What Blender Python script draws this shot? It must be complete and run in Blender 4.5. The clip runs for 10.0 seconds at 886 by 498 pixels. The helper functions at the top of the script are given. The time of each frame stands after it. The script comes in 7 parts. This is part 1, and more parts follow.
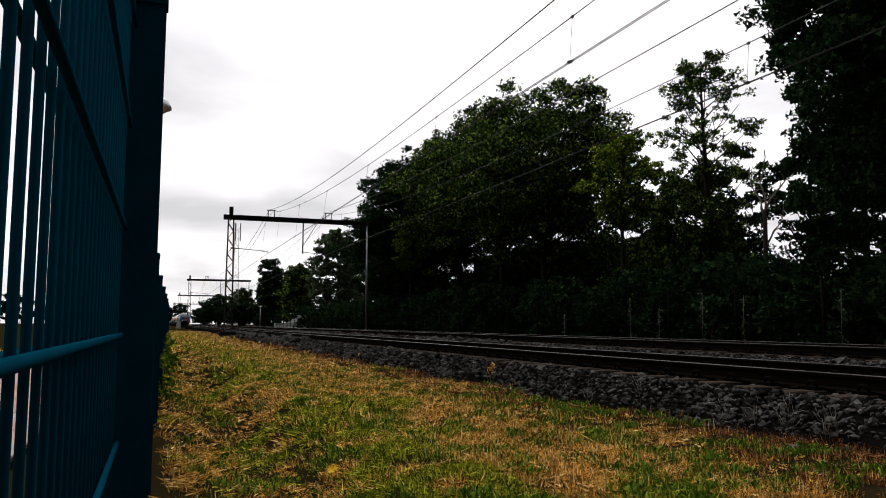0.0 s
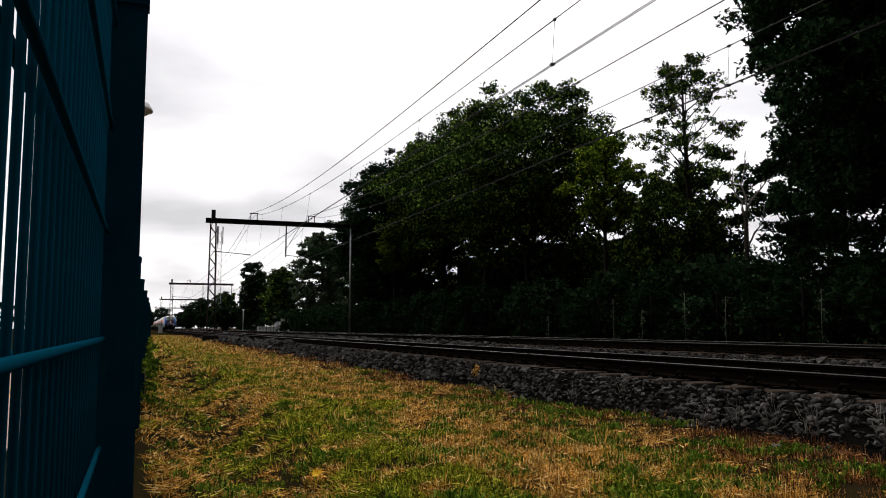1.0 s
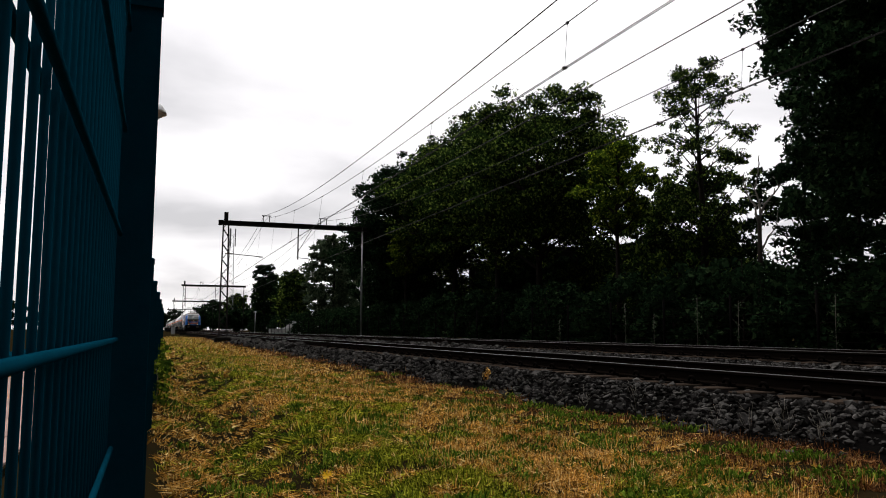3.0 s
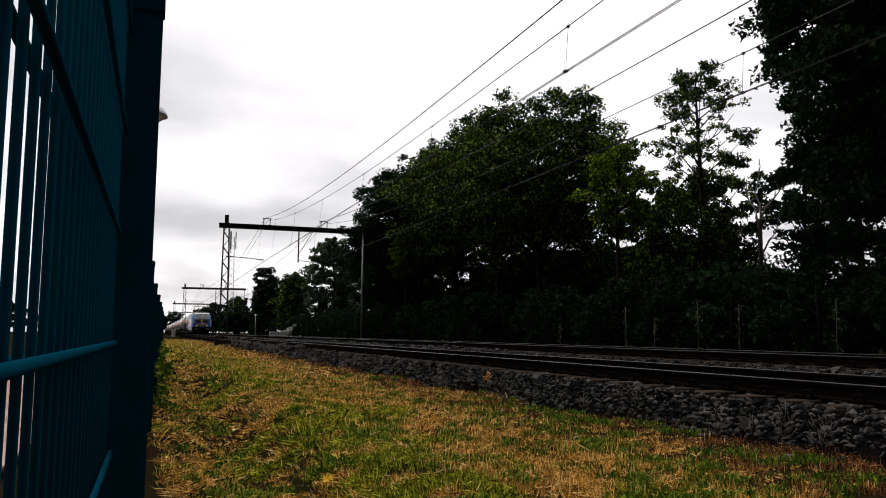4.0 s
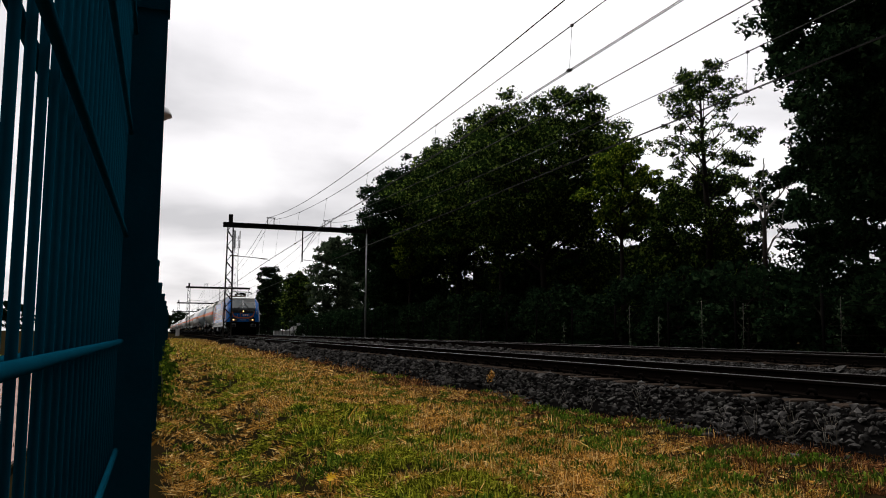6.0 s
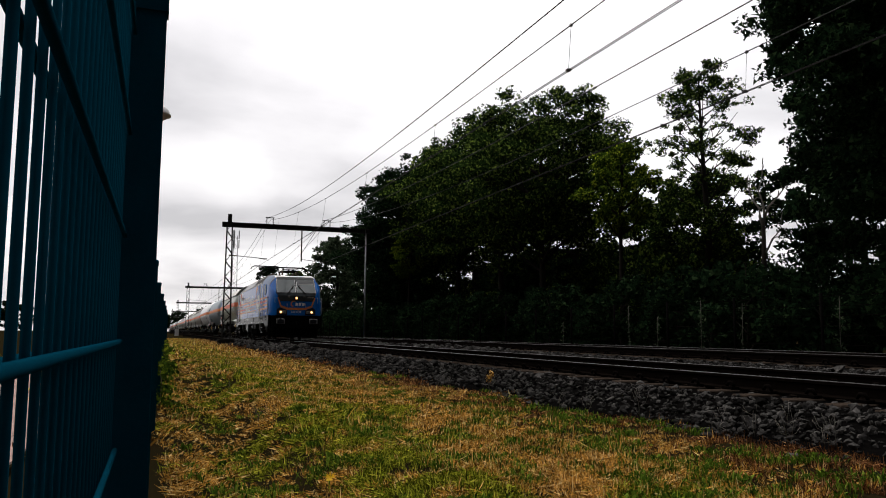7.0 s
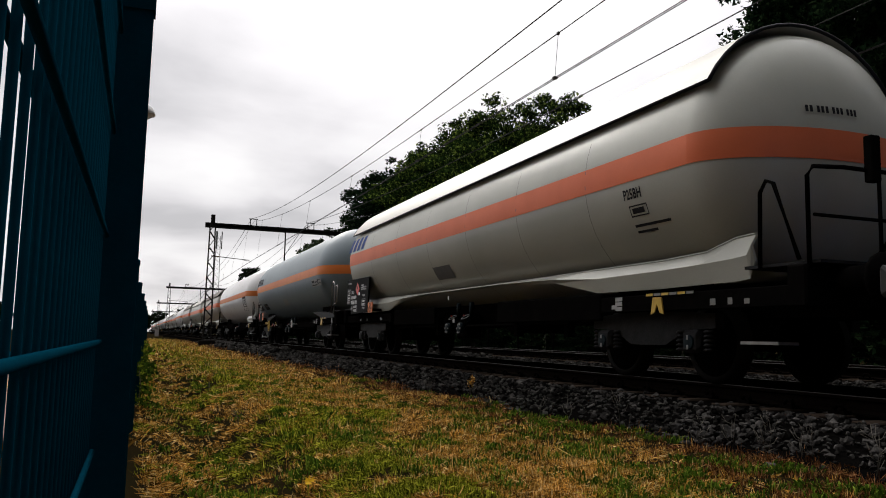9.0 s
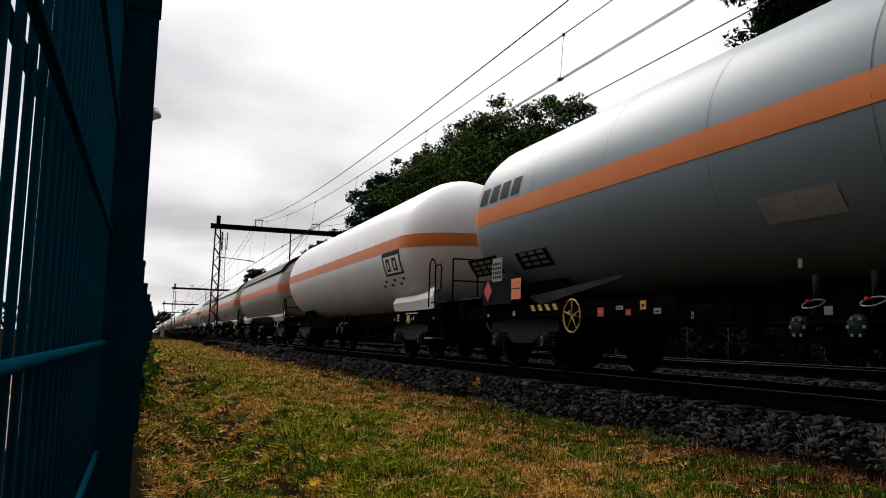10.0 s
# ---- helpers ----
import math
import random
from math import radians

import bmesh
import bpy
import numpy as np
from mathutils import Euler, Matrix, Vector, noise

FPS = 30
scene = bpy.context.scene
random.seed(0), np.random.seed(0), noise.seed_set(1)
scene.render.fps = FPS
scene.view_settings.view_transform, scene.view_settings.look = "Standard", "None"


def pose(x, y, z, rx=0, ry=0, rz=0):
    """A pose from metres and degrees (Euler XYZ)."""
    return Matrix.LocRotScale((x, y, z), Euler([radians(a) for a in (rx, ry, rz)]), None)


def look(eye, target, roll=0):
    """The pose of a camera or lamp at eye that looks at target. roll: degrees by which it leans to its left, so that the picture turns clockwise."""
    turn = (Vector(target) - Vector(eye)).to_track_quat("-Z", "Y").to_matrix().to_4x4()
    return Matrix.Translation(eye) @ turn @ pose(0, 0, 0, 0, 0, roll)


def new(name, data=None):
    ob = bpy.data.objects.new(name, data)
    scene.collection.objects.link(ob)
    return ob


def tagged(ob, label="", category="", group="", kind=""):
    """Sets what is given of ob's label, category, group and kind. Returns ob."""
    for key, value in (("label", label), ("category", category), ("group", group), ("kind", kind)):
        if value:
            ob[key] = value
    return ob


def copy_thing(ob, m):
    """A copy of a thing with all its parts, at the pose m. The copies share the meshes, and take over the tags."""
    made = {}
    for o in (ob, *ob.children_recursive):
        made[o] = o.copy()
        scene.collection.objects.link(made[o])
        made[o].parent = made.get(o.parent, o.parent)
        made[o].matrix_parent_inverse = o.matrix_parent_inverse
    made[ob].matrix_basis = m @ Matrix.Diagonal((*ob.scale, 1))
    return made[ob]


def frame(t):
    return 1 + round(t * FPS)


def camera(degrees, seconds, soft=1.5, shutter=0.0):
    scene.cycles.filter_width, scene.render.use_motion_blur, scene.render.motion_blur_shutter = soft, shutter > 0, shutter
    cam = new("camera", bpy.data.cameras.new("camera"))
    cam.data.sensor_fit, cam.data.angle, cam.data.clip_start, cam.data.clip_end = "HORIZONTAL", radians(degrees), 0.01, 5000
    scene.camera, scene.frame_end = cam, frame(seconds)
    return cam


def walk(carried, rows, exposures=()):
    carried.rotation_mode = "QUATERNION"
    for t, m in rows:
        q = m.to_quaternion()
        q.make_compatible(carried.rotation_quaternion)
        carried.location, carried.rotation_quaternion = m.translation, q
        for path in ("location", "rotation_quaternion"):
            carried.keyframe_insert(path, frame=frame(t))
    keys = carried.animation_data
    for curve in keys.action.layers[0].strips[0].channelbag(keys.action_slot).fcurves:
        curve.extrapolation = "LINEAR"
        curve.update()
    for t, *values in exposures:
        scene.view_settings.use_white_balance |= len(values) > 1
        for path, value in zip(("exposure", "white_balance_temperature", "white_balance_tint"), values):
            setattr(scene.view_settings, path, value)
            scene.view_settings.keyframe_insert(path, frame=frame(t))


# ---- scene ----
cam = camera(58.4, 10.0, soft=1.0)

PATH = [
    (0, (-0.067, 0.474, 0.45), (0.597, 2.3509, 0.6408), 0.25),
    (0.5, (-0.067, 0.476, 0.449), (0.6391, 2.3386, 0.6281), 0.17),
    (1, (-0.068, 0.479, 0.449), (0.6346, 2.3411, 0.6462), -0.11),
    (1.5, (-0.068, 0.478, 0.449), (0.6225, 2.3458, 0.6349), 0.16),
    (2, (-0.068, 0.478, 0.449), (0.6226, 2.3456, 0.6367), 0.17),
    (2.5, (-0.067, 0.476, 0.448), (0.6124, 2.3468, 0.644), 0.13),
    (4, (-0.067, 0.479, 0.449), (0.6064, 2.3502, 0.6618), 0.34),
    (4.5, (-0.068, 0.48, 0.449), (0.6048, 2.3523, 0.6536), 0.46),
    (5, (-0.069, 0.47, 0.448), (0.6018, 2.3424, 0.6585), 0.22),
    (5.5, (-0.069, 0.479, 0.448), (0.5956, 2.3535, 0.659), 0.35),
    (7, (-0.068, 0.475, 0.449), (0.5985, 2.3489, 0.6592), 0.34),
    (7.5, (-0.068, 0.476, 0.449), (0.6131, 2.3436, 0.6683), 0.39),
    (8, (-0.069, 0.477, 0.449), (0.6082, 2.3456, 0.6724), 0.69),
    (8.5, (-0.068, 0.475, 0.451), (0.6264, 2.3375, 0.6722), 1.09),
    (9, (-0.069, 0.474, 0.45), (0.6353, 2.3326, 0.6727), 1.25),
    (9.5, (-0.069, 0.477, 0.45), (0.6449, 2.3321, 0.6711), 1.43),
    (10, (-0.068, 0.477, 0.45), (0.6244, 2.3397, 0.6757), 1.38),
]
walk(cam, [(t, look(eye, target, roll)) for t, eye, target, roll in PATH], [(0.0, 0.16), (2.5, 0.12), (5.0, 0.05), (7.5, -0.03), (8.5, -0.1), (10.0, -0.1)])

# ---- place and train, in metres: y runs along the track, rail top of the near track at z = 0 ----
TRACK_X, FAR_X, FAR_Z, GROUND_Z = 6.9, 10.9, 0.14, -0.43
SPEED = 27.75


def loco_y(t):
    """Where the locomotive's front reference stands: it comes up a little faster than it runs past."""
    if t >= 8.0:
        return 14.525 - SPEED * (t - 8.0)
    if t >= 5.5:
        return 14.525 + 29.7 * (8.0 - t)
    return 88.775 + 30.9 * (5.5 - t)


# ---- world and sun: a bright overcast sky ----
SUN_WAY = (0.0, 0.785, 0.62)


def make_world():
    w = bpy.data.worlds.new("sky")
    scene.world = w
    w.use_nodes = True
    nt = w.node_tree
    nt.nodes.clear()
    L = nt.links.new
    out = nt.nodes.new("ShaderNodeOutputWorld")
    sky = nt.nodes.new("ShaderNodeTexSky")
    sky.sky_type, sky.sun_disc = "NISHITA", False
    sky.sun_elevation, sky.sun_rotation = radians(38), radians(0.0)
    b_sky = nt.nodes.new("ShaderNodeBackground")
    b_sky.inputs["Strength"].default_value = 0.05
    L(sky.outputs[0], b_sky.inputs["Color"])
    # cloud sheet, seen in perspective: direction divided by its height
    tc = nt.nodes.new("ShaderNodeTexCoord")
    sep = nt.nodes.new("ShaderNodeSeparateXYZ")
    L(tc.outputs["Generated"], sep.inputs[0])
    up = nt.nodes.new("ShaderNodeMath")
    up.operation = "MAXIMUM"
    L(sep.outputs["Z"], up.inputs[0])
    up.inputs[1].default_value = 0.0
    lift = nt.nodes.new("ShaderNodeMath")
    lift.operation = "ADD"
    L(up.outputs[0], lift.inputs[0])
    lift.inputs[1].default_value = 0.16
    div = []
    for ax in ("X", "Y"):
        d = nt.nodes.new("ShaderNodeMath")
        d.operation = "DIVIDE"
        L(sep.outputs[ax], d.inputs[0])
        L(lift.outputs[0], d.inputs[1])
        div.append(d)
    com = nt.nodes.new("ShaderNodeCombineXYZ")
    L(div[0].outputs[0], com.inputs[0])
    L(div[1].outputs[0], com.inputs[1])
    com.inputs[2].default_value = 3.1
    n1 = nt.nodes.new("ShaderNodeTexNoise")
    n1.inputs["Scale"].default_value, n1.inputs["Detail"].default_value = 1.15, 6
    n1.inputs["Roughness"].default_value, n1.inputs["Distortion"].default_value = 0.45, 0.25
    L(com.outputs[0], n1.inputs["Vector"])
    ramp = nt.nodes.new("ShaderNodeValToRGB")
    e = ramp.color_ramp.elements
    e[0].position, e[0].color = 0.32, (0.575, 0.565, 0.585, 1)
    e[1].position, e[1].color = 0.62, (1.0, 0.985, 0.99, 1)
    mid = ramp.color_ramp.elements.new(0.47)
    mid.color = (0.81, 0.79, 0.81, 1)
    L(n1.outputs["Fac"], ramp.inputs[0])
    # brighter towards the veiled sun ahead, duller behind
    dot = nt.nodes.new("ShaderNodeVectorMath")
    dot.operation = "DOT_PRODUCT"
    L(tc.outputs["Generated"], dot.inputs[0])
    dot.inputs[1].default_value = Vector(SUN_WAY).normalized()
    veil = nt.nodes.new("ShaderNodeMapRange")
    veil.interpolation_type = "SMOOTHSTEP"
    veil.inputs["From Min"].default_value, veil.inputs["From Max"].default_value = -0.02, 0.78
    veil.inputs["To Min"].default_value, veil.inputs["To Max"].default_value = 0.05, 1.16
    L(dot.outputs["Value"], veil.inputs["Value"])
    # an overcast sky is about twice as bright overhead as near the horizon
    zen = nt.nodes.new("ShaderNodeMapRange")
    zen.interpolation_type = "SMOOTHSTEP"
    zen.inputs["From Min"].default_value, zen.inputs["From Max"].default_value = 0.1, 1.0
    zen.inputs["To Min"].default_value, zen.inputs["To Max"].default_value = 0.95, 2.4
    L(up.outputs[0], zen.inputs["Value"])
    lum = nt.nodes.new("ShaderNodeMath")
    lum.operation = "MULTIPLY"
    L(veil.outputs["Result"], lum.inputs[0])
    L(zen.outputs["Result"], lum.inputs[1])
    b_cl = nt.nodes.new("ShaderNodeBackground")
    L(lum.outputs[0], b_cl.inputs["Strength"])
    L(ramp.outputs[0], b_cl.inputs["Color"])
    mix = nt.nodes.new("ShaderNodeMixShader")
    mix.inputs[0].default_value = 0.93
    L(b_sky.outputs[0], mix.inputs[1])
    L(b_cl.outputs[0], mix.inputs[2])
    L(mix.outputs[0], out.inputs["Surface"])


make_world()
sun = new("sun", bpy.data.lights.new("sun", "SUN"))
sun.data.energy, sun.data.angle, sun.data.color = 1.5, radians(30), (1.0, 0.96, 0.9)
sun.matrix_world = look(Vector(SUN_WAY) * 60, (0, 0, 0))


# ---- materials ----
def mat(name, c1, c2=None, scale=8.0, rough=0.6, metal=0.0, bump=0.0, bscale=60.0, rnd=0.0, island=0.0, coat=0.0, gloss=0.06, fine=0.25,
        stretch=(1, 1, 1), glow=None, spec=0.5):
    """Principled surface: colour mixed between c1 and c2 by a coarse and a fine noise, optional bump and piecewise variation."""
    m = bpy.data.materials.new(name)
    m.use_nodes = True
    nt = m.node_tree
    L = nt.links.new
    p = nt.nodes["Principled BSDF"]
    p.inputs["Roughness"].default_value, p.inputs["Metallic"].default_value = rough, metal
    p.inputs["Specular IOR Level"].default_value = spec
    if coat:
        p.inputs["Coat Weight"].default_value, p.inputs["Coat Roughness"].default_value = coat, gloss
    c2 = c2 or tuple(v * 0.8 for v in c1)
    tc = nt.nodes.new("ShaderNodeTexCoord")
    mp = nt.nodes.new("ShaderNodeMapping")
    mp.inputs["Scale"].default_value = stretch
    L(tc.outputs["Object"], mp.inputs["Vector"])
    a = nt.nodes.new("ShaderNodeTexNoise")
    a.inputs["Scale"].default_value, a.inputs["Detail"].default_value = scale, 4
    b = nt.nodes.new("ShaderNodeTexNoise")
    b.inputs["Scale"].default_value, b.inputs["Detail"].default_value = bscale, 3
    L(mp.outputs[0], a.inputs["Vector"])
    L(mp.outputs[0], b.inputs["Vector"])
    mx = nt.nodes.new("ShaderNodeMix")
    L(a.outputs["Fac"], mx.inputs["A"])
    L(b.outputs["Fac"], mx.inputs["B"])
    mx.inputs["Factor"].default_value = fine
    rm = nt.nodes.new("ShaderNodeMapRange")
    rm.inputs["From Min"].default_value, rm.inputs["From Max"].default_value = 0.3, 0.7
    L(mx.outputs["Result"], rm.inputs["Value"])
    col = nt.nodes.new("ShaderNodeMix")
    col.data_type = "RGBA"
    col.inputs["A"].default_value, col.inputs["B"].default_value = (*c1, 1), (*c2, 1)
    L(rm.outputs["Result"], col.inputs["Factor"])
    last = col.outputs["Result"]
    for amount, kind in ((rnd, "ShaderNodeObjectInfo"), (island, "ShaderNodeNewGeometry")):
        if amount:
            src = nt.nodes.new(kind)
            r = nt.nodes.new("ShaderNodeMapRange")
            r.inputs["To Min"].default_value, r.inputs["To Max"].default_value = 1 - amount, 1 + amount
            L(src.outputs["Random" if rnd and kind.endswith("Info") else "Random Per Island"], r.inputs["Value"])
            hs = nt.nodes.new("ShaderNodeHueSaturation")
            L(r.outputs["Result"], hs.inputs["Value"])
            L(last, hs.inputs["Color"])
            last = hs.outputs["Color"]
    L(last, p.inputs["Base Color"])
    if bump:
        bp = nt.nodes.new("ShaderNodeBump")
        bp.inputs["Strength"].default_value, bp.inputs["Distance"].default_value = bump, 0.01
        L(b.outputs["Fac"], bp.inputs["Height"])
        L(bp.outputs[0], p.inputs["Normal"])
    if glow:
        p.inputs["Emission Color"].default_value, p.inputs["Emission Strength"].default_value = (*glow[:3], 1), glow[3]
    return m


def leaf_mat(name, dark, light, yellow, through_light=0.35, patch=None):
    """Leaves: a colour of its own for every leaf, some light passing through."""
    m = bpy.data.materials.new(name)
    m.use_nodes = True
    nt = m.node_tree
    nt.nodes.clear()
    L = nt.links.new
    out = nt.nodes.new("ShaderNodeOutputMaterial")
    g = nt.nodes.new("ShaderNodeNewGeometry")
    r = nt.nodes.new("ShaderNodeValToRGB")
    e = r.color_ramp.elements
    e[0].color, e[1].color = (*dark, 1), (*yellow, 1)
    k = r.color_ramp.elements.new(0.75)
    k.color = (*light, 1)
    if patch:
        k = r.color_ramp.elements.new(0.42)
        k.color = (*[0.3 * a + 0.7 * b for a, b in zip(light, dark)], 1)
    L(g.outputs["Random Per Island"], r.inputs[0])
    d = nt.nodes.new("ShaderNodeBsdfPrincipled")
    d.inputs["Roughness"].default_value = 0.6
    d.inputs["Specular IOR Level"].default_value = 0.0
    t = nt.nodes.new("ShaderNodeBsdfTranslucent")
    col = r.outputs[0]
    if patch:
        tc = nt.nodes.new("ShaderNodeTexCoord")
        ns = nt.nodes.new("ShaderNodeTexNoise")
        ns.inputs["Scale"].default_value, ns.inputs["Detail"].default_value = patch[0], 3
        L(tc.outputs["Object"], ns.inputs["Vector"])
        mr = nt.nodes.new("ShaderNodeMapRange")
        mr.inputs["From Min"].default_value, mr.inputs["From Max"].default_value = 0.32, 0.68
        mr.inputs["To Min"].default_value, mr.inputs["To Max"].default_value = patch[1], patch[2]
        L(ns.outputs["Fac"], mr.inputs["Value"])
        hs = nt.nodes.new("ShaderNodeHueSaturation")
        L(mr.outputs["Result"], hs.inputs["Value"])
        L(col, hs.inputs["Color"])
        col = hs.outputs["Color"]
    L(col, d.inputs["Base Color"])
    L(col, t.inputs["Color"])
    mx = nt.nodes.new("ShaderNodeMixShader")
    mx.inputs[0].default_value = through_light
    L(d.outputs[0], mx.inputs[1])
    L(t.outputs[0], mx.inputs[2])
    L(mx.outputs[0], out.inputs["Surface"])
    return m


M = dict(
    soil=mat("soil_and_thatch", (0.018, 0.011, 0.005), (0.010, 0.010, 0.004), 1.2, 0.95, bump=0.6, bscale=45, fine=0.4, spec=0.0),
    # bed colour near black: stands in for the shade between the stones
    ballast=mat("shaded_ballast_bed", (0.0035, 0.0032, 0.003), (0.002, 0.0018, 0.0017), 3, 0.95, bump=1.0, bscale=22, fine=0.6, spec=0.0),
    stone=mat("ballast_stone", (0.070, 0.066, 0.062), (0.0085, 0.008, 0.0075), 17, 0.85, bump=0.5, bscale=55, island=0.95, spec=0.0),
    rail_head=mat("polished_rail", (0.05, 0.047, 0.045), (0.025, 0.024, 0.023), 20, 0.5, 1.0, stretch=(1, 0.05, 1)),
    rail_web=mat("rusty_rail_side", (0.007, 0.005, 0.004), (0.004, 0.003, 0.0025), 12, 0.9, 0.0, bump=0.3, spec=0.0),
    sleeper=mat("weathered_sleeper", (0.052, 0.038, 0.029), (0.025, 0.019, 0.015), 5, 0.9, bump=0.5, bscale=50, rnd=0.2, spec=0.0, stretch=(0.2, 1, 1)),
    clip=mat("rusty_fastening", (0.005, 0.004, 0.0035), None, 30, 0.9, bump=0.3, spec=0.0),
    fence=mat("green_fence_coating", (0.0012, 0.037, 0.062), (0.0009, 0.027, 0.046), 15, 0.6, bump=0.06, bscale=120, spec=0.0),
    mast=mat("grey_brown_steel", (0.03, 0.027, 0.024), (0.016, 0.015, 0.014), 6, 0.75, 0.0, bump=0.1, spec=0.04),
    galv=mat("galvanised_steel", (0.30, 0.30, 0.29), (0.2, 0.2, 0.2), 10, 0.5, 0.6),
    wire=mat("copper_wire", (0.03, 0.027, 0.025), None, 10, 0.6, 0.0, spec=0.1),
    concrete=mat("concrete", (0.028, 0.025, 0.022), (0.014, 0.0125, 0.011), 4, 0.9, bump=0.4, bscale=40, spec=0.0),
    insulator=mat("brown_insulator", (0.10, 0.05, 0.03), None, 10, 0.3),
    bark=mat("bark", (0.022, 0.018, 0.014), (0.012, 0.010, 0.008), 5, 0.95, spec=0.05, bump=0.8, bscale=25, stretch=(1, 1, 0.2)),
    dead=mat("bare_wood", (0.11, 0.098, 0.08), None, 8, 0.9),
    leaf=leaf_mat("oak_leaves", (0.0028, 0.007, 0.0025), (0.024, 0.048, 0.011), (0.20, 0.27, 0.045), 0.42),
    # dark enough to stand in for shade under the canopy
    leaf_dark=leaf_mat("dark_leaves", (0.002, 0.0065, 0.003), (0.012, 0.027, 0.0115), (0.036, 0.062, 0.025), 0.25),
    leaf_yellow=leaf_mat("yellow_green_leaves", (0.008, 0.02, 0.003), (0.06, 0.10, 0.010), (0.32, 0.38, 0.03), 0.5),
    leaf_willow=leaf_mat("grey_green_leaves", (0.02, 0.034, 0.02), (0.075, 0.105, 0.06), (0.15, 0.18, 0.10), 0.35),
    straw=leaf_mat("dry_grass", (0.030, 0.013, 0.003), (0.80, 0.42, 0.080), (1.0, 0.78, 0.38), 0.25, (7.0, 0.55, 1.5)),
    rust_grass=leaf_mat("rust_brown_grass", (0.012, 0.005, 0.002), (0.29, 0.115, 0.040), (0.66, 0.37, 0.17), 0.15, (7.0, 0.5, 1.3)),
    grass=leaf_mat("green_grass", (0.012, 0.017, 0.002), (0.27, 0.305, 0.020), (0.72, 0.68, 0.09), 0.25, (6.0, 0.55, 1.5)),
    weed=leaf_mat("weed_leaves", (0.012, 0.028, 0.003), (0.075, 0.135, 0.012), (0.24, 0.32, 0.04), 0.25),
    flower=mat("yellow_petal", (0.75, 0.46, 0.006), (0.60, 0.34, 0.005), 30, 0.6, spec=0.1),
    brick=mat("dark_brick", (0.13, 0.075, 0.055), (0.08, 0.05, 0.04), 3, 0.9, bump=0.4, bscale=14, spec=0.1),
    paver=mat("red_brown_paver", (0.33, 0.20, 0.16), (0.24, 0.15, 0.12), 6, 0.9, bump=0.3, island=0.15),
    white=mat("white_paint", (0.7, 0.7, 0.69), (0.55, 0.55, 0.54), 5, 0.5),
    # black paint, taken down further for the shade under the train
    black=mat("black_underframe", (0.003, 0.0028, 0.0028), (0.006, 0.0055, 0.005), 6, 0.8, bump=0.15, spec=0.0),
)


# ---- building helpers ----
class Geo:
    """Collects faces of boxes, tubes, prisms and turned shapes for one mesh."""

    def __init__(self):
        self.v, self.f, self.s = [], [], []

    def add(self, verts, faces, smooth=False):
        n = len(self.v)
        self.v += [tuple(p) for p in verts]
        self.f += [tuple(i + n for i in f) for f in faces]
        self.s += [smooth] * len(faces)
        return self

    def box(self, x0, x1, y0, y1, z0, z1, c=0.0):
        """A box; c chamfers its four edges along y and both ends."""
        if not c:
            v = [(x, y, z) for x in (x0, x1) for y in (y0, y1) for z in (z0, z1)]
            return self.add(v, [(0, 1, 3, 2), (4, 6, 7, 5), (0, 4, 5, 1), (2, 3, 7, 6), (0, 2, 6, 4), (1, 5, 7, 3)])
        def ring(y, k):
            a, b, d, e = x0 + k, x1 - k, z0 + k, z1 - k
            return [(a + c, y, d), (b - c, y, d), (b, y, d + c), (b, y, e - c), (b - c, y, e), (a + c, y, e), (a, y, e - c), (a, y, d + c)]
        return self.loft([ring(y0, c), ring(y0 + c, 0), ring(y1 - c, 0), ring(y1, c)], caps=True)

    def loft(self, rings, caps=False, smooth=False, closed=True):
        n = len(rings[0])
        v = [p for r in rings for p in r]
        f = []
        for k in range(len(rings) - 1):
            for i in range(n if closed else n - 1):
                j = (i + 1) % n
                f.append((k * n + i, k * n + j, (k + 1) * n + j, (k + 1) * n + i))
        self.add(v, f, smooth)
        if caps:
            m = len(self.v) - len(v)
            self.f += [tuple(m + i for i in reversed(range(n))), tuple(m + len(v) - n + i for i in range(n))]
            self.s += [False, False]
        return self

    def prism(self, prof, y0, y1, caps=True):
        """A profile of (x, z) pairs run along y."""
        return self.loft([[(x, y, z) for x, z in prof] for y in (y0, y1)], caps)

    def slab(self, prof, x0, x1):
        """A profile of (y, z) pairs with thickness along x."""
        return self.loft([[(x, y, z) for y, z in prof] for x in (x0, x1)], True)

    def tube(self, pts, r, seg=6, caps=True, smooth=True):
        """A round bar through pts; r is one radius or one for each point."""
        pts = [Vector(p) for p in pts]
        rs = r if isinstance(r, (list, tuple)) else [r] * len(pts)
        rings = []
        for i, p in enumerate(pts):
            d = (pts[min(i + 1, len(pts) - 1)] - pts[max(i - 1, 0)]).normalized()
            u = d.cross(Vector((0, 0, 1) if abs(d.z) < 0.9 else (1, 0, 0))).normalized()
            w = d.cross(u)
            rings.append([p + (u * math.cos(a) + w * math.sin(a)) * rs[i] for a in (2 * math.pi * k / seg for k in range(seg))])
        return self.loft(rings, caps, smooth)

    def turn(self, prof, seg=24, centre=(0, 0, 0), axis="y", smooth=True):
        """A turned shape: (radius, place along the axis) pairs."""
        def at(r, h, a):
            c, s = r * math.cos(a), r * math.sin(a)
            p = {"y": (c, h, s), "x": (h, c, s), "z": (c, s, h)}[axis]
            return tuple(p[i] + centre[i] for i in range(3))
        return self.loft([[at(r, h, 2 * math.pi * k / seg) for k in range(seg)] for r, h in prof], False, smooth)


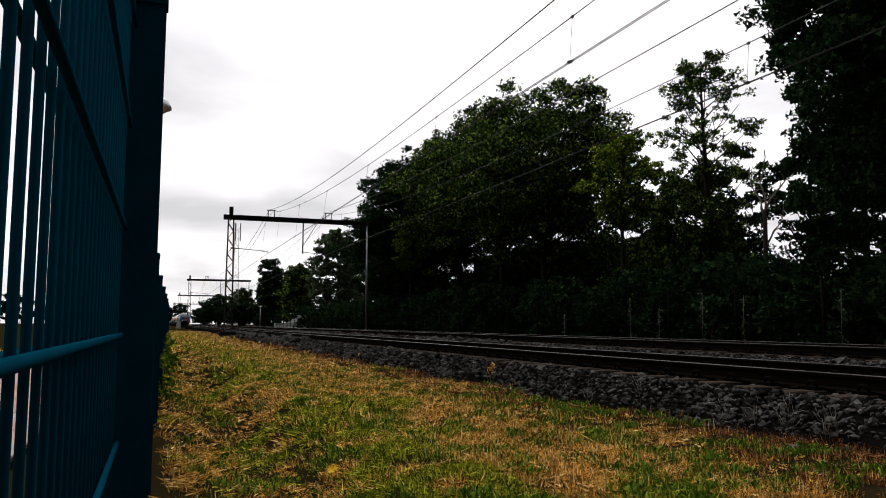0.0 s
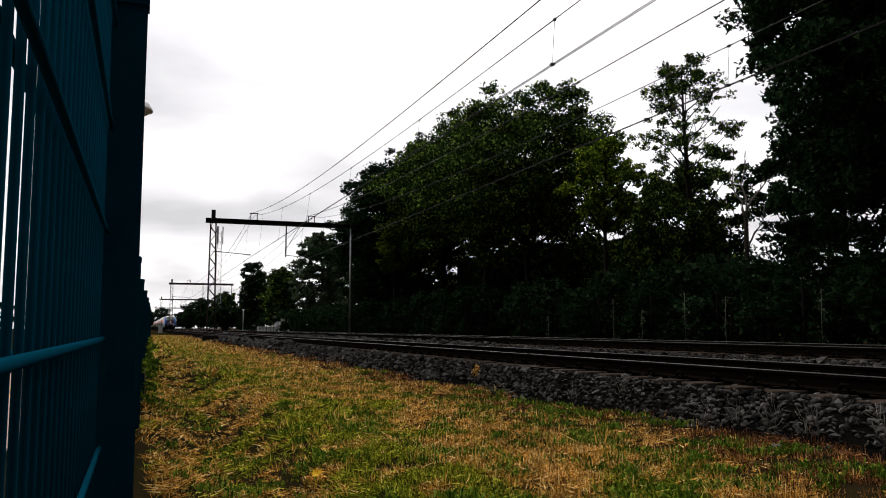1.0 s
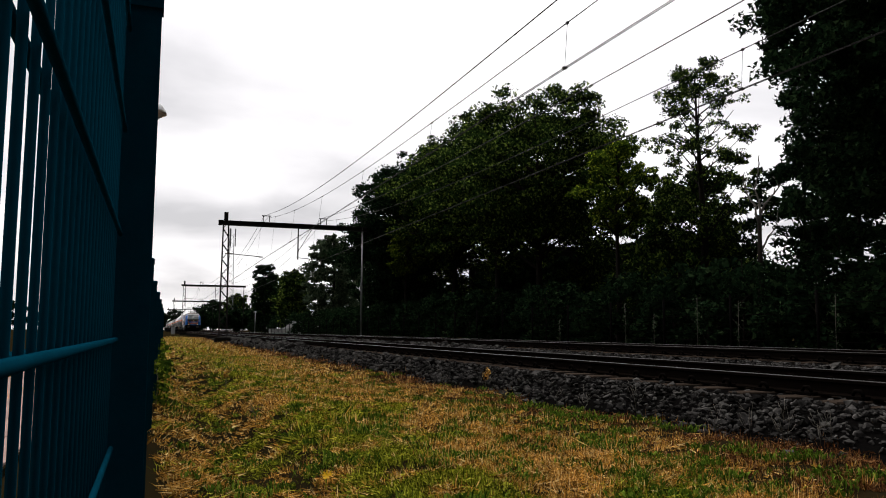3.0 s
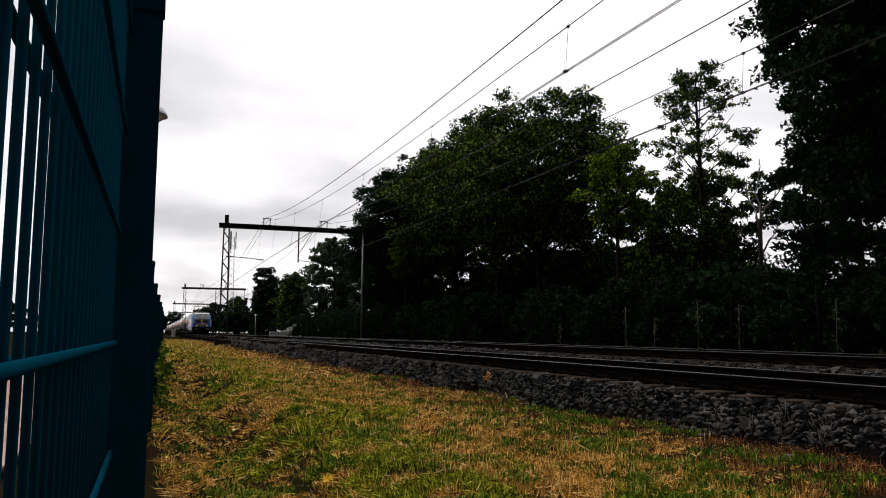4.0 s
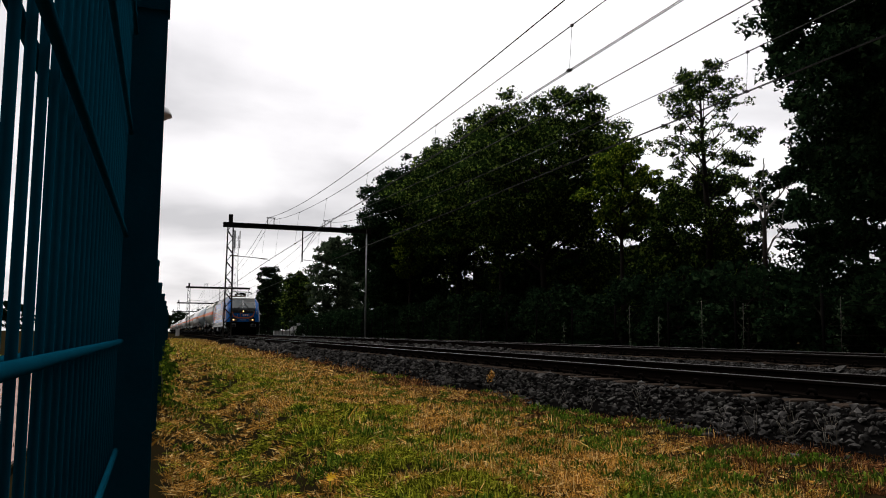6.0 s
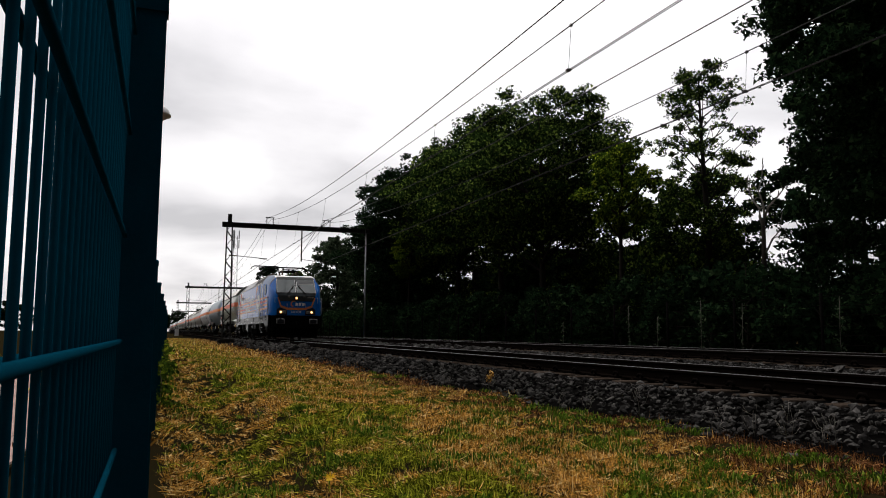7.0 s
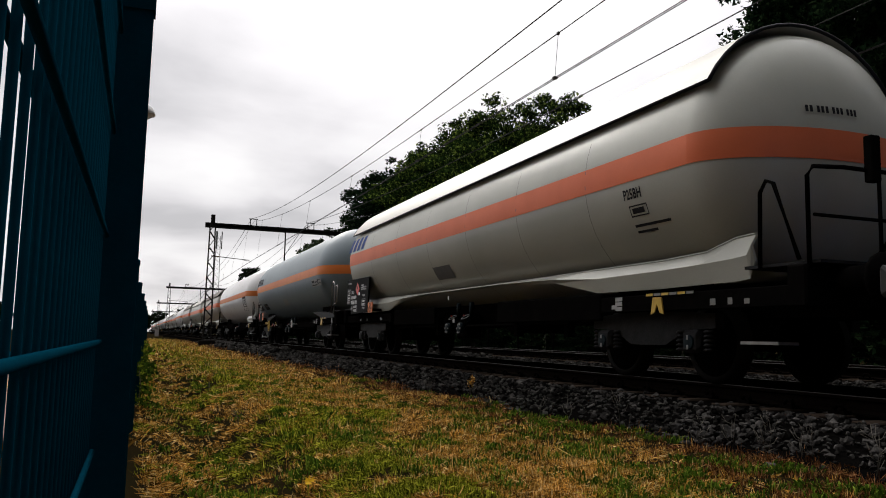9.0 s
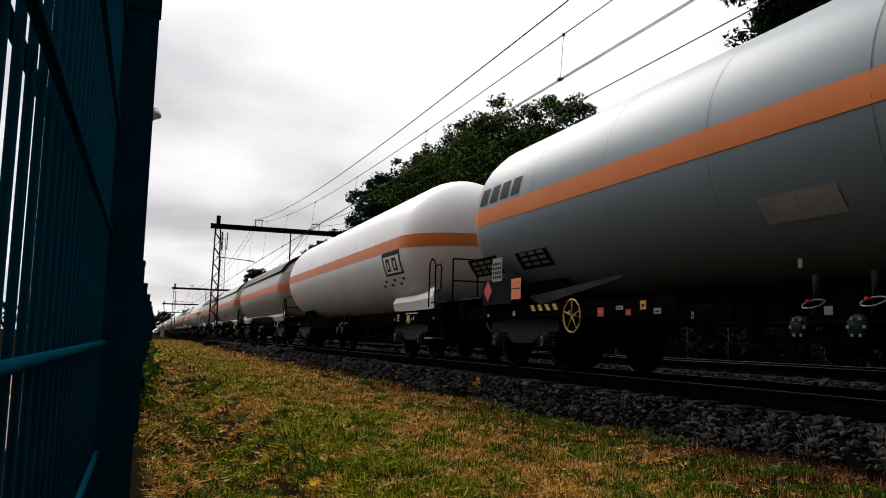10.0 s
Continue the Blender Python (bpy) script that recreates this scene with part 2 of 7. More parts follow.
def mesh_of(name, geo, material):
    me = bpy.data.meshes.new(name)
    me.from_pydata(geo.v, [], geo.f)
    me.polygons.foreach_set("use_smooth", geo.s)
    for m in material if isinstance(material, (list, tuple)) else [material]:
        me.materials.append(m)
    me.update()
    return me


def part(name, geo, material, parent, label="", m=None):
    """One mesh under a thing or under a part."""
    ob = new(name, geo if isinstance(geo, bpy.types.Mesh) else mesh_of(name, geo, material))
    ob.parent = parent
    if m is not None:
        ob.matrix_basis = m
    return tagged(ob, label)


def thing(name, label, category, group="", kind="", m=None, geo=None, material=None):
    """A top-level thing: an Empty at its base, or one mesh."""
    ob = new(name, None if geo is None else mesh_of(name, geo, material))
    if m is not None:
        ob.matrix_basis = m
    return tagged(ob, label, category, group, kind)


def np_mesh(name, verts, faces, material, smooth=False):
    """A mesh from arrays, for the many-pieced things."""
    verts, faces = np.asarray(verts, np.float32), np.asarray(faces, np.int32)
    me = bpy.data.meshes.new(name)
    n, k = faces.shape
    me.vertices.add(len(verts))
    me.vertices.foreach_set("co", verts.ravel())
    me.loops.add(n * k)
    me.loops.foreach_set("vertex_index", faces.ravel())
    me.polygons.add(n)
    me.polygons.foreach_set("loop_start", np.arange(0, n * k, k, dtype=np.int32))
    me.polygons.foreach_set("use_smooth", np.full(n, smooth))
    me.materials.append(material)
    me.update(calc_edges=True)
    return me


def leaves(centres, spread, count, size, rng, flat=0.7, small=False):
    """Leaves scattered round clump centres, folded quads or small three-cornered ones; arrays of points and faces."""
    n = len(centres) * count
    c = np.repeat(np.asarray(centres), count, axis=0)
    s = np.repeat(np.asarray(spread), count)[:, None]
    d = rng.normal(size=(n, 3))
    d /= np.linalg.norm(d, axis=1)[:, None]
    d *= (rng.random((n, 1)) ** 0.45) * s
    d[:, 2] *= flat
    p = c + d
    nrm = rng.normal(size=(n, 3)) + np.array((0, 0, 0.6))
    nrm /= np.linalg.norm(nrm, axis=1)[:, None]
    a = np.cross(nrm, rng.normal(size=(n, 3)))
    a /= np.linalg.norm(a, axis=1)[:, None]
    b = np.cross(nrm, a)
    k = size * (0.6 + 0.8 * rng.random((n, 1)))
    if small:
        v = np.stack([p - a * k, p + a * k * 0.7 + b * k * 0.75, p + a * k * 0.7 - b * k * 0.75 + nrm * k * 0.2], axis=1).reshape(-1, 3)
        return v, np.arange(n * 3).reshape(-1, 3)
    v = np.stack([p - a * k, p + b * k * 0.6 + nrm * k * 0.15, p + a * k, p - b * k * 0.6 + nrm * k * 0.15], axis=1).reshape(-1, 3)
    f = np.arange(n * 4).reshape(-1, 4)
    return v, f


# ---- ground and track bed ----
def bed_profile():
    """Cross-section from the grass over both tracks to the trees, as (x, z)."""
    return [(4.35, GROUND_Z - 0.02), (4.75, -0.36), (5.25, -0.215), (5.5, -0.19), (8.3, -0.205), (8.75, -0.17), (9.3, -0.09), (9.6, -0.085),
            (12.3, -0.085), (12.9, -0.2), (13.5, -0.3), (14.0, GROUND_Z - 0.02)]


def make_ground():
    g = Geo()
    n = 60
    xs = sorted({-900, -300, -80, -20, -6, *[-3 + 0.5 * i for i in range(40)], *[-0.5 + 0.125 * i for i in range(41)], 20, 30, 60, 150, 400, 900})
    ys = sorted({-300, -60, -15, *[-6 + 0.3 * i for i in range(120)], *[30 + 3 * i for i in range(24)], 130, 200, 300, 500, 900, 1600, 3000})
    for y in ys:
        for x in xs:
            z = GROUND_Z
            if -3 < x < 4.6 and y < 90:
                z = ground_z(x, y) - 0.004
            g.v.append((x, y, z))
    w = len(xs)
    for j in range(len(ys) - 1):
        for i in range(w - 1):
            a = j * w + i
            g.f.append((a, a + 1, a + 1 + w, a + w))
            g.s.append(True)
    thing("ground", "mown dry grass and bare soil beside the railway", "ground", kind="structure", geo=g, material=M["soil"])
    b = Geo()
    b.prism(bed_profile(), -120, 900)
    thing("track_bed", "crushed stone ballast bank under two tracks, darkened for shade between stones", "ballast", kind="structure", geo=b, material=M["ballast"])


def ground_z(x, y):
    z = GROUND_Z + 0.045 * noise.noise((x * 0.7, y * 0.5, 0)) + 0.02 * noise.noise((x * 2.3, y * 2.0, 4))
    return z - 0.34 * math.exp(-((x - 0.62) / 0.37) ** 2) * (0.75 + 0.25 * math.sin(y * 0.9)) + 0.07 * math.exp(-((x - 1.4) / 0.38) ** 2)


make_ground()


def make_pavement():
    """Reddish paving behind the garden fence."""
    pv = thing("pavement", "reddish-brown brick pavement behind the garden fence", "pavement", kind="structure", m=pose(0, 0, GROUND_Z))
    part("bed", Geo().box(-4.2, -0.9, -4.0, 24.0, -0.08, 0.035), M["soil"], pv)
    rows = Geo()
    for i in range(16):
        for j in range(130):
            y = -4.0 + 0.214 * j + (0.107 if i % 2 else 0.0)
            rows.box(-4.19 + 0.205 * i, -4.19 + 0.205 * i + 0.198, y, y + 0.207, 0.036, 0.052)
    tagged(part("paving_bricks", rows, M["paver"], pv), kind="stuff")


make_pavement()


def make_light_blocking_wall():
    """Plain unseen wall beside and behind the camera, added to block low sky light."""
    w = thing("wall_west", "unseen plain brick wall added to block low side light", "wall", kind="structure", m=pose(0, 0, GROUND_Z))
    part("wall_face", Geo().box(-7.6, -7.2, -70, 26, -0.2, 6.4), M["brick"], w)
    part("coping", Geo().box(-7.68, -7.12, -70.05, 26.05, 6.4, 6.5, 0.02), M["concrete"], w)


make_light_blocking_wall()


# ---- rails and sleepers ----
def rail_geo(y0, y1):
    web = Geo().prism([(-0.07, -0.16), (0.07, -0.16), (0.07, -0.148), (0.012, -0.13), (0.009, -0.045), (0.034, -0.034), (0.036, -0.006),
                       (-0.036, -0.006), (-0.034, -0.034), (-0.009, -0.045), (-0.012, -0.13), (-0.07, -0.148)], y0, y1)
    head = Geo().prism([(-0.024, -0.0058), (0.024, -0.0058), (0.022, -0.001), (0.016, 0.0), (-0.016, 0.0), (-0.022, -0.001)], y0, y1)
    return web, head


def make_track(x, z, label):
    tr = thing("railway_track", label, "railway track", "railway tracks", "structure", pose(x, 0, z))
    web, head = rail_geo(-110, 900)
    me_w, me_h = mesh_of("rail", web, M["rail_web"]), mesh_of("running_surface", head, M["rail_head"])
    for dx in (-0.752, 0.752):
        r = part("rail", me_w, None, tr, "rust-brown steel rail", pose(dx, 0, 0))
        part("running_surface", me_h, None, r, "polished rail head")
    s = Geo().box(-1.24, 1.24, -0.12, 0.12, -0.31, -0.168, 0.012)
    me_s = mesh_of("sleeper", s, M["sleeper"])
    c = Geo()
    for dx in (-0.752, 0.752):
        for d in (-0.115, 0.115):
            c.box(dx + d - 0.05, dx + d + 0.05, -0.09, 0.09, -0.166, -0.135)
            c.tube([(dx + d, -0.06, -0.13), (dx + d, -0.03, -0.085), (dx + d, 0.03, -0.085), (dx + d, 0.06, -0.13)], 0.018, 5)
    me_c = mesh_of("rail_fastening", c, M["clip"])
    rng = random.Random(int(x * 10))
    for i in range(150):
        y = 0.3 + 0.6 * (i - 6) + (0.0 if x < 8 else 0.2) - 0.17
        sl = part("sleeper", me_s, None, tr, "", pose(rng.uniform(-0.02, 0.02), y, rng.uniform(-0.008, 0.0), 0, 0, rng.uniform(-0.5, 0.5)))
        part("rail_fastening", me_c, None, sl)
    far = Geo()
    for i in range(250):
        y = 0.3 + 0.6 * (i + 144)
        far.box(-1.3, 1.3, y - 0.125, y + 0.125, -0.3, -0.165)
    tagged(part("far_sleepers", far, M["sleeper"], tr), kind="stuff")


make_track(TRACK_X, 0, "near railway track with rust-brown rails on sleepers")
make_track(FAR_X, FAR_Z, "second railway track with rust-brown rails on sleepers")


# ---- twin-wire garden fence close beside the camera ----
def make_fence():
    wx, z0, z1 = -0.141, GROUND_Z + 0.03, 1.028
    pitch, step = 2.92, 0.05
    posts = [2.04 + pitch * k for k in range(-1, 8)]
    # the fence line swings slightly towards the track and follows the ground
    OFF = (0.0, 0.0, -0.008, 0.012, 0.050, 0.090, 0.130, 0.170, 0.210)
    DROP = (0.0, 0.0, -0.258, -0.210, -0.178, -0.16, -0.15, -0.15, -0.15)
    me_v = mesh_of("vertical_wire", Geo().tube([(0, 0, z0), (0, 0, z1 + 0.02)], 0.0033, 6), M["fence"])
    hw = Geo()
    for dx in (-0.008, 0.008):
        hw.tube([(dx, 0.03, 0), (dx, pitch - 0.03, 0)], 0.0046, 8)
    me_h = mesh_of("twin_wire", hw, M["fence"])
    fence = thing("garden_fence", "dark green coated twin-wire mesh fence on square posts", "fence", m=pose(0, 0, 0))
    for y in posts[:-1]:
        k = posts.index(y)
        pn = part("fence_panel", Geo().tube([(0, 0.02, z1 + 0.012), (0, pitch - 0.02, z1 + 0.012)], 0.0042, 6), M["fence"], fence, "", pose(wx + OFF[k], y, DROP[k], 0, 0, -math.degrees((OFF[k + 1] - OFF[k]) / pitch)))
        for i in range(int(pitch / step)):
            part("vertical_wire", me_v, None, pn, "", pose(0, 0.024 + step * i, 0))
        for j in range(8):
            part("twin_wire", me_h, None, pn, "", pose(0, 0, 1.0 - 0.19 * j))
    for y in posts:
        sh = Geo().loft([[(sx * a, sy * b, z) for sx, sy in ((-1, -1), (1, -1), (1, 1), (-1, 1))] for a, b, z in
                         ((0.0335, 0.02, 0), (0.0335, 0.02, 1.51))], True)
        p = part("fence_post", sh, M["fence"], fence, "", pose(-0.1115 + OFF[posts.index(y)], y, GROUND_Z - 0.02 + DROP[posts.index(y)]))
        cp = Geo().loft([[(sx * a, sy * b, z) for sx, sy in ((-1, -1), (1, -1), (1, 1), (-1, 1))] for a, b, z in
                         ((0.0365, 0.023, 1.503), (0.0365, 0.023, 1.527), (0.029, 0.016, 1.535))], True)
        part("cap", cp, M["fence"], p)
        for z in (0.3, 0.7, 1.1):
            part("clamp", Geo().box(-0.046, -0.032, -0.024, 0.024, z, z + 0.05, 0.004), M["fence"], p)


make_fence()


# ---- overhead line: portals, wires ----
def lattice_mast(g, h, w0, w1, n):
    for sx in (-1, 1):
        for sy in (-1, 1):
            g.tube([(sx * w0, sy * w0, 0), (sx * w1, sy * w1, h)], 0.035, 4, smooth=False)
    for i in range(n):
        z0, z1 = h * i / n, h * (i + 1) / n
        a, b = w0 + (w1 - w0) * i / n, w0 + (w1 - w0) * (i + 1) / n
        s = 1 if i % 2 else -1
        for q in (-1, 1):
            g.tube([(s * a, q * a, z0), (-s * b, q * b, z1)], 0.022, 4, smooth=False)
            g.tube([(q * a, s * a, z0), (q * b, -s * b, z1)], 0.022, 4, smooth=False)


def make_portal(y, x0=4.2, x1=13.75, beam_z=7.72):
    p = thing("catenary_portal", "dark steel catenary portal with a lattice mast spanning two tracks", "catenary portal", "catenary portals", m=pose(0, y, 0))
    f = Geo().box(x0 - 0.52, x0 + 0.5, -0.5, 0.5, -0.75, -0.05, 0.03)
    part("foundation", f, M["concrete"], p, "dark weathered concrete foundation")
    g = Geo()
    lattice_mast(g, 7.9, 0.26, 0.17, 15)
    g.box(-0.13, 0.13, -0.13, 0.13, 7.7, 8.5)
    part("lattice_mast", g, M["mast"], p, m=pose(x0, 0, -0.06))
    b = Geo()
    b.box(x0 - 0.5, x1 + 0.3, -0.17, 0.17, beam_z + 0.10, beam_z + 0.16)
    b.box(x0 - 0.5, x1 + 0.3, -0.17, 0.17, beam_z - 0.16, beam_z - 0.10)
    b.box(x0 - 0.5, x1 + 0.3, -0.02, 0.02, beam_z - 0.10, beam_z + 0.10)
    for i in range(16):
        xx = x0 + (x1 - x0) * i / 15
        b.box(xx - 0.012, xx + 0.012, -0.15, 0.15, beam_z - 0.10, beam_z + 0.10)
    part("beam", b, M["mast"], p)
    m = Geo().tube([(x1, 0, -0.5), (x1, 0, beam_z + 0.1)], [0.07, 0.05], 10)
    part("round_mast", m, M["mast"] if y > 60 else M["galv"], p, "slim round steel mast")
    for x in (TRACK_X, FAR_X):
        s = Geo()
        for d in (-0.18, 0.18):
            s.tube([(x + d * 1.2, 0, beam_z + 0.16), (x + d * 1.2, 0, beam_z + 0.62)], 0.03, 6)
        s.tube([(x - 0.3, 0, beam_z + 0.62), (x + 0.3, 0, beam_z + 0.62)], 0.035, 6)
        part("feeder_support", s, M["mast"], p)
    h = Geo()
    h.tube([(9.13, 0, beam_z), (9.13, 0, 5.36)], 0.05, 6)
    h.tube([(9.15, 0, 5.95), (10.2, 0, beam_z)], 0.02, 5)
    h.tube([(9.13, 0, 5.5), (9.6, 0, 5.46), (10.9, 0, 5.36)], 0.022, 5)
    part("drop_bracket", h, M["mast"], p)
    a = Geo().tube([(x0, 0, 5.62), (x0 + 0.55, 0, 5.60)], 0.045, 6)
    part("insulator", a, M["insulator"], p, "brown ribbed insulator")
    a = Geo().tube([(x0 + 0.5, 0, 5.60), (6.75, 0, 5.46)], 0.03, 6)
    a.tube([(5.9, 0, 5.53), (6.9, 0, 5.36)], 0.015, 5)
    part("cantilever_arm", a, M["galv"], p, "thin tubular cantilever arm")
    return p


PORTALS = (-30, 56, 138, 215, 307)
for yy in PORTALS:
    make_portal(yy)


def sag(y, top, low):
    """Height of a wire hung between portals."""
    for a, b in zip(PORTALS, PORTALS[1:]):
        if a <= y <= b:
            u = abs((y - a) / (b - a) * 2 - 1)
            return low + (top - low) * u ** 2.6
    return top


def make_wires():
    ys = [PORTALS[0] + (PORTALS[-1] - PORTALS[0]) * i / 213 for i in range(214)]
    for x, low, z in ((TRACK_X, 6.6, 5.26), (FAR_X, 7.05, 5.30)):
        f = Geo().tube([(x - 0.15, y, sag(y, 8.36, low)) for y in ys], 0.014, 5)
        thing("feeder_cable", "dark bare feeder cable hung between the portals", "cable", "overhead wires", geo=f, material=M["wire"])
        o = thing("catenary_wire", "dark overhead catenary with contact wires and droppers", "overhead wire", "overhead wires", m=pose(x, 0, 0))
        part("messenger_wire", Geo().tube([(0, y, sag(y, 8.2, 6.14)) for y in ys], 0.011, 5), M["wire"], o)
        # the contact wires zigzag from portal to portal
        def stagger(y):
            k = max(i for i, p in enumerate(PORTALS[:-1]) if p <= y)
            u = (y - PORTALS[k]) / (PORTALS[k + 1] - PORTALS[k])
            return (0.12 if k % 2 == 0 else -0.25) * (1 - u) + (-0.25 if k % 2 == 0 else 0.12) * u
        for s in (-0.022, 0.022):
            part("contact_wire", Geo().tube([(stagger(min(y, PORTALS[-1] - 0.1)) + s, y, z) for y in PORTALS], 0.009, 5), M["wire"], o)
        for k in range(-4, 42):
            y = 13.05 + 7.7 * k
            if PORTALS[0] < y < PORTALS[-1]:
                q, top = stagger(y), sag(y, 8.2, 6.14)
                d = Geo().tube([(q, y, z), (0, y, top)], 0.005, 4)
                d.box(q - 0.04, q + 0.04, y - 0.04, y + 0.04, z - 0.015, z + 0.03)
                d.box(-0.02, 0.02, y - 0.03, y + 0.03, top - 0.03, top + 0.02)
                part("dropper", d, M["wire"], o)


make_wires()


# ---- street lamp behind the fence ----
def make_street_lamp(x, y, top):
    p = thing("street_lamp", "tall street lamp with a pale dome shade", "street lamp", m=pose(x, y, GROUND_Z))
    part("pole", Geo().tube([(0, 0, 0), (0, 0, top - GROUND_Z - 0.1)], [0.07, 0.04], 10), M["galv"], p)
    d = Geo().turn([(0.03, 0.12), (0.14, 0.10), (0.25, 0.02), (0.31, -0.09), (0.32, -0.15), (0.30, -0.15), (0.16, -0.24), (0.13, -0.30), (0.02, -0.32)], 24, axis="z")
    part("shade", d, M["white"], p, "pale dome lamp shade", pose(0, 0, top - GROUND_Z))


make_street_lamp(-0.33, 18.5, 5.27)


# ---- fence, shed and small fittings beyond the tracks ----
def make_far_fence():
    f = thing("trackside_fence", "dark wire fence with posts along the trees", "fence", m=pose(14.5, 0, GROUND_Z))
    me_p = mesh_of("post", Geo().tube([(0, 0, -0.1), (0, 0, 1.86)], 0.035, 6), M["black"])
    me_w = mesh_of("line_wire", Geo().tube([(0, 0, 0), (0, 3.0, 0)], 0.006, 4), M["clip"])
    for k in range(40):
        y = 3 + 3.0 * k
        p = part("post", me_p, None, f, "", pose(0, y, 0))
        for j in range(8):
            part("line_wire", me_w, None, p, "", pose(0, 0, 0.2 + 0.225 * j))


make_far_fence()


def make_fence_vine(y, top, seed):
    rng = random.Random(seed)
    v = thing("fence_vine", "pale dry creeper hanging on a fence post", "climbing plant", "vines on the far fence", m=pose(14.42, y, GROUND_Z))
    part("stem", Geo().tube([(0, 0, 0), (0.02, 0.04, top * 0.5), (-0.02, -0.03, top)], 0.008, 4), M["dead"], v)
    cs = [(rng.uniform(-0.05, 0.05), rng.uniform(-0.09, 0.09), top * (k + 0.5) / 15) for k in range(15)]
    vv, ff = leaves(cs, [0.07] * 15, 4, 0.034, np.random.default_rng(seed), 1.0)
    part("leaves", np_mesh("leaves", vv, ff, M["leaf_willow"]), None, v)


for k, (y, top) in enumerate(((12.2, 1.5), (14.4, 1.75), (17.6, 1.7), (19.3, 1.85), (21.4, 1.4), (23.0, 1.8), (27.5, 1.3), (10.4, 1.2))):
    make_fence_vine(y, top, 90 + k)


def make_shed(x0, x1, y0, y1, h):
    s = thing("shed", "dark flat-roofed shed half hidden behind the trees", "shed", m=pose(0, 0, GROUND_Z))
    w = Geo().box(x0, x1, y0, y1, 0, h - 0.3)
    part("wall", w, M["mast"], s, "dark boarded wall")
    part("roof", Geo().box(x0 - 0.4, x1 + 0.4, y0 - 0.4, y1 + 0.4, h - 0.3, h, 0.04), M["mast"], s, "dark flat roof edge")
    for k in range(4):
        y = y0 + 2.5 + 4.2 * k
        part("window", Geo().box(x0 - 0.03, x0 + 0.02, y, y + 1.1, 2.0, 3.6), M["galv"], s, "grey window")


make_shed(27.0, 36.0, 51.0, 68.5, 6.9)


def make_telecom_mast(x, y, h):
    t = thing("telecom_mast", "tall slim lattice telecom mast with panel antennas", "telecom mast", m=pose(x, y, GROUND_Z))
    g = Geo()
    lattice_mast(g, h, 0.8, 0.45, 26)
    part("lattice", g, M["galv"], t)
    for k in range(3):
        a = 2.1 * k + 0.4
        for z in (h - 3.2, h - 0.9):
            part("antenna", Geo().box(-0.18, 0.18, 0.7, 0.95, z, z + 2.1, 0.03), M["galv"], t, "grey panel antenna", pose(0, 0, 0, 0, 0, math.degrees(a)))


make_telecom_mast(17.2, 205.0, 25.0)


def make_signal(x, y):
    s = thing("railway_signal", "small railway signal showing a red light", "railway signal", m=pose(x, y, GROUND_Z))
    part("post", Geo().tube([(0, 0, 0), (0, 0, 3.6)], 0.07, 8), M["mast"], s)
    part("head", Geo().box(-0.3, 0.3, -0.1, 0.1, 3.4, 4.4, 0.05), M["black"], s)
    red = mat("red_signal_light", (0.8, 0.02, 0.02), None, 5, 0.4, glow=(1, 0.03, 0.05, 6))
    part("lens", Geo().turn([(0.0, -0.13), (0.2, -0.12), (0.2, -0.09)], 14, (0, 0, 3.9)), red, s, "glowing red lens")


make_signal(1.3, 252.0)


def make_cabinet(x, y, w, h, label):
    c = thing("relay_cabinet", label, "cabinet", "trackside cabinets", m=pose(x, y, GROUND_Z))
    part("body", Geo().box(-w / 2, w / 2, -0.25, 0.25, 0, h, 0.02), M["white"], c)
    part("lid", Geo().box(-w / 2 - 0.04, w / 2 + 0.04, -0.3, 0.3, h, h + 0.06, 0.015), M["galv"], c)


make_cabinet(3.1, 160.0, 0.7, 1.3, "pale grey trackside relay cabinet")
make_cabinet(16.0, 112.0, 2.6, 1.0, "low pale grey cabinet beside the crossing")


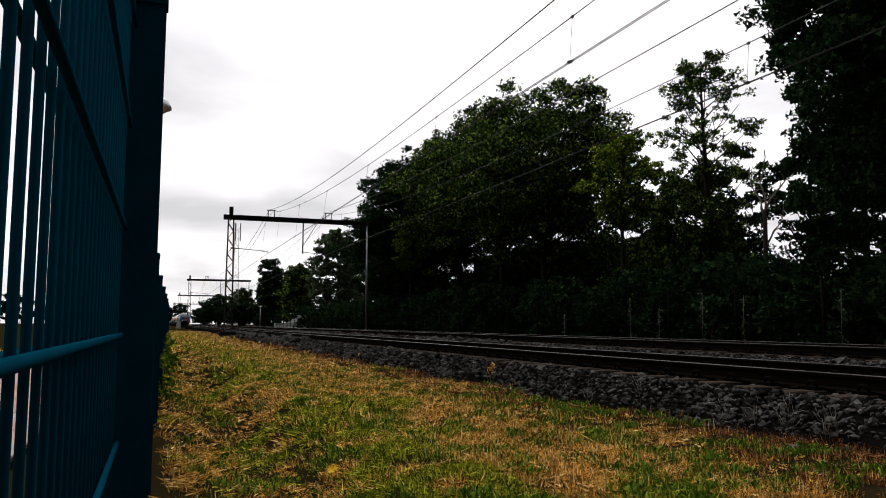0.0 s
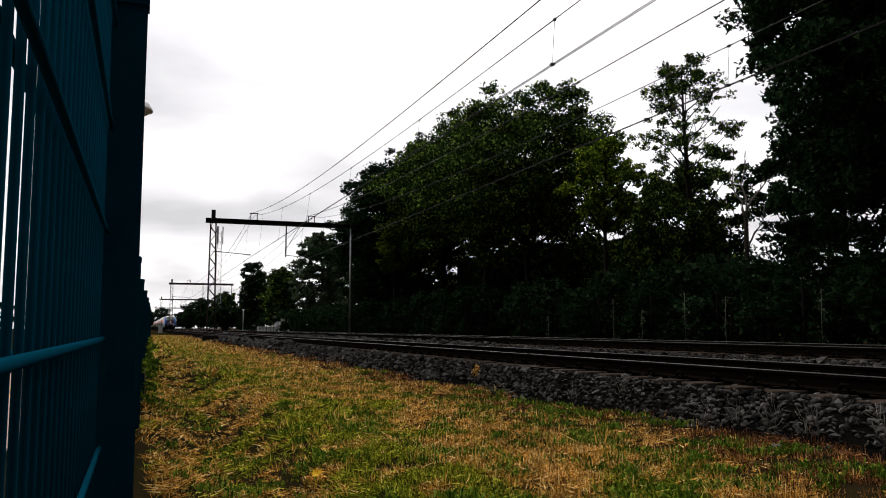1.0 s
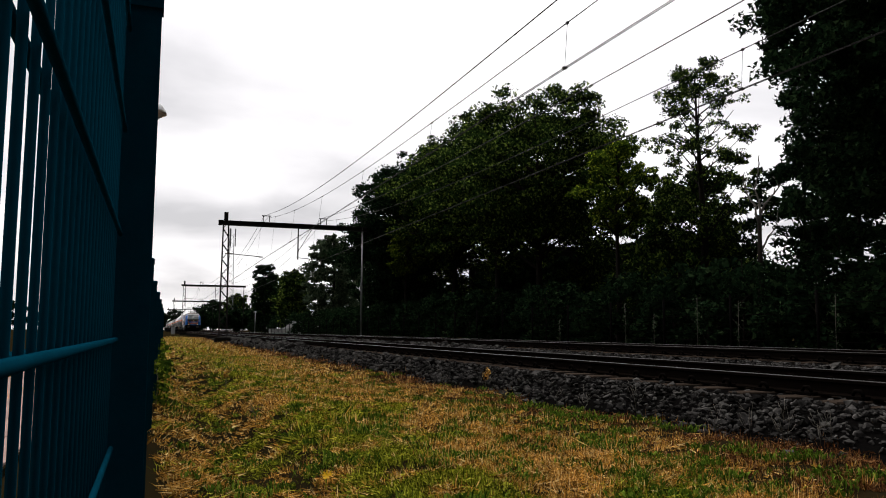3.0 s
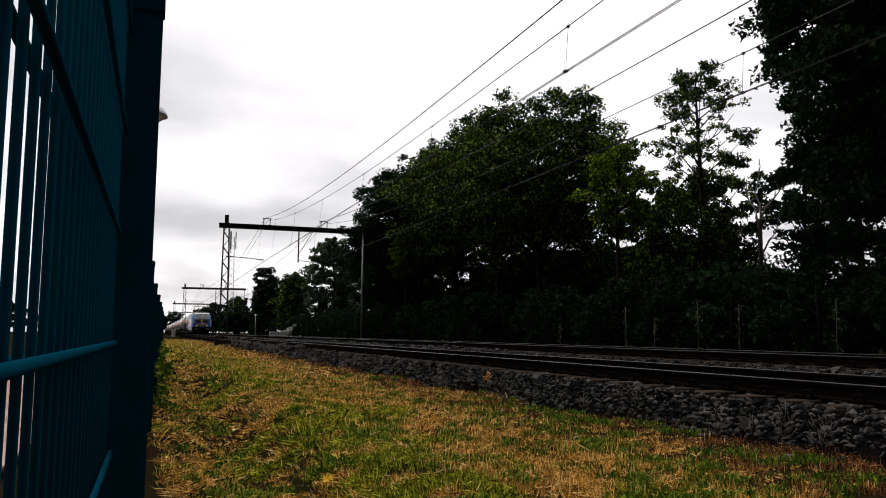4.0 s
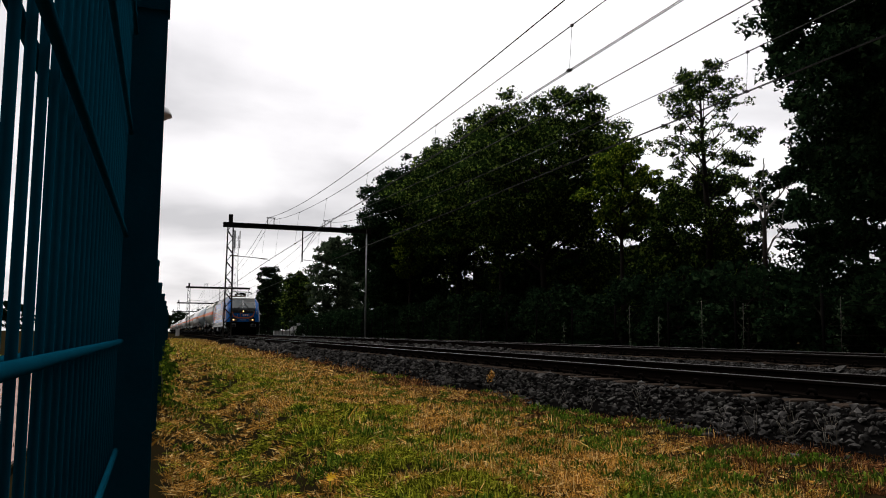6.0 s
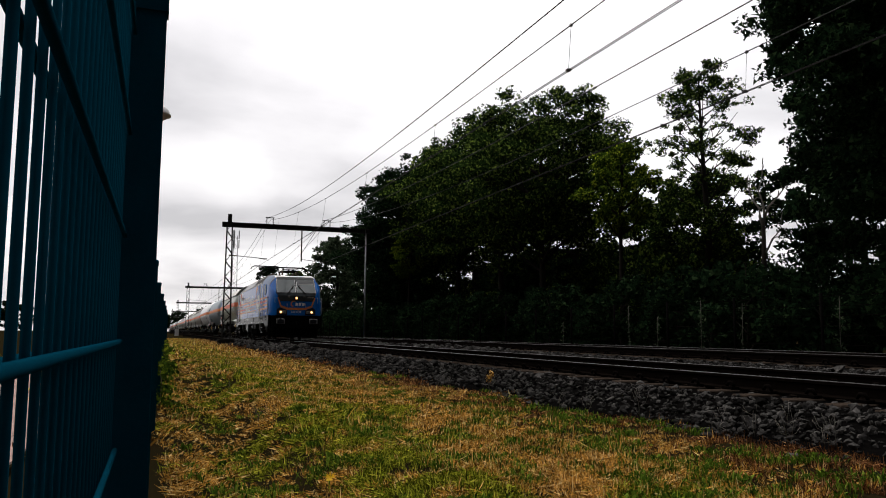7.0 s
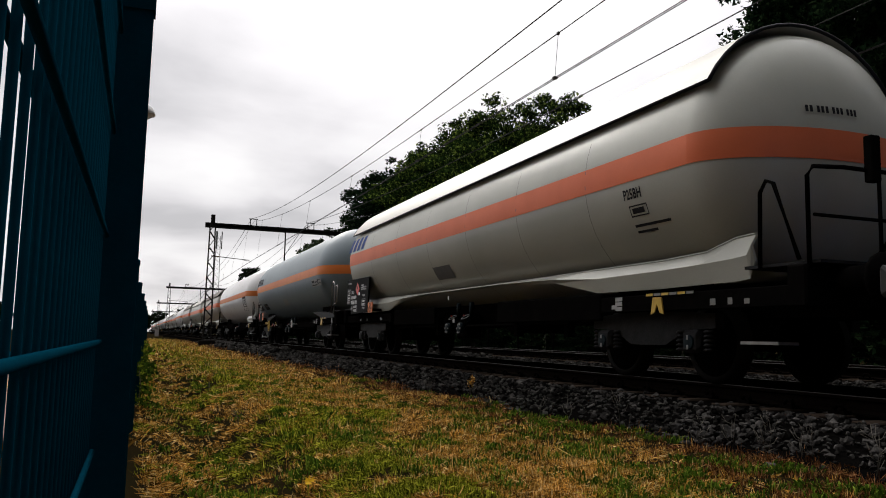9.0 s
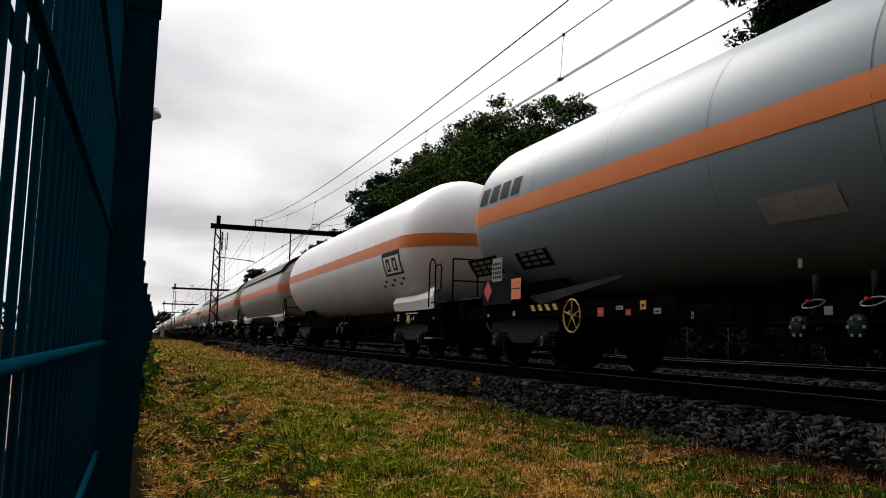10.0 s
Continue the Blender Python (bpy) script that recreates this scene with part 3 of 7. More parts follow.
def make_crossing():
    """Small pale things beside the level crossing behind the first portal."""
    for x, y, h in ((14.6, 128.0, 3.6), (18.5, 121.0, 2.4)):
        p = thing("lamp_post", "short pale lamp post beside the crossing", "lamp post", "lamp posts", m=pose(x, y, GROUND_Z))
        part("pole", Geo().tube([(0, 0, 0), (0, 0, h)], 0.06, 8), M["galv"], p)
        part("head", Geo().turn([(0.05, h), (0.3, h + 0.02), (0.25, h + 0.12), (0.02, h + 0.18)], 12, axis="z"), M["galv"], p)
    v = thing("white_van", "white van parked behind the crossing", "van", m=pose(20.0, 119.0, GROUND_Z, 0, 0, 78))
    b = Geo().loft([[(sx * 0.95 * k, y, z0 + (z - z0)) for sx, z in ((-1, 0.35), (1, 0.35), (1, h * 0.55), (0.88, h), (-0.88, h), (-1, h * 0.55))] for y, h, k, z0 in
                    ((-2.6, 1.9, 0.95, 0), (-2.4, 2.2, 1, 0), (1.2, 2.2, 1, 0), (1.9, 1.35, 1, 0), (2.6, 1.1, 0.92, 0))], True)
    part("body", b, M["white"], v)
    part("windscreen", Geo().slab([(1.25, 1.9), (1.28, 1.94), (1.88, 1.4), (1.85, 1.36)], -0.8, 0.8), M["black"], v)
    for y in (-1.6, 1.6):
        for s in (-0.9, 0.9):
            w = part("wheel", Geo().turn([(0.01, -0.1), (0.33, -0.1), (0.33, 0.1), (0.01, 0.1)], 14, axis="x"), M["black"], v, "", pose(s, y, 0.33))
    r = thing("crossing_railing", "pale tubular railing beside the crossing", "railing", m=pose(15.2, 108.0, GROUND_Z))
    for k in range(5):
        part("railing_post", Geo().tube([(0.75 * k, 0, 0), (0.75 * k, 0, 1.15)], 0.035, 6), M["galv"], r)
    for z in (0.4, 0.75, 1.15):
        part("railing_bar", Geo().tube([(0, 0, z), (3.0, 0, z)], 0.03, 6), M["galv"], r)


make_crossing()


# ---- trees ----
def grow(h, r, base, lobes, clumps, per, leaf, seed, material, trunk_r=None, size=(0.30, 0.46), reach=0.62, tight=0.15, airy=0.0, bark="bark", droop=0.0, limb=0.42):
    """Trunk-with-limbs mesh and crown mesh of one tree of height h, crown radius r, crown from height base up.
    The crown is a heap of leafy boughs, each at the end of its own limb, with gaps between them and sprays standing out of them."""
    rng, rr = np.random.default_rng(seed), random.Random(seed)
    g = Geo()
    tr = trunk_r or h * 0.016
    lean = [(rr.uniform(-0.025, 0.025) * h * k / 5, rr.uniform(-0.025, 0.025) * h * k / 5, h * 0.93 * k / 5) for k in range(6)]
    g.tube([(x, y, z - (0.3 if k == 0 else 0)) for k, (x, y, z) in enumerate(lean)], [tr * (1.25 if k == 0 else 1 - 0.175 * k) for k in range(6)], 8)
    def on_trunk(z):
        k = min(4.99, max(0.4, z / (h * 0.93) * 5))
        i, fr = int(k), k - int(k)
        return Vector([lean[i][q] * (1 - fr) + lean[i + 1][q] * fr for q in range(3)])
    cs, sp = [], []
    zc, rz = (base + h) / 2, (h - base) / 2
    for n in range(lobes):
        u = -0.9 + 1.85 * (n + 0.5) / lobes
        a = n * 2.39996 + rr.uniform(-0.5, 0.5)
        lr = rr.uniform(*size) * r * (1.0 if u < 0.6 else 0.8)
        w = math.sqrt(max(0.05, 1 - u * u)) * (1.0 if u > -0.4 else 0.88) * rr.uniform(reach - 0.12, reach + 0.12) * r
        c = Vector((w * math.cos(a), w * math.sin(a), zc + (rz - lr * 0.75) * u))
        root = on_trunk(c.z - 0.55 * w - 0.04 * h)
        mid = root.lerp(c, 0.55) + Vector((0, 0, 0.04 * h * (0.4 - rr.random())))
        g.tube([root, mid, c], [tr * limb, tr * limb * 0.6, tr * limb * 0.28], 6, caps=False)
        for k in range(clumps):
            d = Vector((rr.gauss(0, 1), rr.gauss(0, 1), rr.gauss(0.18, 0.8))).normalized()
            q = lr * (rr.random() ** 0.5 if rr.random() < 0.82 else rr.uniform(1.0, 1.28))
            p = c + Vector((d.x * q, d.y * q, d.z * q * 0.8 - droop * q))
            if airy and noise.noise((p.x * 0.9 + seed, p.y * 0.9, p.z * 0.9)) < airy - 0.5:
                continue
            cs.append(tuple(p))
            sp.append(rr.uniform(0.55, 1.25) * r * tight)
            if k % 7 == 0:
                b = c.lerp(p, 0.5) + Vector((0, 0, 0.05 * lr))
                g.tube([c, b, p], [tr * 0.12, tr * 0.08, tr * 0.03], 4, caps=False)
    v, f = leaves(cs, sp, per, leaf, rng, 0.62, True)
    return mesh_of("trunk", g, M[bark]), np_mesh("crown", v, f, M[material])


def plant_tree(meshes, x, y, turn, label, name="tree", category="tree", group="trees behind the tracks", z=GROUND_Z):
    t = thing(name, label, category, group, m=pose(x, y, z, 0, 0, turn))
    part("trunk", meshes[0], None, t, "dark bark trunk with limbs")
    part("crown", meshes[1], None, t, "leafy crown")
    return t


OAK_A = grow(15.1, 6.2, 3.9, 27, 34, 145, 0.086, 11, "leaf", tight=0.115, airy=0.36)
OAK_B = grow(16.2, 6.0, 4.6, 25, 30, 110, 0.100, 12, "leaf", tight=0.12, airy=0.36)
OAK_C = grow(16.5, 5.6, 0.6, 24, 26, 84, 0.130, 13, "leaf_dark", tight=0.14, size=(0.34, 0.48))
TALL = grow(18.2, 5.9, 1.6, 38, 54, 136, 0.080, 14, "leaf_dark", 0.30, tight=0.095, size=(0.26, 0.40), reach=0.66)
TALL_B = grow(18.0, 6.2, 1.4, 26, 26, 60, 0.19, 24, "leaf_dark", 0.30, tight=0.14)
SLIM = grow(11.9, 2.6, 3.0, 50, 14, 46, 0.054, 15, "leaf", 0.21, size=(0.12, 0.30), reach=0.60, tight=0.10, airy=0.38, limb=0.16)
YELLOW = grow(9.3, 1.8, 4.6, 14, 18, 70, 0.060, 16, "leaf_yellow", tight=0.14)
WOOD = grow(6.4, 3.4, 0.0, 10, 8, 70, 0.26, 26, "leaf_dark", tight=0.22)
MID_C = grow(13.4, 5.0, 0.6, 18, 14, 80, 0.22, 27, "leaf", tight=0.19, limb=0.25)
WILLOW = grow(13.4, 3.6, 0.4, 24, 16, 66, 0.15, 17, "leaf_willow", tight=0.17, droop=0.2, limb=0.2, size=(0.36, 0.5))
MID_A = grow(8.2, 3.2, 0.4, 18, 16, 75, 0.085, 18, "leaf", tight=0.13, airy=0.37, limb=0.3)
# MID_A recoloured darker, in place of shade among the nearer trees
MID_SHADED = (MID_A[0], MID_A[1].copy())
MID_SHADED[1].materials[0] = M["leaf_dark"]
MID_B = grow(10.8, 3.2, 0.4, 20, 15, 66, 0.17, 19, "leaf", tight=0.18, limb=0.22, size=(0.34, 0.5))
SPIRE = grow(14.8, 3.1, 0.2, 22, 14, 64, 0.15, 29, "leaf_dark", tight=0.2, size=(0.34, 0.5), limb=0.2)
# shrub leaves darkened to carry the shade under the trees
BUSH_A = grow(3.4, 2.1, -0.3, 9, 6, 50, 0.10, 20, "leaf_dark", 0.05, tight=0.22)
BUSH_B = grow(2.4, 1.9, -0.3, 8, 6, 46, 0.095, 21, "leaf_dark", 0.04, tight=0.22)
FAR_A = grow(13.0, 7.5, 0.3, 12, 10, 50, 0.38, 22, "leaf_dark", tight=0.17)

TREES = [
    (OAK_A, 20.3, 40.9, 0, "broad dense oak with dark green leaves"),
    (OAK_B, 21.5, 49.5, 70, "broad oak with dark green leaves"),
    (OAK_B, 21.8, 58.5, 200, "tall oak with dark green leaves"),
    (OAK_C, 20.4, 66.5, 10, "dense dark oak at the railway fence"),
    (OAK_C, 22.3, 75.0, 140, "dense dark oak overgrown with ivy"),
    (TALL, 20.3, 15.2, 30, "very tall dark tree close to the fence"),
    (TALL_B, 25.0, 14.5, 160, "very tall dark tree standing behind others"),
    (SLIM, 20.0, 26.2, 0, "slim sparse tree with an open crown"),
    (YELLOW, 18.4, 29.6, 40, "small tree with yellow-green leaves"),
    (YELLOW, 18.6, 61.0, 120, "small yellowing tree among oaks"),
    (MID_A, 22.5, 31.0, 20, "medium dark tree behind the fence"),
    (MID_SHADED, 23.5, 24.5, 100, "medium dark tree behind the fence"),
    (MID_SHADED, 22.0, 20.5, 260, "medium dark tree behind the fence"),
    (MID_A, 24.0, 36.5, 330, "medium dark tree behind the fence"),
    (MID_A, 24.2, 43.5, 60, "medium dark tree behind the fence"),
    (MID_A, 24.6, 52.0, 150, "medium dark tree behind the fence"),
    (MID_A, 24.0, 60.0, 290, "medium dark tree behind the fence"),
    (MID_A, 21.5, 28.0, 200, "medium dark tree behind the fence"),
    (MID_SHADED, 23.0, 16.5, 10, "medium dark tree behind the fence"),
    (WILLOW, 20.4, 97.0, 0, "grey-green willow standing behind the oaks"),
    (WILLOW, 26.5, 112.0, 90, "grey-green willow standing behind the oaks"),
    (SPIRE, 20.3, 163.0, 0, "narrow dark tree beside the crossing"),
    (MID_B, 20.4, 125.0, 40, "leafy green tree beside the crossing"),
    (MID_C, 24.5, 180.0, 80, "leafy green tree beside the crossing"),
    (MID_B, 23.5, 148.0, 250, "leafy green tree beside the crossing"),
    (MID_B, 20.0, 215.0, 20, "leafy green tree farther down the line"),
    (MID_B, 21.0, 238.0, 120, "leafy green tree farther down the line"),
    (FAR_A, 20.0, 320.0, 0, "distant dark tree beside the line"),
    (FAR_A, 9.0, 470.0, 50, "distant dark tree beside the line"),
    (FAR_A, 26.0, 520.0, 90, "distant dark tree beside the line"),
]
for meshes, tx, ty, turn, lab in TREES:
    plant_tree(meshes, tx, ty, turn, lab)

rng_b = random.Random(5)
for i in range(9):
    plant_tree(BUSH_A, rng_b.uniform(18, 27), 112 + 8 * i + rng_b.uniform(-2, 2), rng_b.uniform(0, 360), "dark shrub growing beside the crossing", "shrub", "shrub", "shrubs beside the crossing")
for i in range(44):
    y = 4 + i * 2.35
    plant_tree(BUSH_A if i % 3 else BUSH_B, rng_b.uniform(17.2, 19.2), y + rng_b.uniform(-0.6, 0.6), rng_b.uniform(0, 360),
               "shrub under the trees, canopy shade put into its leaf colour", "shrub", "shrub", "shrubs under the trees")
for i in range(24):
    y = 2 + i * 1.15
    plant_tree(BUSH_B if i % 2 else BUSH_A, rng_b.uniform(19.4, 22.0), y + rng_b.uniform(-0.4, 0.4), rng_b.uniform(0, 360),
               "shrub under the trees, canopy shade put into its leaf colour", "shrub", "shrub", "shrubs under the trees")
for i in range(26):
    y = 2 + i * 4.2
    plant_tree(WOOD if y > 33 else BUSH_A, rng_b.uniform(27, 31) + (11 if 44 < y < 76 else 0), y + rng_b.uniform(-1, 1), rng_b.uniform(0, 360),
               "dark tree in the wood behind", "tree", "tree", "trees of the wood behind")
for x, y in ((17.0, 190), (18.2, 205), (16.4, 226), (18.5, 247), (15.0, 272), (13.2, 300), (21, 188), (23, 210)):
    plant_tree(WOOD, x, y, y * 7, "low dark tree beside the line", "tree", "tree", "low trees beyond the crossing")
for x, y in ((25, 52), (26.5, 57), (24.5, 47), (27, 62), (29, 67)):
    plant_tree(WOOD, x, y, x * 40, "dark tree in the wood behind", "tree", "tree", "trees of the wood behind")
for i in range(9):
    plant_tree(FAR_A, -150 + i * 14, 330 + 9 * (i % 3), i * 77, "distant tree in a line across the field", "tree", "tree", "distant tree line")


def make_dead_tree(x, y):
    rng = random.Random(31)
    t = thing("dead_tree", "bare grey dead tree with crooked twigs", "tree", m=pose(x, y, GROUND_Z))
    g = Geo()
    part("trunk", Geo().tube([(0, 0, -0.2), (0.1, 0.05, 2.5), (0.0, -0.1, 4.65)], [0.14, 0.10, 0.07], 7), M["bark"], t)
    ends = [((0.0, -0.1, 4.6), (0.1, 0.9, 1.9), 0.06), ((0.0, -0.1, 4.6), (0.1, -0.8, 1.3), 0.055), ((0.0, -0.1, 4.6), (0.2, 0.2, 2.2), 0.05), ((0.05, 0.0, 3.6), (-0.1, -1.2, 0.9), 0.05)]
    for p, d, r in ends:
        q = [Vector(p)]
        for k in range(5):
            q.append(q[-1] + Vector(d) / 5 + Vector((rng.uniform(-0.12, 0.12), rng.uniform(-0.16, 0.16), rng.uniform(-0.1, 0.12))))
        g.tube(q, [r * (1 - 0.16 * k) for k in range(6)], 5)
        for k in (2, 3, 4, 5):
            e = q[k] + Vector((rng.uniform(-0.3, 0.3), rng.uniform(-0.5, 0.5), rng.uniform(0.0, 0.45)))
            g.tube([q[k], (q[k] + e) / 2 + Vector((0, 0, 0.07)), e], [r * 0.4, r * 0.3, r * 0.15], 4)
    part("limb", g, M["dead"], t)


make_dead_tree(19.6, 22.6)


# ---- train: paints ----
PAINT = dict(
    blue=mat("blue_loco_paint", (0.0, 0.125, 0.49), (0.0, 0.104, 0.41), 2.0, 0.35, coat=0.55, gloss=0.06, spec=0.05, bump=0.01, bscale=6),
    # body blue made paler: sky reflection on the roof shoulders painted in
    sheen_blue=mat("sheen_toned_blue_paint", (0.045, 0.10, 0.22), (0.09, 0.12, 0.17), 3.0, 0.5, coat=0.2, gloss=0.3, spec=0.15, fine=0.35),
    grey=mat("dark_grey_loco_paint", (0.040, 0.047, 0.050), (0.027, 0.032, 0.035), 2.5, 0.5, coat=0.3, gloss=0.12, spec=0.2, fine=0.4),
    roof=mat("light_grey_roof_paint", (0.30, 0.30, 0.30), (0.21, 0.21, 0.21), 1.6, 0.5, coat=0.1),
    louvre=mat("dusty_louvre_grey", (0.10, 0.095, 0.09), (0.06, 0.055, 0.05), 14, 0.7),
    orange=mat("orange_stripe_paint", (0.72, 0.24, 0.06), (0.62, 0.19, 0.05), 2.2, 0.4, coat=0.2),
    red=mat("red_stripe_paint", (0.60, 0.035, 0.025), (0.50, 0.03, 0.02), 3, 0.4, coat=0.08, spec=0.15),
    purple=mat("plum_stripe_paint", (0.11, 0.012, 0.085), None, 3, 0.4, coat=0.15),
    white=mat("white_livery_film", (0.80, 0.80, 0.79), (0.72, 0.72, 0.71), 3, 0.4, coat=0.2),
    ink=mat("dark_lettering", (0.02, 0.02, 0.024), None, 5, 0.6, spec=0.1),
    navy=mat("blue_lettering", (0.012, 0.055, 0.24), None, 5, 0.5, spec=0.08),
    pale=mat("pale_blue_lettering", (0.35, 0.50, 0.65), None, 5, 0.4),
    chrome=mat("bright_steel_tube", (0.55, 0.55, 0.55), (0.4, 0.4, 0.4), 10, 0.35, 0.7),
    # opaque pale grey in place of the daylight showing through the cab
    window=mat("pale_cab_window", (0.34, 0.35, 0.33), (0.26, 0.27, 0.26), 3, 0.12, coat=0.6),
    # grey-teal base stands in for the sky mirrored in the windscreen
    screen=mat("sky_toned_windscreen", (0.030, 0.043, 0.046), (0.05, 0.066, 0.068), 2, 0.12, coat=0.3),
    blind=mat("grey_sun_blind", (0.12, 0.125, 0.125), None, 4, 0.6),
    rubber=mat("black_rubber", (0.012, 0.012, 0.012), None, 12, 0.6),
    lamp=mat("warm_headlight", (1, 0.85, 0.55), None, 5, 0.3, glow=(1.0, 0.66, 0.30, 4.0)),
    reflector=mat("amber_lamp_reflector", (0.9, 0.5, 0.2), None, 5, 0.3, glow=(1.0, 0.42, 0.12, 0.55)),
    lens=mat("dim_lamp_glass", (0.25, 0.25, 0.24), None, 30, 0.15),
    # wheels and rims near black, with the shade beneath the vehicles mixed in
    wheel=mat("shaded_steel_wheel", (0.004, 0.0036, 0.0034), (0.0025, 0.0022, 0.002), 8, 0.7, 0.0, spec=0.0),
    tyre=mat("shaded_wheel_rim", (0.008, 0.0076, 0.0073), None, 8, 0.6, 0.0, spec=0.05),
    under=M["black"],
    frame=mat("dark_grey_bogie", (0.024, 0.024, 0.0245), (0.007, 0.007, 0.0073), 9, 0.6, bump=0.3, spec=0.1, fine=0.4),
    cream=mat("cream_tank_paint", (0.47, 0.475, 0.415), (0.365, 0.37, 0.315), 0.9, 0.5, coat=0.4, gloss=0.22, spec=0.3, stretch=(1, 0.5, 1), fine=0.15),
    shield=mat("pale_sun_shield", (0.62, 0.60, 0.54), (0.50, 0.48, 0.42), 0.8, 0.45, stretch=(1, 0.4, 1), fine=0.2),
    dirty=mat("soiled_sun_shield", (0.15, 0.125, 0.10), (0.10, 0.085, 0.07), 1.2, 0.7, stretch=(1, 0.4, 1)),
    slate=mat("blue_grey_tank_paint", (0.178, 0.232, 0.262), (0.142, 0.187, 0.212), 0.8, 0.5, coat=0.35, gloss=0.35, spec=0.3, stretch=(1, 0.5, 1), fine=0.15),
    skirt=mat("dark_steel_sheet", (0.026, 0.029, 0.031), (0.015, 0.016, 0.017), 3, 0.6, bump=0.1, spec=0.1),
    bright=mat("white_tank_paint", (0.90, 0.89, 0.88), (0.80, 0.785, 0.77), 0.8, 0.45, coat=0.45, gloss=0.18, stretch=(1, 0.5, 1), fine=0.15),
    beige=mat("grey_beige_tank_paint", (0.42, 0.38, 0.33), (0.32, 0.29, 0.245), 0.9, 0.45, coat=0.3, gloss=0.22, stretch=(1, 0.5, 1)),
    rail_orange=mat("orange_tank_band", (0.80, 0.235, 0.055), (0.70, 0.19, 0.045), 1.5, 0.6, coat=0.2, gloss=0.22, spec=0.12, fine=0.2),
    coral=mat("coral_tank_band", (0.82, 0.20, 0.085), (0.72, 0.165, 0.07), 1.5, 0.6, coat=0.2, gloss=0.22, spec=0.12, fine=0.2),
    board=mat("black_data_board", (0.006, 0.006, 0.006), None, 9, 0.7, spec=0.04),
    plate=mat("orange_hazard_plate", (0.85, 0.22, 0.04), None, 9, 0.45),
    yellow=mat("yellow_paint", (0.65, 0.42, 0.05), (0.5, 0.3, 0.04), 12, 0.5),
    sleeve=mat("worn_orange_sleeve", (0.80, 0.36, 0.09), (0.62, 0.22, 0.06), 9, 0.5, coat=0.2),
    label=mat("weathered_pale_label", (0.34, 0.34, 0.32), (0.24, 0.24, 0.22), 8, 0.6),
    teal=mat("dark_teal_flange", (0.006, 0.014, 0.018), None, 8, 0.6, spec=0.1),
    seam=mat("dark_weld_seam", (0.15, 0.15, 0.145), None, 6, 0.6, spec=0.1),
)
TRAIN, WHEELS = [], []


def lettering(body, width, height):
    """Mesh geometry of a word, width x height, from its lower left corner, in (u, v)."""
    cu = bpy.data.curves.new("lettering", "FONT")
    cu.body, cu.resolution_u, cu.offset = body, 2, 0.027
    ob = bpy.data.objects.new("lettering", cu)
    me = bpy.data.meshes.new_from_object(ob)
    co = np.array([v.co[:2] for v in me.vertices])
    lo, hi = co.min(0), co.max(0)
    co = (co - lo) / (hi - lo) * (width, height)
    faces = [tuple(p.vertices) for p in me.polygons]
    bpy.data.objects.remove(ob)
    return co, faces


def on_side(co, faces, y, z, x=-1.5, r=None, zc=0.0, slant=0.0):
    """Lays flat (u, v) geometry on the camera side of a vehicle: u runs towards its front. r: wraps it onto a tank of that radius."""
    g = Geo()
    v = []
    for u, w in co:
        zz = z + w
        xx = -math.sqrt(max(0.01, r * r - (zz - zc) ** 2)) - 0.005 if r else x
        v.append((xx, y - u - slant * w, zz))
    return g.add(v, faces)


def bars(spec):
    """Plain bars (u, v, width, height) as (u, v) geometry."""
    co, f = [], []
    for u, w, a, b in spec:
        n = len(co)
        co += [(u, w), (u + a, w), (u + a, w + b), (u, w + b)]
        f.append((n, n + 1, n + 2, n + 3))
    return co, f


def strip(u, v, width, height, n):
    """One patch in n joined rows, so that it can wrap round a tank, as (u, v) geometry."""
    co = [(u + width * i, v + height * k / n) for k in range(n + 1) for i in (0, 1)]
    return co, [(2 * k, 2 * k + 1, 2 * k + 3, 2 * k + 2) for k in range(n)]


def plate(y0, y1, z0, z1, x=-1.494, d=0.003, lean=0.0):
    """A thin plate on the camera side, from y0 to y1."""
    return Geo().slab([(y0, z0), (y1, z0), (y1 + lean, z1), (y0 + lean, z1)], x, x + d)


# ---- locomotive ----
SECT = [(-0.45, 1.05, 1.09, 1.04, 2.28, 1.0, 2.40), (-0.36, 1.17, 1.21, 1.14, 2.46, 1.03, 2.56), (-0.12, 1.35, 1.38, 1.27, 2.70, 1.05, 2.86),
        (0.30, 1.47, 1.48, 1.38, 2.98, 1.05, 3.42), (0.62, 1.48, 1.49, 1.42, 3.04, 1.07, 3.52), (1.3, 1.49, 1.49, 1.46, 3.12, 1.09, 3.60), (2.75, 1.49, 1.49, 1.49, 3.18, 1.1, 3.67)]
LOCO_MID = 8.925


def sections(flip):
    return [(2 * LOCO_MID - s[0], *s[1:]) for s in SECT] if flip else SECT


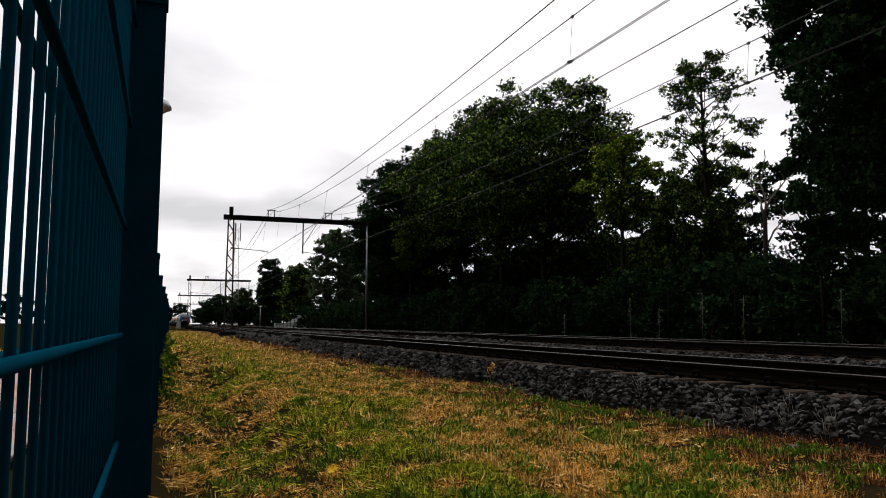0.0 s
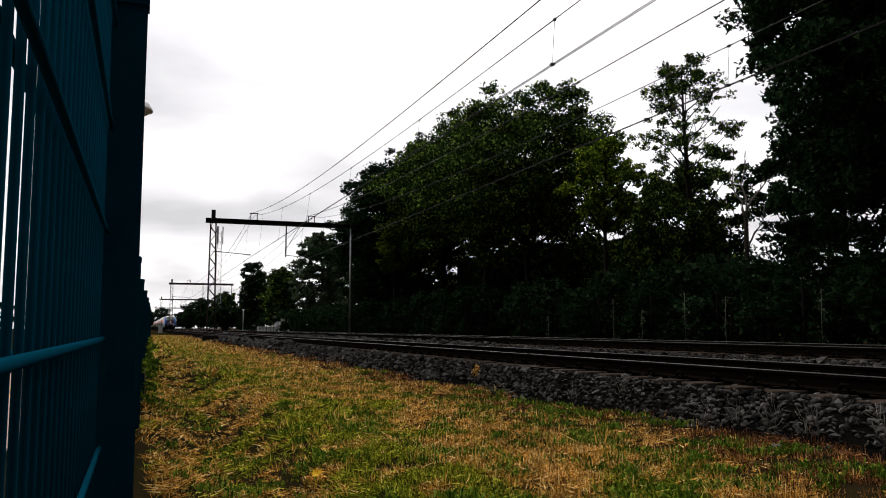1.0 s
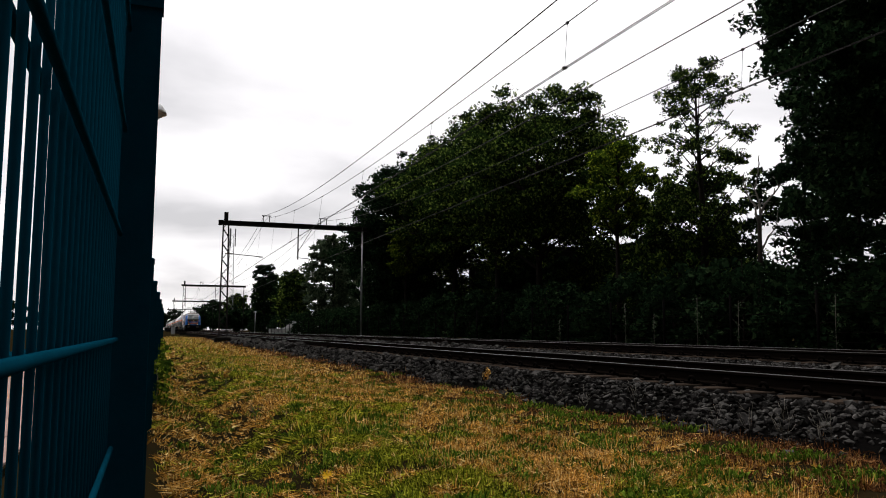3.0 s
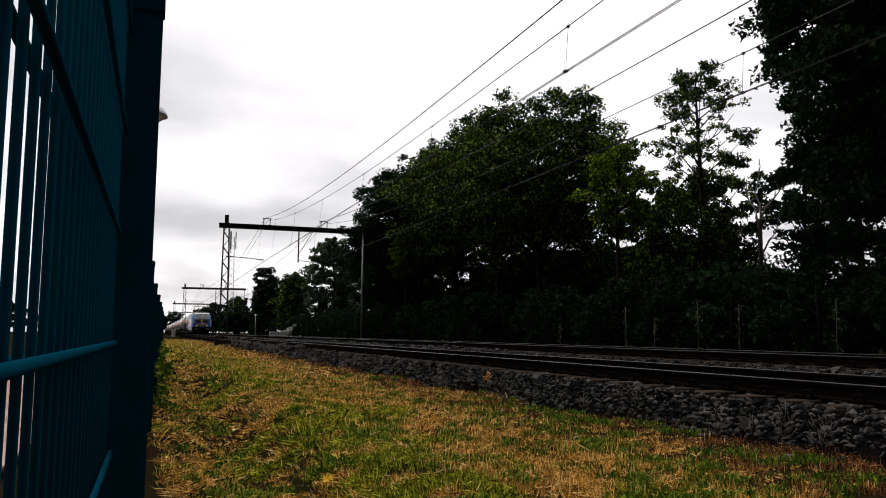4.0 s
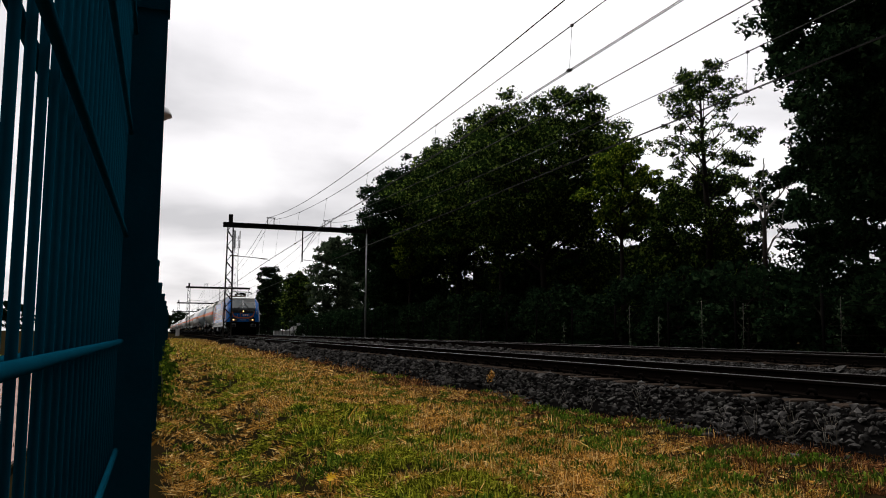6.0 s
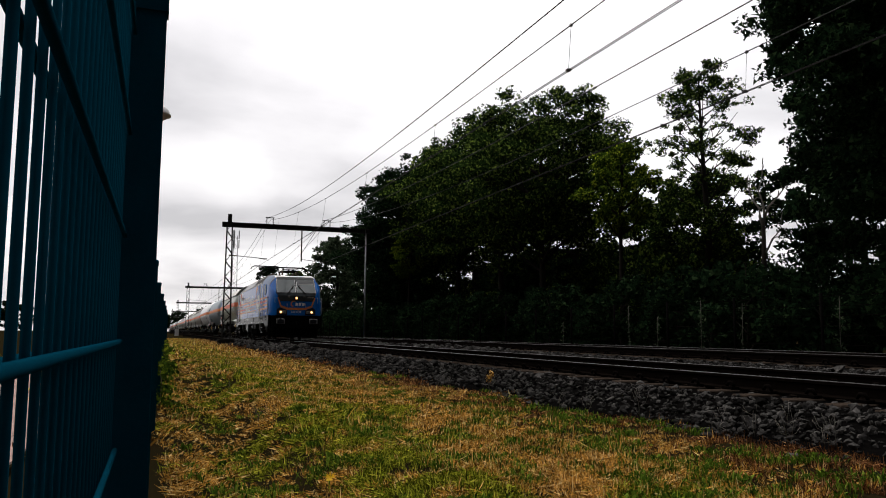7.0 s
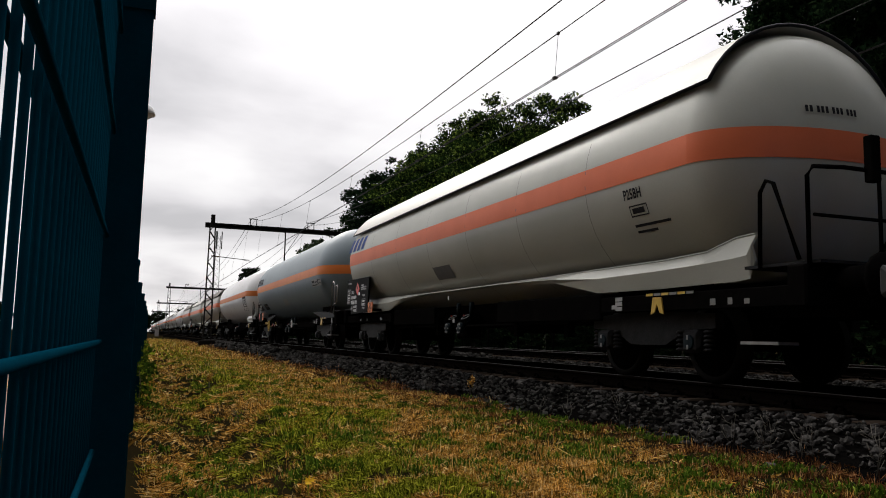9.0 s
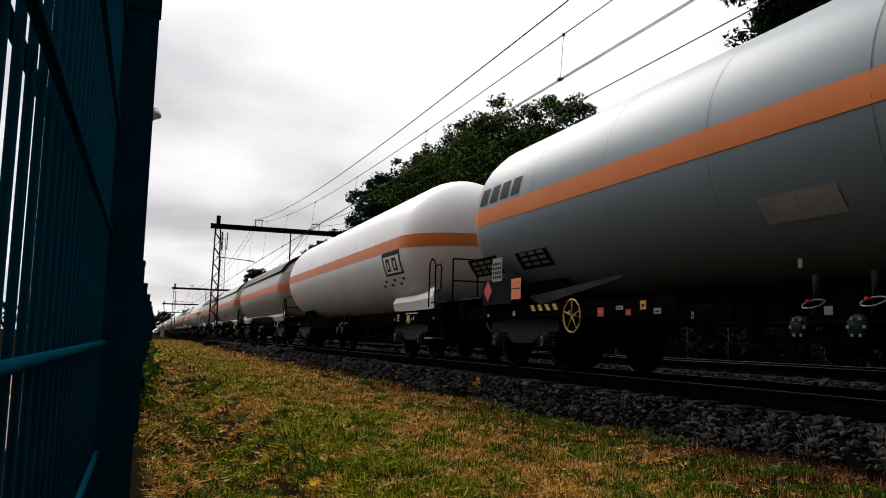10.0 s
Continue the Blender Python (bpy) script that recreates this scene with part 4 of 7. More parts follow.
def wheelset(parent, y, r, bolts, label, spread=0.74):
    g = Geo()
    for s in (-1, 1):
        g.turn([(0.05, s * (spread + 0.05)), (0.14, s * (spread + 0.06)), (r * 0.62, s * (spread + 0.02)), (r - 0.07, s * (spread + 0.055)), (r - 0.07, s * (spread - 0.07)),
                (0.14, s * (spread - 0.06)), (0.09, s * (spread - 0.07))], 24, axis="x")
    g.tube([(-spread, 0, 0), (spread, 0, 0)], 0.09, 10)
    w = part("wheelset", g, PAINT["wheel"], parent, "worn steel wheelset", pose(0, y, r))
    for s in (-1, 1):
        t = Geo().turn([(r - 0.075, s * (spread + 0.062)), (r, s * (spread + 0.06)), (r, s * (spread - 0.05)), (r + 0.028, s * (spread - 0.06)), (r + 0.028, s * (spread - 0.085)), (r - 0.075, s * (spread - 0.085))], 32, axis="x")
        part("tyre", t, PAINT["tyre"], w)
    me_b = mesh_of("wheel_bolt", Geo().tube([(-spread - 0.068, 0, 0), (-spread - 0.03, 0, 0)], 0.022, 6), PAINT["ink"])
    for k in range(bolts):
        a = 2 * math.pi * k / bolts
        part("wheel_bolt", me_b, None, w, "", pose(0, (r - 0.16) * math.cos(a), (r - 0.16) * math.sin(a)))
    return w


def pantograph(parent, y, up, rise=1.42):
    base = 3.70
    p = part("pantograph", Geo().box(-0.45, 0.45, y - 0.7, y + 0.7, base + 0.22, base + 0.27), PAINT["under"], parent, "dark steel pantograph")
    f = Geo()
    for sx in (-0.4, 0.4):
        for sy in (-0.6, 0.6):
            f.turn([(0.04, base), (0.07, base + 0.05), (0.04, base + 0.1), (0.07, base + 0.15), (0.04, base + 0.22)], 8, (sx, y + sy, 0), "z")
    part("insulator", f, M["insulator"], p)
    g = Geo()
    z = base + (rise if up else 0.42)
    knee = (0, y + (1.25 if up else 1.35), base + 0.27 + (rise * 0.42 if up else 0.06))
    head = (0, y - (0.05 if up else 0.75), z - 0.1)
    g.tube([(0, y - 0.45, base + 0.28), knee], 0.05, 6)
    g.tube([(0, y - 0.1, base + 0.28), knee], 0.02, 5)
    for s in (-1, 1):
        g.tube([knee, (s * 0.42, head[1], head[2])], 0.025, 5)
        g.tube([(s * 0.42, head[1] - 0.2, head[2] + 0.04), (s * 0.42, head[1] + 0.2, head[2] + 0.04)], 0.02, 5)
    g.tube([(-0.42, head[1], head[2]), (0.42, head[1], head[2])], 0.025, 5)
    part("arm", g, PAINT["under"], p)
    h = Geo()
    for dy in (-0.14, 0.14):
        h.tube([(-0.97, head[1] + dy, z - 0.20), (-0.88, head[1] + dy, z - 0.07), (-0.74, head[1] + dy, z), (0.74, head[1] + dy, z), (0.88, head[1] + dy, z - 0.07), (0.97, head[1] + dy, z - 0.20)], 0.03, 5)
    part("contact_strip", h, PAINT["under"], p)


def make_loco():
    o = thing("locomotive", "blue electric freight locomotive with orange stripes and lit headlights", "locomotive", m=pose(TRACK_X, 0, 0))
    # body side, nose and roof as lofted strips
    side, roof, cab = Geo(), Geo(), Geo()
    rows = sections(False) + list(reversed(sections(True)))
    for s in (-1, 1):
        side.loft([[(s * xb, y, 1.34), (s * xm, y, 1.9), (s * xe, y, ze)] for y, xb, xm, xe, ze, xr, zt in rows], closed=False, smooth=True)
    noses, shoulders = [], []
    for flip in (False, True):
        rr, nose = sections(flip), Geo()
        noses.append(nose)
        y, xb, xm, xe, ze, xr, zt = rr[0]
        cap = [(-xb, y, 1.34), (xb, y, 1.34), (xm, y, 1.9), (xe, y, ze), (xr, y, zt), (-xr, y, zt), (-xe, y, ze), (-xm, y, 1.9)]
        nose.add(cap, [tuple(range(8)) if flip else tuple(reversed(range(8)))])
        nose.loft([[(-xe, y, ze), (-xr, y, zt), (xr, y, zt), (xe, y, ze)] for y, xb, xm, xe, ze, xr, zt in rr[:4]], closed=False, smooth=True)
        for s in (-1, 1):
            shoulders.append(Geo().loft([[(s * xe, y, ze), (s * (xe + xr) / 2 * 1.02, y, (ze + zt) / 2 + 0.03), (s * xr, y, zt)] for y, xb, xm, xe, ze, xr, zt in rr[3:]], closed=False, smooth=True))
        roof.loft([[(-xr, y, zt), (xr, y, zt)] for y, xb, xm, xe, ze, xr, zt in rr[3:]], closed=False)
    y0, y1 = SECT[-1][0], 2 * LOCO_MID - SECT[-1][0]
    roof.loft([[(-1.49, y, 3.18), (-1.1, y, 3.67), (1.1, y, 3.67), (1.49, y, 3.18)] for y in (y0, y1)], closed=False)
    b = part("body", side, PAINT["blue"], o, "glossy blue body side")
    for nose in noses:
        part("nose", nose, PAINT["blue"], b)
    for cab in shoulders:
        part("cab_shoulder", cab, PAINT["sheen_blue"], b, "rounded blue roof shoulder with sky sheen painted in")
    part("roof", roof, PAINT["roof"], b, "light grey roof")
    # skirt
    for s in (-1, 1):
        sk = Geo().slab([(-0.22, 1.345), (-0.22, 0.78), (1.0, 0.78), (1.25, 0.93), (16.6, 0.93), (16.85, 0.78), (18.07, 0.78), (18.07, 1.345)], s * 1.485, s * 1.42)
        part("skirt", sk, PAINT["grey"], o, "dark grey lower body skirt")
    part("underframe", Geo().box(-1.4, 1.4, 0.1, 17.75, 0.98, 1.34), PAINT["under"], o)
    bx = Geo().box(-1.15, 1.15, 7.7, 10.4, 0.32, 0.66, 0.05)
    part("transformer_box", bx, PAINT["under"], o)
    for y in (6.45, 10.95, 11.75, 8.9, 9.3):
        part("notice", plate(y, y + 0.06, 0.72, 0.84, -1.385 if y != 8.9 and y != 9.3 else -1.3), PAINT["lens"], o)
    eq = ((6.33, 6.67, 0.64), (6.7, 7.02, 0.62), (7.6, 8.14, 0.66), (10.75, 11.35, 0.45), (11.45, 12.05, 0.55), (3.95, 4.25, 0.55), (14.55, 14.75, 0.6))
    for ya, yb, za in eq:
        part("equipment_box", Geo().box(-1.38, -1.0, ya, yb, za, 0.94, 0.02), PAINT["frame" if 5 < ya < 9 else "grey"], o)
    # seams, side details
    for z in (1.455,):
        part("panel_seam", plate(2.9, 15.5, z, z + 0.014, -1.493), PAINT["ink"], o)
    for y in (3.0, 7.0, 8.6, 10.2, 12.4):
        part("jacking_bracket", Geo().box(-1.50, -1.49, y, y + 0.03, 1.33, 1.56), PAINT["ink"], o)
    for y in (0.55, 6.52, 11.9, 15.4, 17.2):
        q = part("recess", Geo().box(-1.495, -1.47, y - 0.17, y + 0.17, 1.08, 1.30, 0.012), PAINT["under"], o)
        for d in (-0.08, 0.08):
            part("handle", Geo().box(-1.505, -1.494, y + d - 0.012, y + d + 0.012, 1.165, 1.215), PAINT["chrome"], q)
    rng = random.Random(8)
    for y, wd, hgt in ((9.2, 0.1, 0.08), (8.1, 0.12, 0.07), (7.89, 0.1, 0.10), (7.69, 0.13, 0.08), (7.47, 0.06, 0.10), (7.15, 0.05, 0.11), (6.95, 0.06, 0.11), (6.54, 0.06, 0.09), (6.07, 0.07, 0.09), (5.03, 0.07, 0.08),
                       (9.9, 0.07, 0.07), (10.6, 0.12, 0.08), (11.3, 0.06, 0.09), (12.2, 0.1, 0.07), (13.0, 0.06, 0.09), (14.1, 0.1, 0.08), (15.2, 0.06, 0.08), (16.1, 0.08, 0.08), (3.9, 0.06, 0.08), (2.1, 0.08, 0.07)):
        part("notice", plate(y - wd / 2, y + wd / 2, 1.0 - hgt / 2, 1.0 + hgt / 2, -1.489), PAINT["white"], o)
        part("notice_text", plate(y - wd * 0.3, y + wd * 0.3, 1.0 - hgt * 0.15, 1.0 + hgt * 0.1, -1.492), PAINT["lens"], o)
    fr = Geo()
    for a, c, e, f in ((4.96, 5.47, 1.225, 1.235), (4.96, 5.47, 1.315, 1.325), (4.96, 4.97, 1.235, 1.315), (5.46, 5.47, 1.235, 1.315), (5.02, 5.18, 1.25, 1.30), (5.3, 5.42, 1.25, 1.30)):
        fr.box(-1.489, -1.4855, a, c, e, f)
    part("revision_frame", fr, PAINT["lens"], o, "pale framed revision mark")
    part("green_mark", plate(4.78, 4.84, 1.25, 1.30, -1.489), PAINT["teal"], o)
    # cab doors, handrails, windows, steps
    for ya, yb in ((1.72, 2.81), (2 * LOCO_MID - 2.81, 2 * LOCO_MID - 1.72)):
        d = part("cab_door", Geo().slab([(ya + 0.13, 1.5), (yb - 0.13, 1.5), (yb - 0.08, 1.58), (yb - 0.08, 3.02), (yb - 0.15, 3.1), (ya + 0.15, 3.1), (ya + 0.08, 3.02), (ya + 0.08, 1.58)], -1.493, -1.46), PAINT["blue"], o)
        sl = [(ya + 0.1, ya + 0.115), (yb - 0.115, yb - 0.1)]
        for a, c in sl:
            part("door_gap", plate(a, c, 1.5, 3.08, -1.497), PAINT["ink"], d)
        part("door_gap", plate(ya + 0.1, yb - 0.1, 1.49, 1.505, -1.497), PAINT["ink"], d)
        part("door_handle", Geo().tube([(-1.5, ya + 0.22, 2.25), (-1.54, ya + 0.22, 2.25), (-1.54, ya + 0.22, 2.45), (-1.5, ya + 0.22, 2.45)], 0.015, 5), PAINT["chrome"], d)
        part("door_sill", plate(ya + 0.2, yb - 0.2, 1.52, 1.54, -1.5), PAINT["chrome"], d)
        for y in (ya, yb):
            part("handrail", Geo().tube([(-1.49, y, 1.2), (-1.56, y, 1.24), (-1.56, y, 3.10), (-1.49, y, 3.14)], 0.022, 6), PAINT["chrome"], o, "bright steel handrail")
        part("step_recess", Geo().box(-1.495, -1.4, ya + 0.12, yb - 0.25, 1.07, 1.27, 0.02), PAINT["ink"], o)
        st = Geo()
        for z in (0.4, 0.66, 1.09):
            st.box(-1.5, -1.3, ya + 0.25, yb - 0.3, z, z + 0.03)
        for y in (ya + 0.25, yb - 0.3):
            st.box(-1.46, -1.42, y - 0.015, y + 0.015, 0.4, 1.0)
        part("step_ladder", st, PAINT["frame"], o, "dark steel cab steps")
        for z in (0.43, 0.69, 1.12):
            part("step_edge", Geo().box(-1.505, -1.49, ya + 0.25, yb - 0.3, z - 0.02, z + 0.005), PAINT["chrome"], o)
    for flip in (False, True):
        def fy(y):
            return 2 * LOCO_MID - y if flip else y
        wn = [(0.84, 2.62), (0.92, 2.50), (1.36, 2.46), (1.45, 2.55), (1.45, 2.96), (1.38, 3.06), (1.14, 3.08), (1.04, 3.02)]
        wf = part("side_window", Geo().slab([(fy(y), z) for y, z in wn], -1.487, -1.462), PAINT["rubber"], o, "cab side window in a black rubber frame")
        ins = [(y + (1.15 - y) * 0.14, z + (2.82 - z) * 0.1) for y, z in wn]
        part("pane", Geo().slab([(fy(y), z) for y, z in ins], -1.492, -1.486), PAINT["window"], wf)
        part("corner_rail", Geo().tube([(-1.43, fy(-0.03), 1.42), (-1.50, fy(-0.05), 1.46), (-1.50, fy(-0.05), 2.28), (-1.43, fy(-0.03), 2.33)], 0.018, 6), PAINT["chrome"], o)
        part("corner_rail", Geo().tube([(1.47, fy(0.32), 1.42), (1.53, fy(0.32), 1.46), (1.53, fy(0.32), 2.28), (1.47, fy(0.32), 2.33)], 0.018, 6), PAINT["chrome"], o)
        for s in (-1, 1):
            part("nose_rail", Geo().tube([(s * 1.12, fy(-0.40), 1.99), (s * 1.16, fy(-0.46), 2.02), (s * 1.15, fy(-0.46), 2.28), (s * 1.10, fy(-0.40), 2.32)], 0.014, 5), PAINT["chrome"], o)
        # windscreen: two panes in a dark surround lying on the slope
        def on_slope(x, k, lift):
            a, c = Vector((0, -0.36, 2.56)), Vector((0, 0.30, 3.42))
            p = a.lerp(c, k) + Vector((0, -0.79, 0.61)) * lift
            return (x, fy(p.y), p.z)
        ws = Geo()
        ws.loft([[on_slope(-1.08, -0.04, q), on_slope(1.08, -0.04, q), on_slope(1.05, 0.87, q), on_slope(-1.05, 0.87, q)] for q in (0.025, -0.03)], True)
        w = part("windscreen", ws, PAINT["rubber"], o, "two-pane windscreen in a thin black surround")
        br = Geo().loft([[on_slope(-1.04, 0.86, q), on_slope(1.04, 0.86, q), on_slope(1.0, 1.03, q), on_slope(-1.0, 1.03, q)] for q in (0.045, -0.03)], True)
        part("brow", br, PAINT["seam"], o, "grey strip above the windscreen")
        for xa, xb in ((-1.05, -0.035), (0.035, 1.05)):
            pn = Geo()
            pn.loft([[on_slope(xa, 0.0, q), on_slope(xb, 0.0, q), on_slope(xb * 0.975, 0.85, q), on_slope(xa * 0.975, 0.85, q)] for q in (0.035, 0.02)], True)
            pane = part("pane", pn, PAINT["screen"], w)
            for x0_, x1_ in ((xa, xa + 0.014), (xb - 0.014, xb)):
                fr = Geo().loft([[on_slope(x0_, 0.0, q), on_slope(x1_, 0.0, q), on_slope(x1_ * 0.975, 0.85, q), on_slope(x0_ * 0.975, 0.85, q)] for q in (0.044, 0.03)], True)
                part("pane_frame", fr, PAINT["chrome"], w)
            if xa > 0:
                for k0, k1, c in ((0.56, 0.82, "blind"), (0.525, 0.56, "lens")):
                    bl = Geo().loft([[on_slope(xa + 0.05, k0, q), on_slope(xb - 0.07, k0, q), on_slope(xb - 0.08, k1, q), on_slope(xa + 0.05, k1, q)] for q in (0.0385, 0.034)], True)
                    part("sun_blind", bl, PAINT[c], pane, "half-drawn grey sun blind")
        for s in (-1, 1):
            part("wiper", Geo().tube([on_slope(s * 0.12, 0.45, 0.06), on_slope(s * 0.42, 0.0, 0.08), on_slope(s * 0.54, -0.13, 0.07)], 0.02, 5), PAINT["rubber"], w)
            part("wiper", Geo().tube([on_slope(s * 0.18, 0.47, 0.06), on_slope(s * 0.34, 0.02, 0.09), on_slope(s * 0.46, -0.13, 0.07)], 0.014, 5), PAINT["rubber"], w)
            part("wiper_blade", Geo().tube([on_slope(s * 0.08, 0.62, 0.05), on_slope(s * 0.2, 0.24, 0.05)], 0.016, 5), PAINT["rubber"], w)
            part("screen_rail", Geo().tube([on_slope(s * 0.74, -0.05, 0.03), on_slope(s * 0.74, -0.06, 0.07), on_slope(s * 0.98, -0.06, 0.07), on_slope(s * 0.98, -0.05, 0.03)], 0.016, 5), PAINT["rubber"], w)
        # front face: band, lamps, dark band under the windscreen
        yf = fy(-0.455)
        k = 1 if flip else -1
        bd = Geo()
        line = [(-1.03, 2.30), (-0.86, 1.78), (-0.47, 1.63), (0.47, 1.63), (0.86, 1.78), (1.03, 2.30)]
        top = [(-0.97, 2.30), (-0.80, 1.87), (-0.45, 1.75), (0.45, 1.75), (0.80, 1.87), (0.97, 2.30)]
        for i in range(5):
            q = [line[i], line[i + 1], top[i + 1], top[i]]
            bd.loft([[(x, yf, z) for x, z in q], [(x, yf + k * 0.006, z) for x, z in q]], True)
        part("front_band", bd, PAINT["orange"], o, "orange band across the nose")
        ap = [(-1.02, 2.41), (-0.93, 2.11), (0.93, 2.11), (1.02, 2.41)]
        apron = Geo().loft([[(x, yf + k * d, z) for x, z in ap] for d in (-0.004, 0.003)], True)
        low, high = [(-1.02, yf + k * 0.003, 2.41), (1.02, yf + k * 0.003, 2.41)], [on_slope(1.06, -0.035, 0.022), on_slope(-1.06, -0.035, 0.022)]
        apron.loft([low + high, [(x, y - k * 0.06, z) for x, y, z in low + high]], True)
        part("screen_apron", apron, PAINT["grey"], o, "dark grey panel under the windscreen")
        part("panel_seam", Geo().box(-0.98, 0.98, min(yf, yf + k * 0.004), max(yf, yf + k * 0.004), 2.098, 2.112), PAINT["under"], o)
        co, f = bars([(0, 0, 0.07, 0.06), (0.09, 0, 0.03, 0.09), (0.14, 0, 0.07, 0.06), (0.23, 0, 0.11, 0.06)])
        part("owner_mark", Geo().add([((0.60 + u) * -k, yf + k * 0.006, 2.285 + v) for u, v in co], f), PAINT["label"], o)
        tl = part("top_lamp", Geo().box(-0.16, 0.16, min(yf, yf + k * 0.03), max(yf, yf + k * 0.03), 2.17, 2.37), PAINT["ink"], o)
        part("lamp_lens", Geo().turn([(0.0, yf + k * 0.045), (0.036, yf + k * 0.04), (0.04, yf + k * 0.02)], 16, (0, 0, 2.27)), PAINT["lens" if flip else "lamp"], tl)
        part("lamp_reflector", Geo().turn([(0.04, yf + k * 0.033), (0.08, yf + k * 0.036), (0.082, yf + k * 0.02)], 16, (0, 0, 2.27)), PAINT["lens" if flip else "reflector"], tl)
        for s in (-1, 1):
            part("horn_camera", Geo().box(s * 0.42 - 0.06, s * 0.42 + 0.06, min(yf, yf + k * 0.08), max(yf, yf + k * 0.08), 2.27, 2.40, 0.02), PAINT["louvre"], o)
            pod = Geo().loft([[(s * x, yf + k * d, z) for x, z in ((0.48, 1.36), (1.04, 1.36), (1.04, 1.66), (0.90, 1.76), (0.50, 1.62))] for d in (-0.01, 0.012)], True)
            pd = part("lamp_pod", pod, PAINT["ink"], o)
            part("lamp_housing", Geo().box(s * 0.73 - 0.20, s * 0.73 + 0.20, min(yf, yf + k * 0.03), max(yf, yf + k * 0.03), 1.42, 1.60, 0.012), PAINT["louvre"], pd)
            part("lamp_lens", Geo().turn([(0.0, yf + k * 0.05), (0.038, yf + k * 0.045), (0.042, yf + k * 0.02)], 16, (s * 0.83, 0, 1.51)), PAINT["lens" if flip else "lamp"], pd)
            part("lamp_reflector", Geo().turn([(0.042, yf + k * 0.036), (0.078, yf + k * 0.04), (0.082, yf + k * 0.02)], 16, (s * 0.83, 0, 1.51)), PAINT["lens" if flip else "reflector"], pd)
            for u in (0.60, 0.68):
                for v in (1.475, 1.545):
                    part("marker_lamp", Geo().turn([(0.0, yf + k * 0.042), (0.024, yf + k * 0.038), (0.028, yf + k * 0.028)], 10, (s * u, 0, v)), PAINT["lens"], pd)
            part("nose_handle", Geo().tube([(s * 0.5, yf, 1.80), (s * 0.5, yf + k * 0.06, 1.82), (s * 0.5, yf + k * 0.06, 1.96), (s * 0.5, yf, 1.98)], 0.014, 5), PAINT["chrome"], o)
            # buffers
            y_b = fy(-0.42)
            bf = part("buffer", Geo().turn([(0.0, y_b), (0.2, y_b), (0.2, y_b + k * 0.12), (0.11, y_b + k * 0.14), (0.11, y_b + k * 0.36), (0.0, y_b + k * 0.36)], 14, (s * 0.875, 0, 1.05)), PAINT["under"], o)
            part("buffer_plate", Geo().box(s * 0.875 - 0.23, s * 0.875 + 0.23, min(y_b + k * 0.36, y_b + k * 0.42), max(y_b + k * 0.36, y_b + k * 0.42), 0.87, 1.15, 0.03), PAINT["seam"], bf, "grey rectangular buffer plate")
            part("buffer_grease", Geo().box(s * 0.875 - 0.17, s * 0.875 + 0.17, min(y_b + k * 0.42, y_b + k * 0.424), max(y_b + k * 0.42, y_b + k * 0.424), 0.90, 1.12, 0.001), PAINT["ink"], bf)
            # front corner steps
            fs = Geo()
            for z in (0.45, 0.80, 1.12):
                fs.box(s * 1.28 - 0.14, s * 1.28 + 0.14, min(fy(-0.35), fy(-0.05)), max(fy(-0.35), fy(-0.05)), z, z + 0.03)
            fs.box(s * 1.42 - 0.015, s * 1.42 + 0.015, min(fy(-0.3), fy(-0.1)), max(fy(-0.3), fy(-0.1)), 0.45, 1.3)
            part("corner_step", fs, PAINT["under"], o)
        co, f = bars([(0.076 * i + (0.03 if i > 2 else 0), 0, 0.05, 0.10) for i in range(7)])
        num = Geo().add([((-0.27 + u) * -k, yf + k * 0.004, 1.47 + v) for u, v in co], f)
        part("number", num, PAINT["pale"], o, "pale vehicle number bars")
        lg = Geo()
        for i in range(3):
            xx = -0.06 + 0.18 * i
            lg.add([((xx + a) * -k, yf + k * 0.004, 1.85 + c) for a, c in ((0, 0), (0.13, 0), (0.15, 0.17), (0.02, 0.17))], [(0, 1, 2, 3)])
        part("emblem", lg, PAINT["white"], o, "white slanted emblem bars")
        ar = Geo()
        for i in range(9):
            a0, a1 = radians(60 + 22 * i), radians(60 + 22 * (i + 1))
            ar.add([((-0.14 + r * math.cos(a)) * -k, yf + k * 0.004, 1.96 + r * math.sin(a)) for r, a in ((0.12, a0), (0.17, a0), (0.17, a1), (0.12, a1))], [(0, 1, 2, 3)])
        part("emblem_arc", ar, PAINT["orange"], o)
        part("buffer_beam", Geo().box(-1.3, 1.3, min(fy(-0.42), fy(0.1)), max(fy(-0.42), fy(0.1)), 0.62, 1.33, 0.03), PAINT["under"], o)
        part("track_guard", Geo().box(-1.2, 1.2, min(fy(-0.25), fy(-0.15)), max(fy(-0.25), fy(-0.15)), 0.16, 0.66, 0.02), PAINT["under"], o)
        cp = Geo().tube([(0, fy(-0.4), 0.98), (0, fy(-0.62), 0.95), (0, fy(-0.66), 0.8), (0, fy(-0.6), 0.6)], 0.045, 6)
        part("coupling_hook", cp, PAINT["under"], o)
    # roof panels along the slope, louvred near the ends
    for i, (ya, yb, kind) in enumerate(((2.9, 4.2, 1), (4.25, 5.55, 1), (5.6, 6.4, 1), (6.45, 7.1, 1), (7.2, 9.6, 0), (9.65, 12.0, 0), (12.05, 13.3, 0), (13.35, 14.2, 1), (14.25, 15.0, 1))):
        fr = Geo()
        def sl(y, k, lift):
            return (-1.49 + 0.39 * k - 0.78 * lift, y, 3.18 + 0.49 * k + 0.62 * lift)
        fr.loft([[sl(ya, 0.06, q), sl(yb, 0.06, q), sl(yb, 0.95, q), sl(ya, 0.95, q)] for q in (0.03, -0.01)], True)
        rp = part("roof_panel", fr, PAINT["roof"], o)
